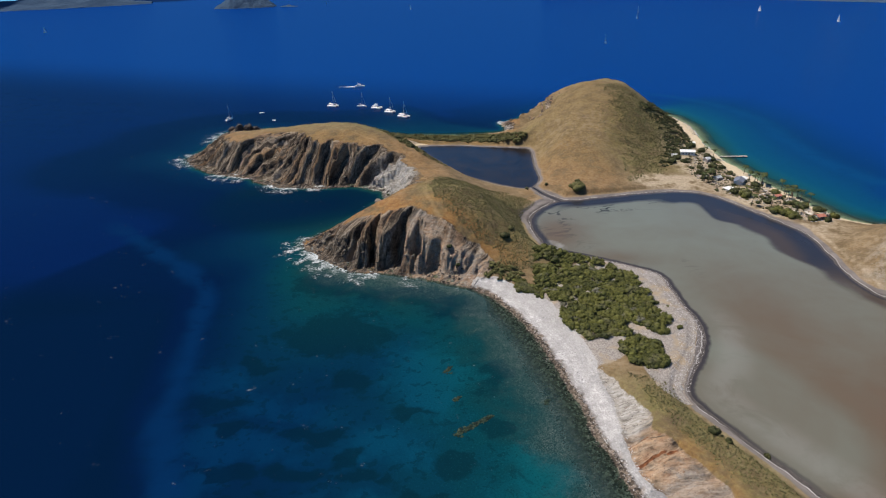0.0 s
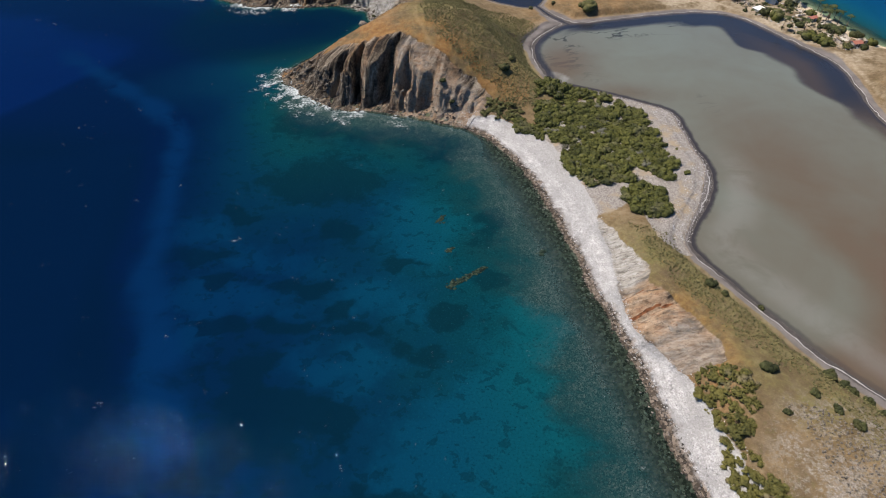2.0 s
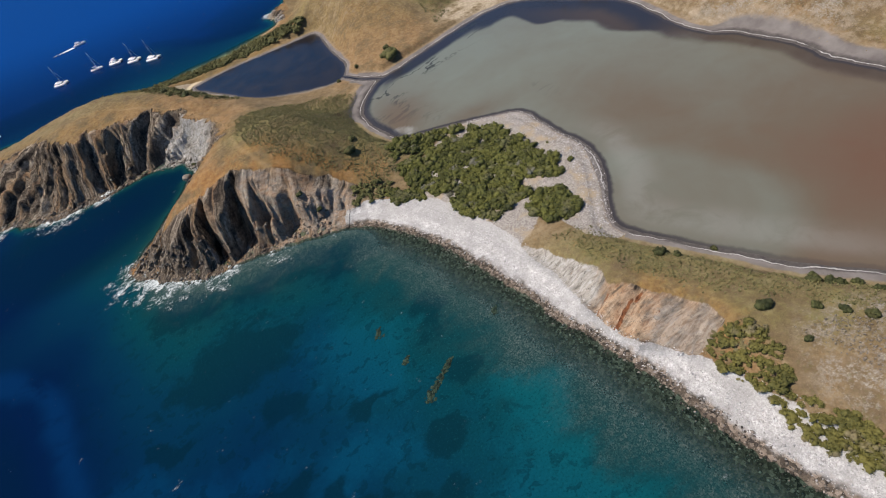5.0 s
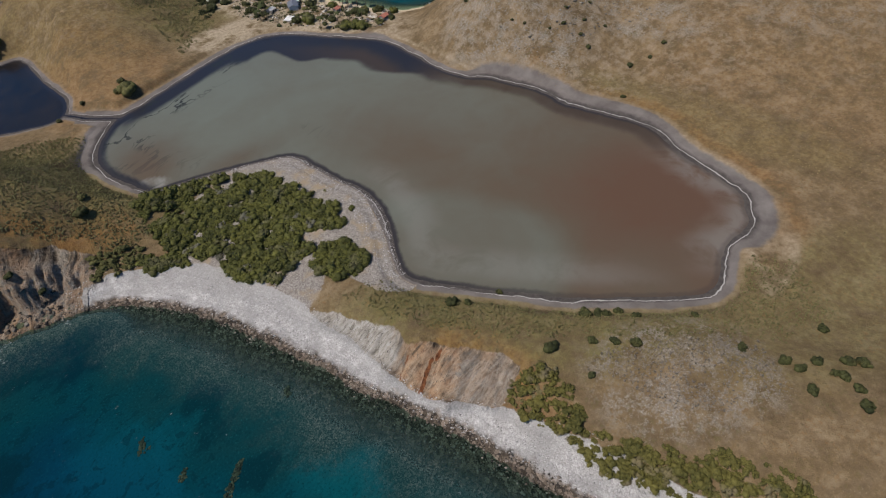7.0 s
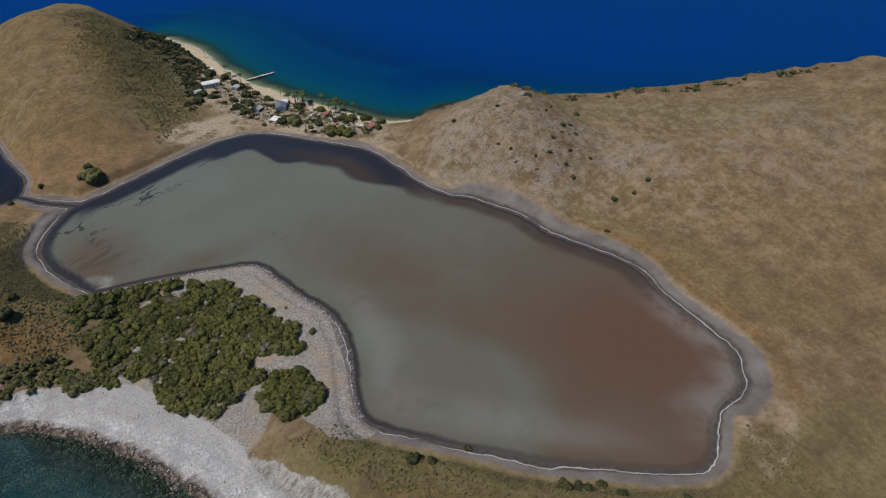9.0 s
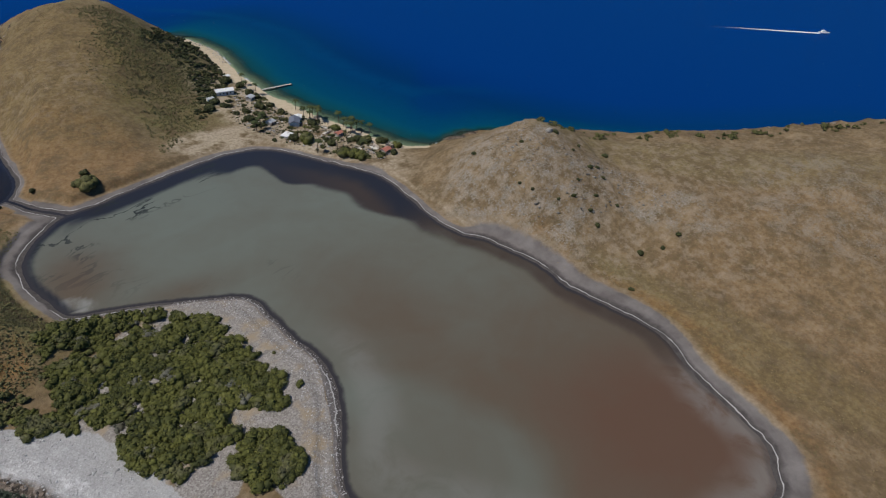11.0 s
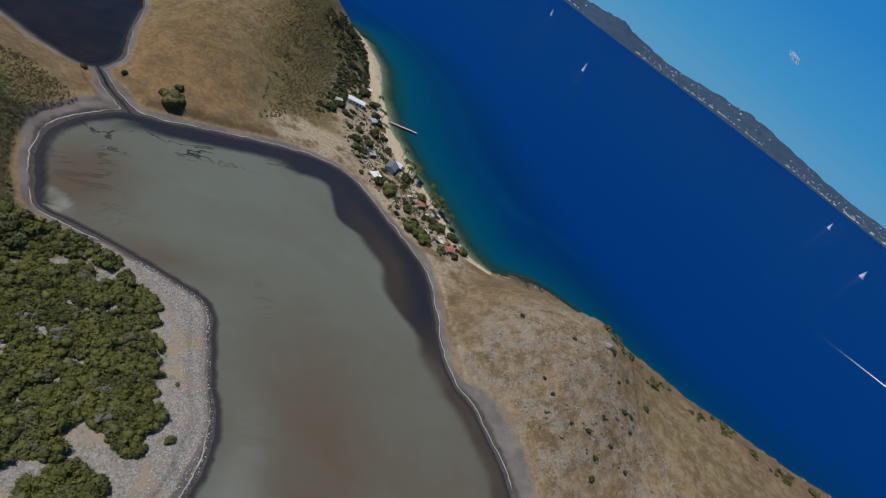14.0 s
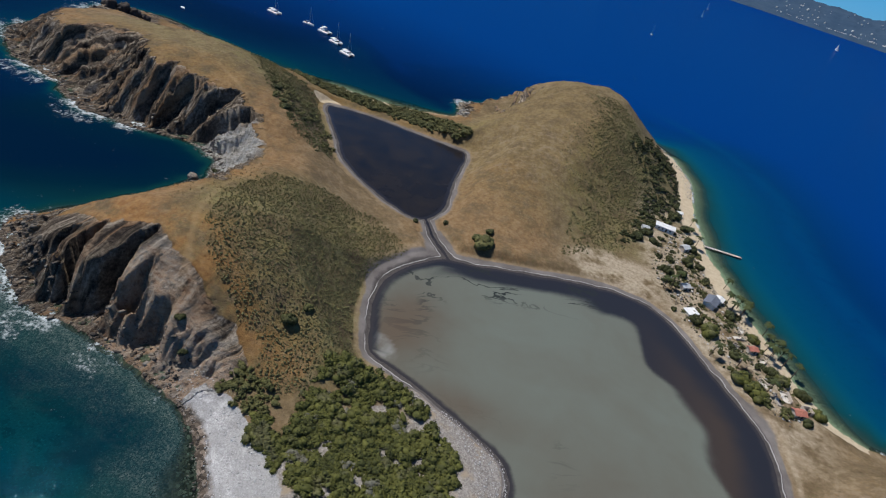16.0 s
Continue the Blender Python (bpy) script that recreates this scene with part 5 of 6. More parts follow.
def bush(x, y, size, material, label, seed, name="bush", group="bushes on the slopes", squat=0.68, category="bush"):
    ob = thing(name, x, y, float(at_height(x, y)[0]) - 0.1, seed * 47 % 360, label, category, group)
    key = (seed % 5, material.name, squat)
    if key not in BUSHES:
        shape = bush_mesh(100 + seed % 5, 1.0, 1.5 * squat)
        stems = joined(*[tube([(0.05 * math.cos(a), 0.05 * math.sin(a), -0.1), (0.25 * math.cos(a), 0.25 * math.sin(a), 0.35), (0.5 * math.cos(a), 0.5 * math.sin(a), 0.75 * squat)], [0.07, 0.055, 0.03], 5) for a in (0.3, 2.2, 4.4)])
        BUSHES[key] = (mesh_of("crown", *shape, material), mesh_of("stems", *stems, TRUNK))
    for part_name, me in zip(("crown", "stems"), BUSHES[key]):
        o = new(part_name, me)
        o.parent = ob
    ob.scale = (size, size, size)
    return ob


BUSHES = {}
for k, (x, y, s) in enumerate([(87, 103, 2.2), (81, 140, 2.1), (85, 136, 1.4), (97, 133, 1.2), (107, 105, 2.2), (110, 102, 1.9), (112, 100, 1.6), (117, 99, 1.5), (117, 93, 1.5), (98, 96, 1.5), (102, 91, 1.5), (105, 86, 1.7), (88, 89, 1.2), (124, 64, 1.8), (127, 54, 2.0), (127, 50, 1.9),
                               (132, 48, 1.9), (131, 41, 1.9), (140, 39, 2.2), (149, 51, 1.9), (122, 45, 2.0), (125, 34, 2.1), (138, 42, 2.2), (131, 43, 1.6), (129, 37, 1.8), (129, 80, 1.5)]):
    bush(x, y, s * (0.8 if k > 12 else 0.95), BUSH_LEAF, "ragged dark green bush on dry grass", k)
for k, (x, y, s) in enumerate([(221, 273, 1.2), (238, 257, 1.0), (267, 243, 1.0), (259, 240, 0.8), (259, 228, 1.2), (264, 227, 1.0), (262, 221, 0.9), (247, 225, 0.9), (223, 241, 0.8), (225, 234, 0.9), (232, 223, 0.8), (239, 220, 1.0), (250, 215, 0.9), (242, 211, 1.0), (240, 204, 1.2), (256, 206, 0.9),
                               (266, 177, 1.2), (255, 177, 1.1), (246, 182, 1.4), (281, 235, 1.4), (223, 170, 1.1), (260, 254, 1.4)]):
    bush(x, y, s * 1.1, BUSH_LEAF, "small dark shrub on the stony hillside", k + 3, "shrub", "shrubs on the stony hillside")
bush(59, 374, 5.4, SCRUB, "large spreading olive bush at the foot of the hill", 2, squat=0.5)
bush(55, 377, 3.0, SCRUB, "olive bush beside a larger one", 3, squat=0.5)
bush(60, 386, 2.2, BUSH_LEAF, "dark green bush above the pond", 4, squat=0.75)
bush(6, 272, 2.6, BUSH_LEAF, "dark green bush on the scrubby headland", 1, squat=0.7)
bush(10, 279, 1.8, SCRUB, "olive bush on the scrubby headland", 6, squat=0.7)
bush(87, 205, 1.4, MANGROVE, "small round green bush on gravel", 5)
bush(84, 213, 0.7, MANGROVE, "low green bush on gravel", 2)
bush(86, 223, 0.7, SCRUB, "low grey bush on gravel", 3)
for k, (x, y, s) in enumerate([(-84, 428, 2.0), (-70, 412, 2.3), (-62, 418, 2.2), (-24, 256, 1.6), (-19, 250, 1.4), (37, 384, 1.4), (22, 379, 1.5), (-80, 360, 1.4)]):
    bush(x, y, s, BUSH_LEAF, "dark green bush on a steep slope", k + 1, squat=0.8)

TREES = [(174, 369, 4.6), (188, 338, 4.4), (184, 342, 4.2), (191, 334, 3.8), (198, 376, 3.2), (184, 357, 2.4), (158, 413, 3.4), (171, 429, 3.4), (188, 389, 3.0), (179, 414, 2.2), (178, 429, 2.2), (204, 350, 3.6), (200, 354, 2.8), (213, 347, 3.2), (216, 337, 3.4), (209, 328, 2.2),
         (158, 379, 1.6), (166, 414, 3.0), (175, 472, 3.2), (175, 455, 3.0), (176, 447, 2.8), (161, 427, 2.4), (181, 432, 1.4), (178, 357, 1.6), (168, 374, 3.0), (169, 482, 3.2), (148, 448, 3.2), (142, 440, 3.0), (152, 441, 2.6), (165, 420, 2.2), (150, 456, 2.6), (163, 470, 2.6)]
for k, (x, y, s) in enumerate(TREES):
    round_one = k in (0, 1, 2, 3, 4, 11, 14)
    bush(x, y, s, MANGROVE if round_one else BUSH_LEAF, "broad round green tree on sandy ground" if round_one else "dark green tree among the old houses", k + 2, "tree", "trees of the settlement", 0.68 if round_one else 0.85, "tree")


def palm_parts(seed):
    g = np.random.default_rng(seed)
    lean = g.random() * 1.6
    a = g.random() * 6.28
    top = np.array([lean * math.cos(a), lean * math.sin(a), 6.6 + 2.2 * g.random()])
    trunk = tube([(0, 0, -0.3), top * (0.1, 0.1, 0.35), top * (0.45, 0.45, 0.7), top], [0.26, 0.19, 0.16, 0.14], 8)
    fronds = []
    for k in range(13):
        b, rise = k * 2.4 + g.random() * 0.4, 0.9 * g.random() - 0.1
        v, f = [], []
        for i in range(7):
            t = i / 6
            r, h = 3.0 * t * (1 - 0.12 * t), rise * 2.2 * t - (1.6 + 0.6 * rise) * t * t
            w = 0.5 * math.sin(math.pi * (0.12 + 0.85 * t)) + 0.03
            c = top + (r * math.cos(b), r * math.sin(b), h)
            side = np.array([-math.sin(b), math.cos(b), 0]) * w
            v += [c - side + (0, 0, -0.35 * w), c, c + side + (0, 0, -0.35 * w)]
        for i in range(6):
            for j in (0, 1):
                f.append((i * 3 + j, i * 3 + j + 1, i * 3 + j + 4, i * 3 + j + 3))
        fronds.append((np.array(v), f))
    return trunk, fronds


PALMS = []
for k in range(3):
    x, y = [(195, 418), (202, 400), (199, 394)][k]
    ob = thing("palm_tree", x - 4, y, float(at_height(x - 4, y)[0]), 0, "coconut palm with drooping fronds on the sand", "palm tree", "palms by the shore")
    trunk, fronds = palm_parts(60 + k)
    part("trunk", trunk, TRUNK, ob, flat=False)
    for v in fronds:
        part("frond", v, PALM_LEAF, ob)
    PALMS.append(ob)
for k, (x, y) in enumerate([(197, 403), (194, 401), (197, 396), (192, 396), (207, 386), (209, 374), (210, 369), (211, 365), (208, 371), (203, 370), (204, 366), (174, 353), (156, 396), (160, 398), (164, 404), (186, 351), (196, 339), (213, 358), (206, 378), (190, 401), (180, 478), (178, 465), (181, 455)]):
    copy_thing(PALMS[k % 3], pose(x - 1.5, y, float(at_height(x - 1.5, y)[0]), 0, 0, k * 73))

# ---- stones ----
g = np.random.default_rng(41)
STONES = [lump_arrays(g, BALL1, 0.3) for _ in range(4)]
STONES = [(v * (1, 0.8, 0.6), f) for v, f in STONES]
ICO = [(1.0, 0.0), (0.31, 0.95), (-0.81, 0.59), (-0.81, -0.59), (0.31, -0.95)]


def chip(g):
    """A small angular stone of fourteen triangles."""
    v = np.array([(0, 0, 0.6)] + [(a, b, 0.15 * (g.random() - 0.3)) for a, b in ICO] + [(0, 0, -0.5)]) * (0.7 + 0.6 * g.random((7, 1)))
    return v, np.array([(0, 1 + i, 1 + (i + 1) % 5) for i in range(5)] + [(6, 1 + (i + 1) % 5, 1 + i) for i in range(5)])


CHIPS = [chip(g) for _ in range(8)]
CRAGS = [(v * (1.2, 0.8, 0.8), f) for v, f in CHIPS]


def along_shore(g, count, path, lo, hi):
    """Places along a line, lo to hi metres to its left."""
    p = rounded(path, closed=False, steps=8)
    i = g.integers(0, len(p) - 1, count)
    t = g.random((count, 1))
    c, d = p[i] * (1 - t) + p[i + 1] * t, p[i + 1] - p[i]
    nrm = np.stack([-d[:, 1], d[:, 0]], 1) / np.linalg.norm(d, axis=1)[:, None]
    c = c + nrm * (lo + (hi - lo) * g.random((count, 1)))
    return c[:, 0], c[:, 1]


WATERLINE = [(-20, 240), (5, 222), (20, 197), (30, 172), (40, 140), (46, 120), (55, 95), (62, 70), (72, 35), (80, 0)]
x, y = along_shore(g, 6500, WATERLINE, -6, 2.6)
scattered("wet_cobbles", CHIPS, x, y, np.maximum(at_height(x, y), -0.35), 0.1 + 0.42 * g.random(len(x)) ** 5, DARK_STONE, "dark wet cobbles along the waterline", "stones", g, 0.5)
x, y = along_shore(g, 7000, WATERLINE, 1.5, 17)
zz, kk = land(x, y)
ok = (kk["inland"] < kk["strand"] + 4) & (kk["dc"] > 0.5)
scattered("beach_cobbles", CHIPS, x[ok], y[ok], zz[ok], 0.08 + 0.3 * g.random(ok.sum()) ** 4, PALE_STONE, "white and grey cobbles heaped on the beach", "stones", g, 0.5)
x, y = along_shore(g, 5000, [(66, 270), (80, 257), (86, 240), (89, 215), (86, 196), (78, 178), (76, 164)], -2, 11)
zz, kk = land(x, y)
ok = (kk["dp"] > -0.5) & (kk["dp"] < 15)
scattered("gravel_stones", CHIPS, x[ok], y[ok], zz[ok], 0.07 + 0.24 * g.random(ok.sum()) ** 4, PALE_STONE, "grey broken stones on the gravel flat", "stones", g, 0.5)
x, y = along_shore(g, 2600, [(-18, 240), (-45, 244), (-78, 250), (-97, 261), (-114, 275), (-121, 286), (-112, 298), (-100, 313)], -12, 4)
scattered("shore_boulders", CRAGS, x, y, np.maximum(at_height(x, y), -0.5), 0.2 + 1.1 * g.random(len(x)) ** 5, ROCK, "grey-brown boulders fallen below the cliff", "rocks", g, 0.6)
x, y = along_shore(g, 2600, [(-86, 345), (-82, 360), (-95, 377), (-121, 382), (-146, 378), (-165, 378), (-186, 385), (-206, 399), (-230, 405), (-255, 416), (-277, 434), (-288, 452), (-283, 476), (-289, 505), (-293, 532)], -6, 4)
scattered("shore_boulders", CRAGS, x, y, np.maximum(at_height(x, y), -0.5), 0.25 + 1.4 * g.random(len(x)) ** 5, ROCK, "dark boulders fringing the far point", "rocks", g, 0.6)
x, y = along_shore(g, 260, [(8, 548), (2, 572), (18, 592), (40, 622)], -6, 3)
scattered("shore_boulders", STONES, x, y, np.maximum(at_height(x, y), -0.5), 0.4 + 1.5 * g.random(len(x)) ** 4, LIGHT_ROCK, "pale grey boulders round the northern point", "rocks", g, 0.6)
x, y = along_shore(g, 260, [(183, 590), (188, 560), (186, 530)], -3, 4)
scattered("shore_boulders", STONES, x, y, np.maximum(at_height(x, y), -0.2), 0.2 + 0.6 * g.random(len(x)) ** 4, LIGHT_ROCK, "grey boulders at the end of the sandy beach", "rocks", g, 0.6)
x, y = spread(g, [(212, 232), (222, 262), (240, 276), (258, 262), (262, 240), (280, 214), (282, 190), (266, 190), (250, 206), (236, 210), (224, 214)], 1.9)
ok = vnoise(x / 9, y / 9, 44, 3) > 0.48
scattered("hill_stones", CHIPS, x[ok], y[ok], at_height(x[ok], y[ok]), 0.2 + 0.7 * g.random(ok.sum()) ** 3, stone_material("hill_stone", (0.1, 0.09, 0.08), (0.18, 0.165, 0.145), (0.3, 0.28, 0.25)), "grey stones breaking through the hillside", "stones", g, 0.5)

x, y = spread(g, VILLAGE, 2.0)
ok = vnoise(x / 8, y / 8, 46, 2) > 0.5
scattered("rubble", CHIPS, x[ok], y[ok], at_height(x[ok], y[ok]), 0.2 + 0.8 * g.random(ok.sum()) ** 3, PALE_STONE, "pale rubble of fallen walls", "stones", g, 0.6)


def rock_thing(name, x, y, z, size, material, label, seed, turn=0.0, rough=0.3, group=""):
    g = np.random.default_rng(seed)
    v, f = BALL4
    k = 1 + rough * 2 * (vnoise(v[:, 0] * 2.3 + seed, v[:, 1] * 2.3 + v[:, 2] * 1.7, seed, 4, 0.6) - 0.5)
    ob = new(name, mesh_of(name, v * k[:, None] * np.array(size), f, material))
    ob.matrix_world = pose(x, y, z, 0, 0, turn)
    return tagged(ob, label, "rock", group)


for k, (x, y, sx, sy, turn) in enumerate([(-4, 139, 7.2, 1.5, 36), (-8.5, 135.5, 2.6, 1.6, 40), (-16.5, 170, 2.9, 1.2, 62), (-11, 153, 2.0, 1.0, 45), (24, 154, 1.9, 1.1, 50), (1, 143.4, 2.8, 0.9, 34)]):
    g = np.random.default_rng(70 + k)
    n = int(26 + 16 * sx)
    u, w = (g.random(n) * 2 - 1), g.normal(size=n) * 0.42
    heap = []
    for a, c in zip(u, w):
        s = (0.35 + 0.45 * g.random()) * (1.15 - 0.5 * abs(a))
        v, f = lump_arrays(g, BALL2, 0.3)
        heap.append((v * s * (1.1, 0.9, 0.7) + (a * sx, c * sy * (1 - 0.55 * a) + 0.25 * sy * math.sin(4 * a), -0.25 + 0.3 * g.random() - 0.15 * abs(c)), f.tolist()))
    ob = new("reef_rock", mesh_of("reef_rock", *joined(*heap), WEED_ROCK))
    ob.matrix_world = pose(x, y, -0.1, 0, 0, turn)
    tagged(ob, "ragged weed-covered reef rock awash in the bay", "rock", "reef rocks in the bay")
rock_thing("sea_rock", -86, 351, 0.5, (2.6, 2.2, 2.2), ROCK, "dark rock standing in the cove", 80)
rock_thing("boulder", 257, 256, float(at_height(257, 256)[0]) + 0.5, (2.2, 1.6, 1.5), bpy.data.materials["hill_stone"], "grey boulder on the hilltop", 81)
for k, (x, y, s, h) in enumerate([(-262, 508, 4.5, 5.5), (-255, 512, 5.5, 6.0), (-248, 515, 4.5, 4.5), (-270, 500, 3.2, 4.5), (-243, 519, 3.5, 3.0), (-276, 520, 4.0, 3.0)]):
    rock_thing("rock_stack", x, y, float(at_height(x, y)[0]) + 0.4, (s, s * 0.8, h), stone_material("stack_rock", (0.02, 0.018, 0.016), (0.035, 0.03, 0.027), (0.06, 0.05, 0.045)) if k == 0 else bpy.data.materials["stack_rock"], "dark jagged rock on the point", 90 + k, k * 50, 0.55, "rocks on the point")

# ---- houses ----
WHITE_WALL = plain_material("white_plaster", (0.62, 0.61, 0.58), 0.85, 0.8, 0.16)
OLD_WALL = plain_material("weathered_plaster", (0.5, 0.43, 0.36), 0.9, 0.9, 0.3)
WHITE_ROOF = plain_material("white_sheet_roof", (0.68, 0.68, 0.67), 0.5, 0.6, 0.14)
BLUE_ROOF = plain_material("blue_grey_sheet_roof", (0.13, 0.14, 0.17), 0.5, 0.8, 0.3)
RED_ROOF = plain_material("rusty_red_roof", (0.36, 0.14, 0.1), 0.85, 1.4, 0.55)
GREY_ROOF = plain_material("grey_sheet_roof", (0.4, 0.41, 0.42), 0.55, 0.9, 0.25)
CONCRETE = plain_material("bare_concrete", (0.5, 0.47, 0.42), 0.9, 0.7, 0.2)
DARK_WOOD = plain_material("dark_wood", (0.09, 0.07, 0.055), 0.8, 2.0, 0.3)
GREY_WOOD = plain_material("grey_planks", (0.36, 0.34, 0.31), 0.85, 1.5, 0.25)
WINDOW_GLASS = plain_material("dull_window_glass", (0.03, 0.035, 0.04), 0.15, 1.0, 0.2, spec=0.5)


def house(x, y, turn, length, width, wall_h, rise, wall_mat, roof_mat, label, windows=3, roofless=False, group=""):
    z = float(at_height(x, y)[0]) - 0.15
    ob = thing("house", x, y, z, turn, label, "house", group)
    hl, hw, t = length / 2, width / 2, 0.2
    for name, box in (("wall", (-hl, -hw, 0, hl, -hw + t, wall_h)), ("wall", (-hl, hw - t, 0, hl, hw, wall_h)), ("wall", (-hl, -hw + t, 0, -hl + t, hw - t, wall_h)), ("wall", (hl - t, -hw + t, 0, hl, hw - t, wall_h))):
        part(name, block(*box), wall_mat, ob)
    part("floor_slab", block(-hl - 0.2, -hw - 0.2, -0.3, hl + 0.2, hw + 0.2, 0.12), CONCRETE, ob)
    if not roofless:
        o, th = 0.45, 0.09
        for side in (-1, 1):
            a = [(-hl - o, side * (hw + o), wall_h - 0.1), (hl + o, side * (hw + o), wall_h - 0.1), (hl + o, 0, wall_h + rise), (-hl - o, 0, wall_h + rise)]
            v = np.array(a + [(p[0], p[1], p[2] + th) for p in a])
            f = [(0, 3, 2, 1), (4, 5, 6, 7), (0, 1, 5, 4), (1, 2, 6, 5), (2, 3, 7, 6), (3, 0, 4, 7)]
            part("roof_slope", (v, f), roof_mat, ob)
        for e in (-hl, hl - t):
            v = np.array([(e, -hw, wall_h), (e + t, -hw, wall_h), (e, hw, wall_h), (e + t, hw, wall_h), (e, 0, wall_h + rise - 0.1), (e + t, 0, wall_h + rise - 0.1)])
            part("gable", (v, [(0, 2, 4), (1, 5, 3), (0, 4, 5, 1), (2, 3, 5, 4), (0, 1, 3, 2)]), wall_mat, ob)
    step = length / (windows + 1)
    for k in range(windows):
        wx = -hl + step * (k + 1)
        for side in (-1, 1):
            yy = side * (hw + 0.015)
            if k == windows // 2 and side < 0:
                part("door", block(wx - 0.5, yy - 0.03, 0.12, wx + 0.5, yy + 0.03, 2.15), DARK_WOOD, ob)
                continue
            win = part("window", block(wx - 0.5, yy - 0.03, 0.95, wx + 0.5, yy + 0.03, 2.0), GREY_WOOD, ob)
            part("pane", block(wx - 0.42, yy - 0.045, 1.03, wx + 0.42, yy + 0.045, 1.92), WINDOW_GLASS, win)
    return ob


house(160, 462, -6, 11.5, 5.5, 2.9, 1.2, WHITE_WALL, WHITE_ROOF, "long white house with a white sheet roof", 4)
house(179, 395, 62, 9, 6, 2.7, 1.3, WHITE_WALL, BLUE_ROOF, "white house with a blue-grey sheet roof", 3)
house(184, 400, 62, 4.5, 4, 2.5, 0.6, WHITE_WALL, WHITE_ROOF, "small white annexe with a pale roof", 1)
house(171, 445, 40, 5, 4, 2.4, 0.9, OLD_WALL, GREY_ROOF, "small grey-roofed hut under trees", 1)
house(166, 402, 30, 4.5, 3.5, 2.3, 0.8, OLD_WALL, GREY_ROOF, "low grey shed beside palms", 1)
house(194, 366, 20, 4.5, 3, 2.1, 0.8, OLD_WALL, RED_ROOF, "old house with a rusty red roof", 2)
house(206, 332, 15, 5, 3.6, 2.2, 0.9, OLD_WALL, RED_ROOF, "half-ruined house with a faded red roof", 2)
house(211, 336, 15, 4, 3.5, 2.2, 0.0, OLD_WALL, RED_ROOF, "roofless plaster ruin of a house", 1, roofless=True)
house(147, 453, 10, 4, 3, 2.3, 0.7, WHITE_WALL, GREY_ROOF, "small white hut at the edge of the scrub", 1)
house(173, 492, 20, 3.5, 3, 2.3, 0.6, WHITE_WALL, WHITE_ROOF, "tiny white hut near the beach", 1)
slab = thing("water_tank", 167, 381, float(at_height(167, 381)[0]) - 0.1, 30, "low flat-topped pale concrete cistern", "cistern")
part("tank_wall", block(-3.2, -2.4, 0, 3.2, 2.4, 1.2), CONCRETE, slab)
part("tank_cover", block(-3.4, -2.6, 1.2, 3.4, 2.6, 1.4), WHITE_ROOF, slab)
part("hatch", block(1.2, -0.5, 1.4, 2.2, 0.5, 1.55), GREY_WOOD, slab)
for k, (x, y, s) in enumerate([(190, 372, 2.6), (199, 360, 2.2), (205, 341, 3.0), (196, 346, 2.4), (186, 366, 2.2), (203, 357, 2.0), (191, 380, 2.2), (198, 336, 2.4)]):
    ob = thing("ruined_wall", x, y, float(at_height(x, y)[0]) - 0.1, 20 + k * 37, "broken plaster wall of a fallen house", "ruin", "ruins among the trees")
    part("wall", block(-s, -0.15, 0, s, 0.15, 1.1 + 0.3 * (k % 3)), OLD_WALL, ob)
    part("wall", block(s - 0.3, 0.15, 0, s, s, 0.9), OLD_WALL, ob)
    part("floor_slab", block(-s, 0.15, -0.1, s - 0.3, s, 0.15), CONCRETE, ob)

# ---- jetty ----
jetty = thing("jetty", 186.5, 461.5, 0, 2.5, "narrow grey jetty running out from the sand", "jetty")
for k in range(30):
    part("plank", block(k * 0.78, -1.05, 1.0, k * 0.78 + 0.72, 1.05, 1.1), GREY_WOOD if k % 3 else CONCRETE, jetty)
for side in (-0.85, 0.85):
    part("beam", block(-0.5, side - 0.1, 0.75, 23.2, side + 0.1, 1.0), DARK_WOOD, jetty)
    for k in range(7):
        part("post", tube([(1.0 + k * 3.6, side, -2.6), (1.0 + k * 3.6, side, 1.35)], [0.16, 0.14], 8), DARK_WOOD, jetty, flat=False)

# ---- boats ----
HULL = plain_material("white_gelcoat", (0.78, 0.78, 0.78), 0.35, 0.5, 0.06, bump=0.02, spec=0.5)
DECK_GLASS = plain_material("dark_cabin_glass", (0.02, 0.025, 0.03), 0.12, 1.0, 0.1, spec=0.5)
ALLOY = plain_material("grey_alloy_spar", (0.55, 0.56, 0.58), 0.4, 1.0, 0.1, metal=0.6)
SAIL = plain_material("white_sailcloth", (0.8, 0.79, 0.77), 0.8, 0.8, 0.06)
BLUE_CLOTH = plain_material("blue_sail_cover", (0.03, 0.06, 0.16), 0.85, 1.0, 0.2)
GREY_RUBBER = plain_material("grey_rubber", (0.4, 0.41, 0.42), 0.7, 1.0, 0.1)


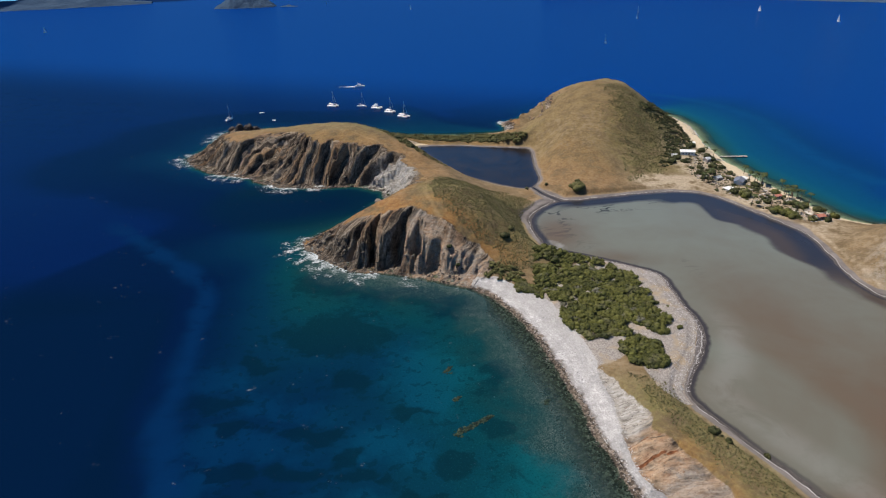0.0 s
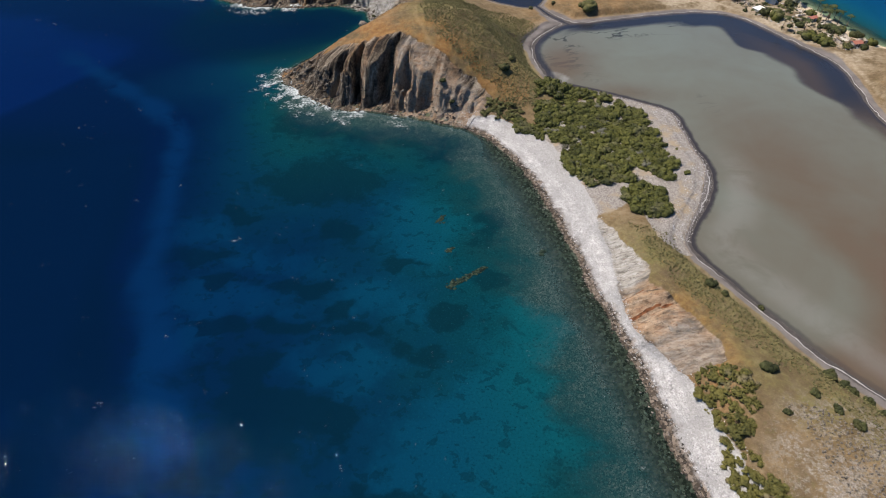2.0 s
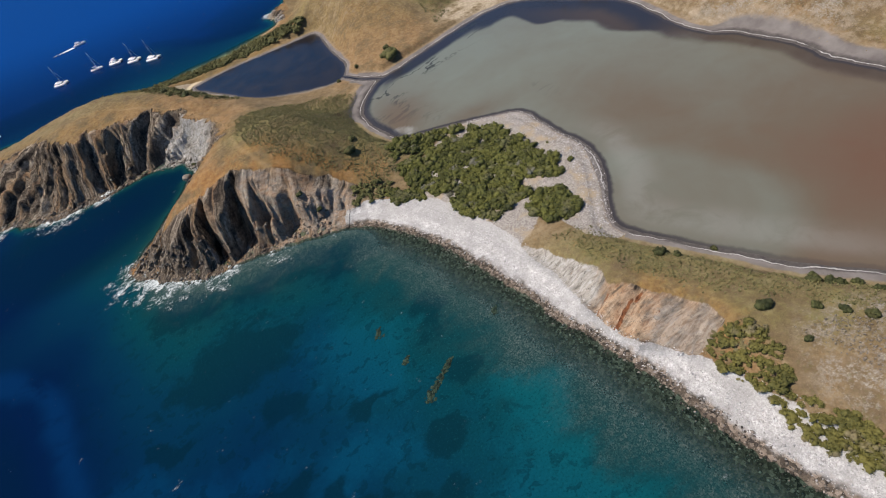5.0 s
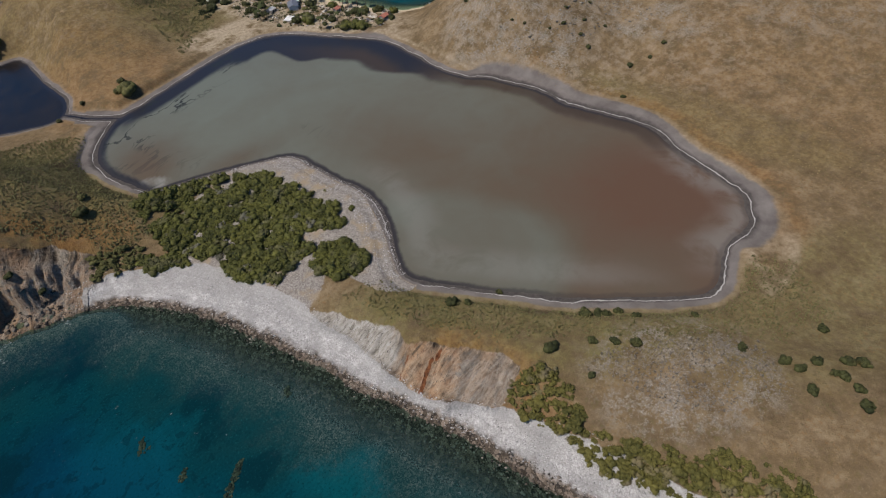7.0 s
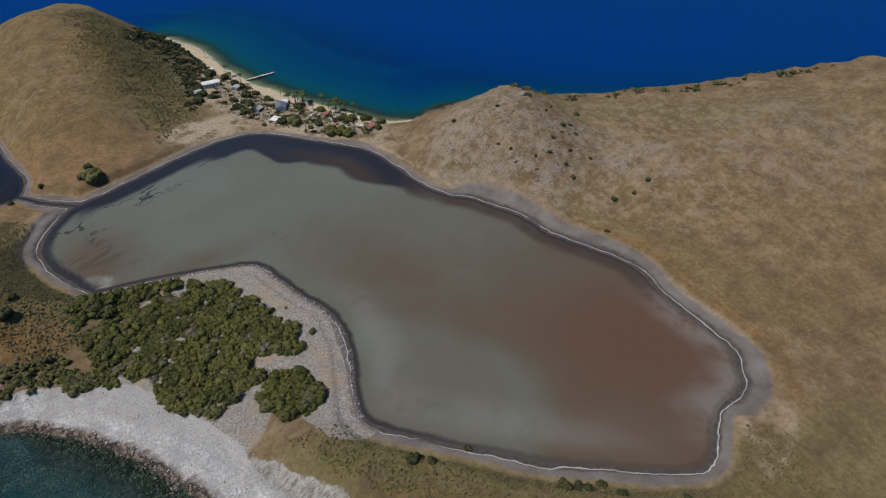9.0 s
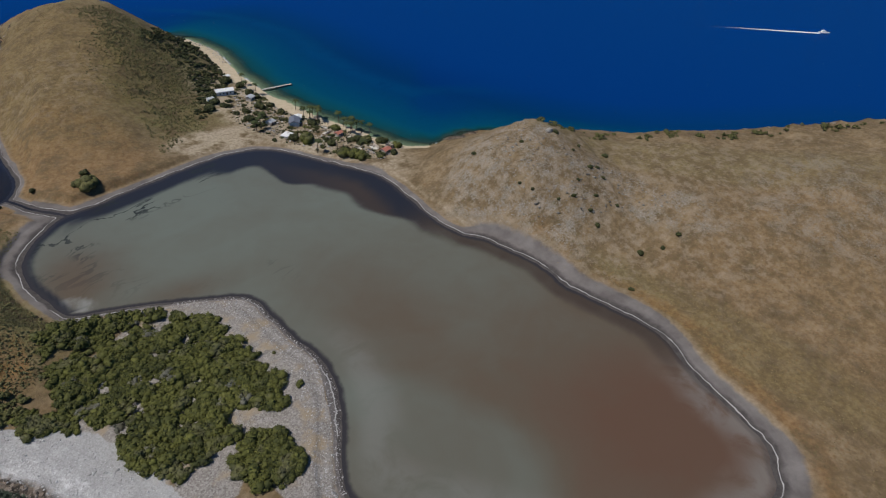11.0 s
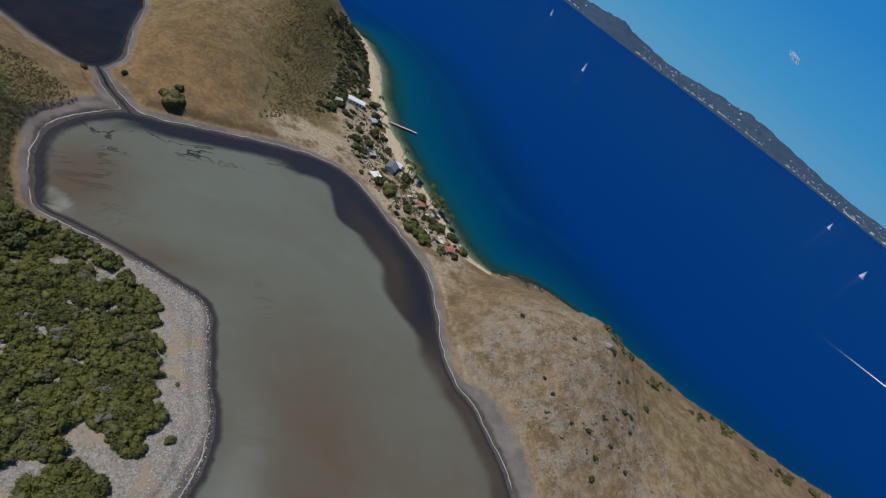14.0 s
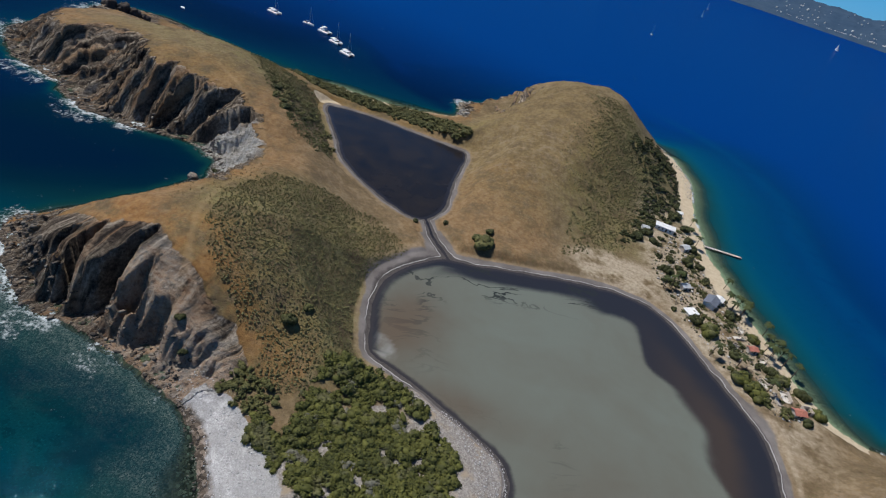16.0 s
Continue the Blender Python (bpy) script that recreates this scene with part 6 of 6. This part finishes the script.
def hull_shape(length, beam, height, draft=0.5, full=0.62):
    """A boat's hull with a pointed bow at +x and a square stern."""
    v, f, n = [], [], 12
    ring = [(-1, 1), (-0.97, 0.35), (-0.75, -0.4), (0, -1), (0.75, -0.4), (0.97, 0.35), (1, 1)]
    for i in range(n):
        t = i / (n - 1)
        w = beam / 2 * (0.82 + 0.18 * min(t / 0.3, 1)) * max(1 - max((t - full) / (1 - full), 0) ** 2.0, 0.02)
        sheer = height * (1 + 0.18 * t * t)
        for a, b in ring:
            v.append((-length / 2 + length * t, a * w, b * sheer if b > 0 else b * draft * (1 - 0.6 * t)))
    k = len(ring)
    for i in range(n - 1):
        f += [(i * k + j, i * k + j + 1, (i + 1) * k + j + 1, (i + 1) * k + j) for j in range(k - 1)]
        f.append((i * k + k - 1, i * k, (i + 1) * k, (i + 1) * k + k - 1))
    f += [tuple(range(k)), tuple(range((n - 1) * k + k - 1, (n - 1) * k - 1, -1))]
    return np.array(v), f


def cabin_shape(x0, x1, w, z0, z1, rake=0.8):
    v = [(x0, -w, z0), (x1, -w, z0), (x1, w, z0), (x0, w, z0), (x0 + 0.2, -w * 0.86, z1), (x1 - rake, -w * 0.8, z1), (x1 - rake, w * 0.8, z1), (x0 + 0.2, w * 0.86, z1)]
    return np.array(v, float), [(0, 3, 2, 1), (4, 5, 6, 7), (0, 1, 5, 4), (1, 2, 6, 5), (2, 3, 7, 6), (3, 0, 4, 7)]


def rig(ob, height, x, boom, base=1.6, sails=False, lean=0.0):
    part("mast", tube([(x, 0, base), (x, lean * 0.5, base + height / 2), (x, lean, base + height)], [0.13, 0.11, 0.07], 8), ALLOY, ob, flat=False)
    part("boom", tube([(x, 0, base + 1.4), (x - boom, 0, base + 1.6)], [0.09, 0.07], 8), ALLOY, ob, flat=False)
    for side in (-1, 1):
        part("spreader", tube([(x, 0, base + height * 0.55), (x - 0.15, side * 0.9, base + height * 0.54)], [0.04, 0.03], 6), ALLOY, ob)
        part("shroud", tube([(x, 0, base + height * 0.95), (x - 0.15, side * 0.9, base + height * 0.54), (x - 0.3, side * 1.6, 1.0)], [0.018] * 3, 4), ALLOY, ob)
    part("forestay", tube([(x, 0, base + height * 0.95), (x + boom * 1.05, 0, 1.1)], [0.06, 0.06], 5), SAIL, ob)
    if sails:
        v = [(x - 0.1, 0, base + 1.6), (x - boom, 0.5, base + 1.8), (x - 0.1, lean, base + height * 0.97), (x - boom * 0.5, 0.55 + lean * 0.4, base + height * 0.45)]
        part("mainsail", (np.array(v + [(p[0], p[1] + 0.03, p[2]) for p in v]), [(0, 1, 3), (0, 3, 2), (4, 7, 5), (4, 6, 7), (1, 5, 7, 3), (3, 7, 6, 2)]), SAIL, ob)
        v = [(x + boom * 1.0, 0, base), (x + 0.3, 0.8, base + 0.6), (x + 0.15, lean, base + height * 0.9), (x + boom * 0.5, 0.7, base + height * 0.35)]
        part("jib", (np.array(v + [(p[0], p[1] + 0.03, p[2]) for p in v]), [(0, 1, 3), (1, 2, 3), (0, 3, 2), (4, 7, 5), (5, 7, 6), (4, 6, 7)]), SAIL, ob)
    else:
        part("furled_sail", tube([(x - 0.1, 0, base + 1.75), (x - boom * 0.5, 0, base + 1.95), (x - boom, 0, base + 1.8)], [0.22, 0.28, 0.14], 8), BLUE_CLOTH if x < 0.6 else SAIL, ob, flat=False)


def catamaran(x, y, turn, length=13.5, mast=True, label="white sailing catamaran lying at anchor"):
    ob = thing("catamaran", x, y, 0, turn, label, "boat", "boats at anchor")
    for side in (-1, 1):
        h = part("hull", moved(hull_shape(length, 1.9, 1.7), 0, side * 2.7), HULL, ob, flat=False)
        part("portlight", block(-1.5, side * 3.62 - 0.04, 0.9, 2.2, side * 3.62 + 0.04, 1.15), DECK_GLASS, h)
    part("bridge_deck", block(-length * 0.42, -2.7, 0.95, length * 0.2, 2.7, 1.75, 0.2), HULL, ob)
    part("trampoline", block(length * 0.2, -2.3, 1.45, length * 0.43, 2.3, 1.5), GREY_RUBBER, ob)
    part("crossbeam", tube([(length * 0.43, -2.7, 1.55), (length * 0.43, 2.7, 1.55)], [0.13, 0.13], 8), ALLOY, ob, flat=False)
    cab = part("saloon", cabin_shape(-2.8, 3.0, 2.3, 1.75, 3.05, 1.5), HULL, ob)
    part("saloon_window", cabin_shape(-2.2, 2.72, 2.27, 2.1, 2.75, 0.72), DECK_GLASS, cab)
    part("bimini", block(-5.6, -2.2, 3.25, -2.0, 2.2, 3.4, 0.1), SAIL, ob)
    for sx, sy in ((-5.4, -2.1), (-5.4, 2.1)):
        part("bimini_post", tube([(sx, sy, 1.7), (sx, sy, 3.3)], [0.05, 0.05], 6), ALLOY, ob)
    dinghy = part("tender", moved(hull_shape(3.0, 1.5, 0.5, 0.2), -length * 0.5 - 0.2, 0, 0.9, 90), GREY_RUBBER, ob, "grey rubber tender in davits")
    part("outboard", block(-length * 0.5 - 0.6, 1.3, 1.0, -length * 0.5, 1.7, 1.7), DARK_WOOD, dinghy)
    if mast:
        rig(ob, 17.0, 0.8, 5.4, 1.8)
    else:
        part("flybridge", cabin_shape(-2.6, 1.2, 1.7, 3.05, 3.9, 0.8), HULL, ob)
        part("hardtop", block(-3.0, -1.7, 5.0, 0.8, 1.7, 5.15, 0.1), HULL, ob)
        for sx in (-2.7, 0.3):
            for sy in (-1.5, 1.5):
                part("hardtop_post", tube([(sx, sy, 3.2), (sx, sy, 5.05)], [0.05, 0.05], 6), ALLOY, ob)
    return ob


def sloop(x, y, turn, length=12.5, sails=False, label="white single-masted yacht lying at anchor", group="boats at anchor", lean=0.0, height=16.0):
    ob = thing("sailing_yacht", x, y, 0, turn, label, "sailing boat", group)
    part("hull", hull_shape(length, 3.8, 1.35, 0.7, 0.5), HULL, ob, flat=False)
    part("coachroof", cabin_shape(-1.6, 3.4, 1.2, 1.3, 1.95, 1.2), HULL, ob)
    part("cabin_window", block(-0.8, -1.18, 1.5, 2.0, 1.18, 1.72), DECK_GLASS, ob)
    part("cockpit", block(-4.8, -1.0, 1.32, -1.8, 1.0, 1.48), GREY_WOOD, ob)
    part("sprayhood", cabin_shape(-2.6, -1.2, 1.1, 1.45, 2.3, 0.6), BLUE_CLOTH, ob)
    rig(ob, height, 0.9, 4.6, 1.4, sails, lean)
    return ob


FOAM = Nodes("wake_foam")
foam_fac = FOAM.smooth(FOAM.math("ADD", FOAM.noise(0.5, 5, 0.7), FOAM.math("MULTIPLY", FOAM.attr("fade"), 0.6)), 0.62, 0.85)
FOAM_MAT = FOAM.finish(FOAM.mix(foam_fac, (0.01, 0.05, 0.13), (0.72, 0.76, 0.78)), 0.7)
see_through = FOAM.add("ShaderNodeBsdfTransparent")
foam_mix = FOAM.add("ShaderNodeMixShader")
FOAM.put(foam_mix.inputs[0], foam_fac)
FOAM.tree.links.new(see_through.outputs[0], foam_mix.inputs[1]), FOAM.tree.links.new(FOAM.bsdf.outputs[0], foam_mix.inputs[2])
FOAM.tree.links.new(foam_mix.outputs[0], FOAM.out.inputs[0])


def wake(length, w0, w1, parent, z=0.05, start=-4.0):
    """A tapering trail of broken water behind a boat, on the surface."""
    n, v, f, fade = 40, [], [], []
    for i in range(n):
        t = i / (n - 1)
        w = w0 + (w1 - w0) * t
        for s in (-1, -0.33, 0.33, 1):
            v.append((start - length * t, s * w, z + 0.25 * max(0, 1 - 5 * t) * (1 - abs(s))))
            fade.append((1.0 - t) ** 1.2 * (1.0 if abs(s) < 0.5 else 0.4))
    for i in range(n - 1):
        f += [(i * 4 + j, i * 4 + j + 1, i * 4 + j + 5, i * 4 + j + 4) for j in range(3)]
    ob = part("wake", (np.array(v), f), FOAM_MAT, parent, "white foam trail")
    a = ob.data.attributes.new("fade", "FLOAT", "POINT")
    a.data.foreach_set("value", np.array(fade, np.float32))
    return ob


def motor_boat(x, y, turn, length=13.0, trail=40.0, label="white motor yacht under way"):
    ob = thing("motor_boat", x, y, 0, turn, label, "motor boat")
    s = length / 13.0
    part("hull", hull_shape(length, 4.2 * s, 1.7 * s, 0.4, 0.45), HULL, ob, flat=False)
    cab = part("cabin", cabin_shape(-4.0 * s, 2.6 * s, 1.6 * s, 1.6 * s, 3.0 * s, 1.8 * s), HULL, ob)
    part("windscreen", cabin_shape(-3.2 * s, 2.4 * s, 1.58 * s, 2.1 * s, 2.7 * s, 0.8 * s), DECK_GLASS, cab)
    part("flybridge", cabin_shape(-3.6 * s, 0.0, 1.3 * s, 3.0 * s, 3.8 * s, 0.6 * s), HULL, ob)
    part("cockpit", block(-6.0 * s, -1.6 * s, 1.62 * s, -4.1 * s, 1.6 * s, 1.75 * s), GREY_WOOD, ob)
    part("radar_mast", tube([(-2.6 * s, 0, 3.7 * s), (-2.9 * s, 0, 5.6 * s)], [0.1, 0.06], 6), ALLOY, ob)
    wake(trail, 2.6 * s, 4.2 * s, ob, start=-length * 0.42)
    return ob


catamaran(-209, 654, -20, 13.5)
sloop(-172, 652, -12, 12.5)
catamaran(-151, 643, -22, 13.0, mast=False, label="white power catamaran lying at anchor")
catamaran(-131, 623, -28, 12.0)
catamaran(-111, 602, -30, 13.5)
motor_boat(-205, 776, 2, 14.0, 34)
motor_boat(818, 324, -38, 13.0, 170, "white speedboat trailing a long wake")
sloop(-313, 588, 70, 11, label="white yacht at anchor off the point", group="boats off the point")
for x, y, turn in ((-287, 620, 20), (-258, 585, -30)):
    ob = thing("dinghy", x, y, 0, turn, "small white open boat on a mooring", "boat", "boats off the point")
    part("hull", hull_shape(6.0, 2.2, 0.8, 0.3), HULL, ob, flat=False)
    part("thwart", block(-0.3, -0.8, 0.7, 0.3, 0.8, 0.85), GREY_WOOD, ob)
    part("outboard", block(-3.3, -0.25, 0.5, -2.9, 0.25, 1.4), DARK_WOOD, ob)
for k, (x, y, turn) in enumerate([(423, 1984, 30), (205, 1215, 60), (371, 1740, 20), (766, 1899, 200), (682, 1055, 40), (1479, 958, 10), (1248, 700, 30), (-383, 2325, 45), (816, 1546, 80), (-859, 2755, 30), (-1422, 1655, 45)]):
    sloop(x, y, 78 + turn * 0.2, 11.0, True, "distant yacht sailing under white canvas", "yachts under sail", 1.5, 15.0)

# ---- far shores ----
def sky_ring():
    """The blue sky low over the horizon, all the way round, behind everything."""
    n = Nodes("low_sky")
    z = n.add("ShaderNodeSeparateXYZ")
    n.put(z.inputs[0], n.pos)
    c = n.ramp(n.math("DIVIDE", z.outputs[2], 2000.0), (0.0, (0.1, 0.33, 0.56)), (0.12, (0.06, 0.3, 0.58)), (0.4, (0.025, 0.22, 0.56)), (1.0, (0.02, 0.17, 0.5)))
    glow = n.add("ShaderNodeEmission")
    n.put(glow.inputs[0], c)
    n.tree.links.new(glow.outputs[0], n.out.inputs[0])
    k = 96
    a = np.arange(k) * 2 * math.pi / k
    v = np.concatenate([np.stack([4920 * np.cos(a), 4920 * np.sin(a), np.full(k, h)], 1) for h in (-500.0, 2000.0)])
    i = np.arange(k)
    f = np.stack([i, i + k, (i + 1) % k + k, (i + 1) % k], 1)
    tagged(new("backdrop_sky", mesh_of("low_sky", v, f, n.mat, flat=False)), "clear blue sky low over the horizon", "sky", kind="structure")


sky_ring()
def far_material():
    n = Nodes("hazed_far_woods")
    # woods with the blue haze of distance mixed into the base colour
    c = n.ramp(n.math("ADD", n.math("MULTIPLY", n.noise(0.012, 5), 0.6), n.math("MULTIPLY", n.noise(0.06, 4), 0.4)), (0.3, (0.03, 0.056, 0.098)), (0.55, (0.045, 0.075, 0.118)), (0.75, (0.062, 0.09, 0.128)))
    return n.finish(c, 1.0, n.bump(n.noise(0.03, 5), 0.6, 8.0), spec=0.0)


HAZED_FAR = far_material()
FAR_WALL = plain_material("far_pale_wall", (0.4, 0.41, 0.42), 0.9, 0.3, 0.2)
EYE = (65.0, 120.0)
SKYLINE = [(2, 70), (10, 58), (14, 50), (16.5, 74), (20, 70), (22.6, 72), (25.5, 80), (27.5, 62), (29.7, 38), (31.8, 50), (34, 56), (36, 42), (39, 28), (41, 32), (44, 44), (48, 62), (51, 54), (55, 36), (59, 28), (63, 34), (68, 40), (73, 34), (80, 48), (90, 40), (98, 20)]


def far_coast():
    """The long hilly island across the strait."""
    az = np.arange(2, 98, 0.16)
    dist = np.linspace(0, 1, 15)
    A, D = np.meshgrid(az, dist)
    peak = np.interp(A, *np.array(SKYLINE, float).T)
    peak = np.maximum(peak - 10, 8) * (0.9 + 0.25 * vnoise(A * 0.9, D * 3, 201)) + 9 * (vnoise(A * 1.7, D * 5, 202, 5, 0.6) - 0.5)
    R = np.interp(A, (2, 12, 20, 29, 37, 45, 98), (2550, 2540, 2430, 2320, 2290, 2330, 2400)) + 60 * (vnoise(A * 0.25, 0 * A, 203, 3) - 0.5) + 620 * D
    prof = np.where(D < 0.8, np.sin(np.clip(D / 0.8, 0, 1) * math.pi / 2) ** 0.9, 1 - (D - 0.8) * 2.0)
    H = np.maximum(peak, 6) * prof * (1 + 0.3 * (vnoise(A * 1.6, D * 6, 204) - 0.5) * (D > 0.02)) + 0.5 - 2.5 * (D == 0)
    x, y = EYE[0] + R * np.sin(np.radians(A)), EYE[1] + R * np.cos(np.radians(A))
    v = np.stack([x.ravel(), y.ravel(), H.ravel()], 1)
    ny, nx = A.shape
    idx = np.arange(nx * ny).reshape(ny, nx)
    f = np.stack([idx[:-1, :-1], idx[1:, :-1], idx[1:, 1:], idx[:-1, 1:]], -1).reshape(-1, 4)
    ob = new("backdrop", mesh_of("far_coast", v, f, HAZED_FAR, flat=False))
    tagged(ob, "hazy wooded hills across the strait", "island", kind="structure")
    g = np.random.default_rng(205)
    n = 1100
    i, j = (g.random(n) ** 3.5 * 8).astype(int) + 1, g.integers(0, nx, n)
    town = vnoise(A[0][j] * 0.35, i * 0.0, 206, 2) > 0.45
    i, j = i[town], j[town]
    cube = np.array([(a, b, c) for a in (-1, 1) for b in (-1, 1) for c in (-0.5, 1)] + [(-1, 0, 1.6), (1, 0, 1.6)], float)
    cf = np.array([(0, 1, 3), (0, 3, 2), (4, 6, 7), (4, 7, 5), (0, 4, 5), (0, 5, 1), (2, 3, 7), (2, 7, 6), (1, 5, 9), (1, 9, 8), (3, 8, 9), (3, 9, 7), (1, 8, 3), (5, 7, 9)])
    scattered("far_town", [(cube, cf)], x[i, j], y[i, j], H[i, j] + 1, 1.0 + 2.0 * g.random(len(i)) ** 3, FAR_WALL, "tiny pale houses of a far town", "houses", g, 0.6)


far_coast()


def islet(cx, cy, length, width, height, turn, seed, label):
    n = 60
    u, w = np.meshgrid(np.linspace(-1, 1, n * 2), np.linspace(-1, 1, n))
    d = np.hypot(u, w) + 0.25 * (vnoise(u * 3 + seed, w * 3, seed) - 0.5)
    h = height * (np.maximum(1 - d, 0) ** 0.75) * (0.6 + 0.8 * vnoise(u * 4, w * 2 + seed, seed + 1)) - 1.0
    c, s = math.cos(radians(turn)), math.sin(radians(turn))
    x, y = cx + u * length / 2 * c - w * width / 2 * s, cy + u * length / 2 * s + w * width / 2 * c
    idx = np.arange(u.size).reshape(u.shape)
    f = np.stack([idx[:-1, :-1], idx[:-1, 1:], idx[1:, 1:], idx[1:, :-1]], -1).reshape(-1, 4)
    ob = new("far_islet", mesh_of("far_islet", np.stack([x.ravel(), y.ravel(), h.ravel()], 1), f, HAZED_FAR, flat=False))
    return tagged(ob, label, "island", kind="structure")


islet(-2520, 3060, 1000, 360, 70, 28, 301, "low wooded island on the horizon")
islet(-1230, 2680, 290, 180, 62, 5, 302, "small humped rocky islet far off")
islet(-1010, 2660, 90, 40, 8, 5, 303, "low rock beside the far islet")


def cloud(az, elev, dist, length, seed):
    """Thin veils of vapour one within the other."""
    g = np.random.default_rng(seed)
    v, f = BALL4
    lean = 0.25 * (g.random() - 0.8)
    vs, fs = [], []
    for i, size in enumerate((1.0, 0.78, 0.57, 0.36)):
        k = size * (1 + 0.7 * (vnoise(v[:, 0] * 1.8 + seed + i, v[:, 1] * 1.6 + v[:, 2] * 2.0, seed + i, 2, 0.4) - 0.5))
        w = v * k[:, None] * np.array([length * 0.5, length * 0.3, length * 0.2])
        w[:, 0] *= np.where(v[:, 0] < 0, 1.5, 0.8)
        w[:, 2] += lean * w[:, 0]
        vs.append(w), fs.append(f + i * len(v))
    ob = new("cloud", mesh_of("cloud", np.concatenate(vs), np.concatenate(fs), CLOUD, flat=False))
    x, y = EYE[0] + dist * math.sin(radians(az)), EYE[1] + dist * math.cos(radians(az))
    ob.matrix_world = pose(x, y, 150 + dist * math.tan(radians(elev)), 0, 0, -az)
    return tagged(ob, "small soft white fair-weather cloud", "cloud", kind="structure")


def cloud_material():
    n = Nodes("cloud_white")
    n.finish((0.9, 0.9, 0.9), 1.0, spec=0.0)
    lit = n.add("ShaderNodeBsdfTranslucent")
    lit.inputs[0].default_value = (0.9, 0.9, 0.9, 1)
    both = n.add("ShaderNodeMixShader")
    n.tree.links.new(n.bsdf.outputs[0], both.inputs[1]), n.tree.links.new(lit.outputs[0], both.inputs[2])
    thin = n.add("ShaderNodeBsdfTransparent")
    m = n.add("ShaderNodeMixShader")
    n.put(m.inputs[0], n.math("MULTIPLY", n.smooth(n.noise(0.012, 3, 0.5), 0.2, 0.8), 0.45))
    n.tree.links.new(thin.outputs[0], m.inputs[1]), n.tree.links.new(both.outputs[0], m.inputs[2])
    n.tree.links.new(m.outputs[0], n.out.inputs[0])
    return n.mat


CLOUD = cloud_material()
cloud(33.9, 3.35, 4000, 190, 401)
cloud(28.2, 3.85, 4000, 230, 402)
cloud(47.4, 3.4, 4100, 90, 403)
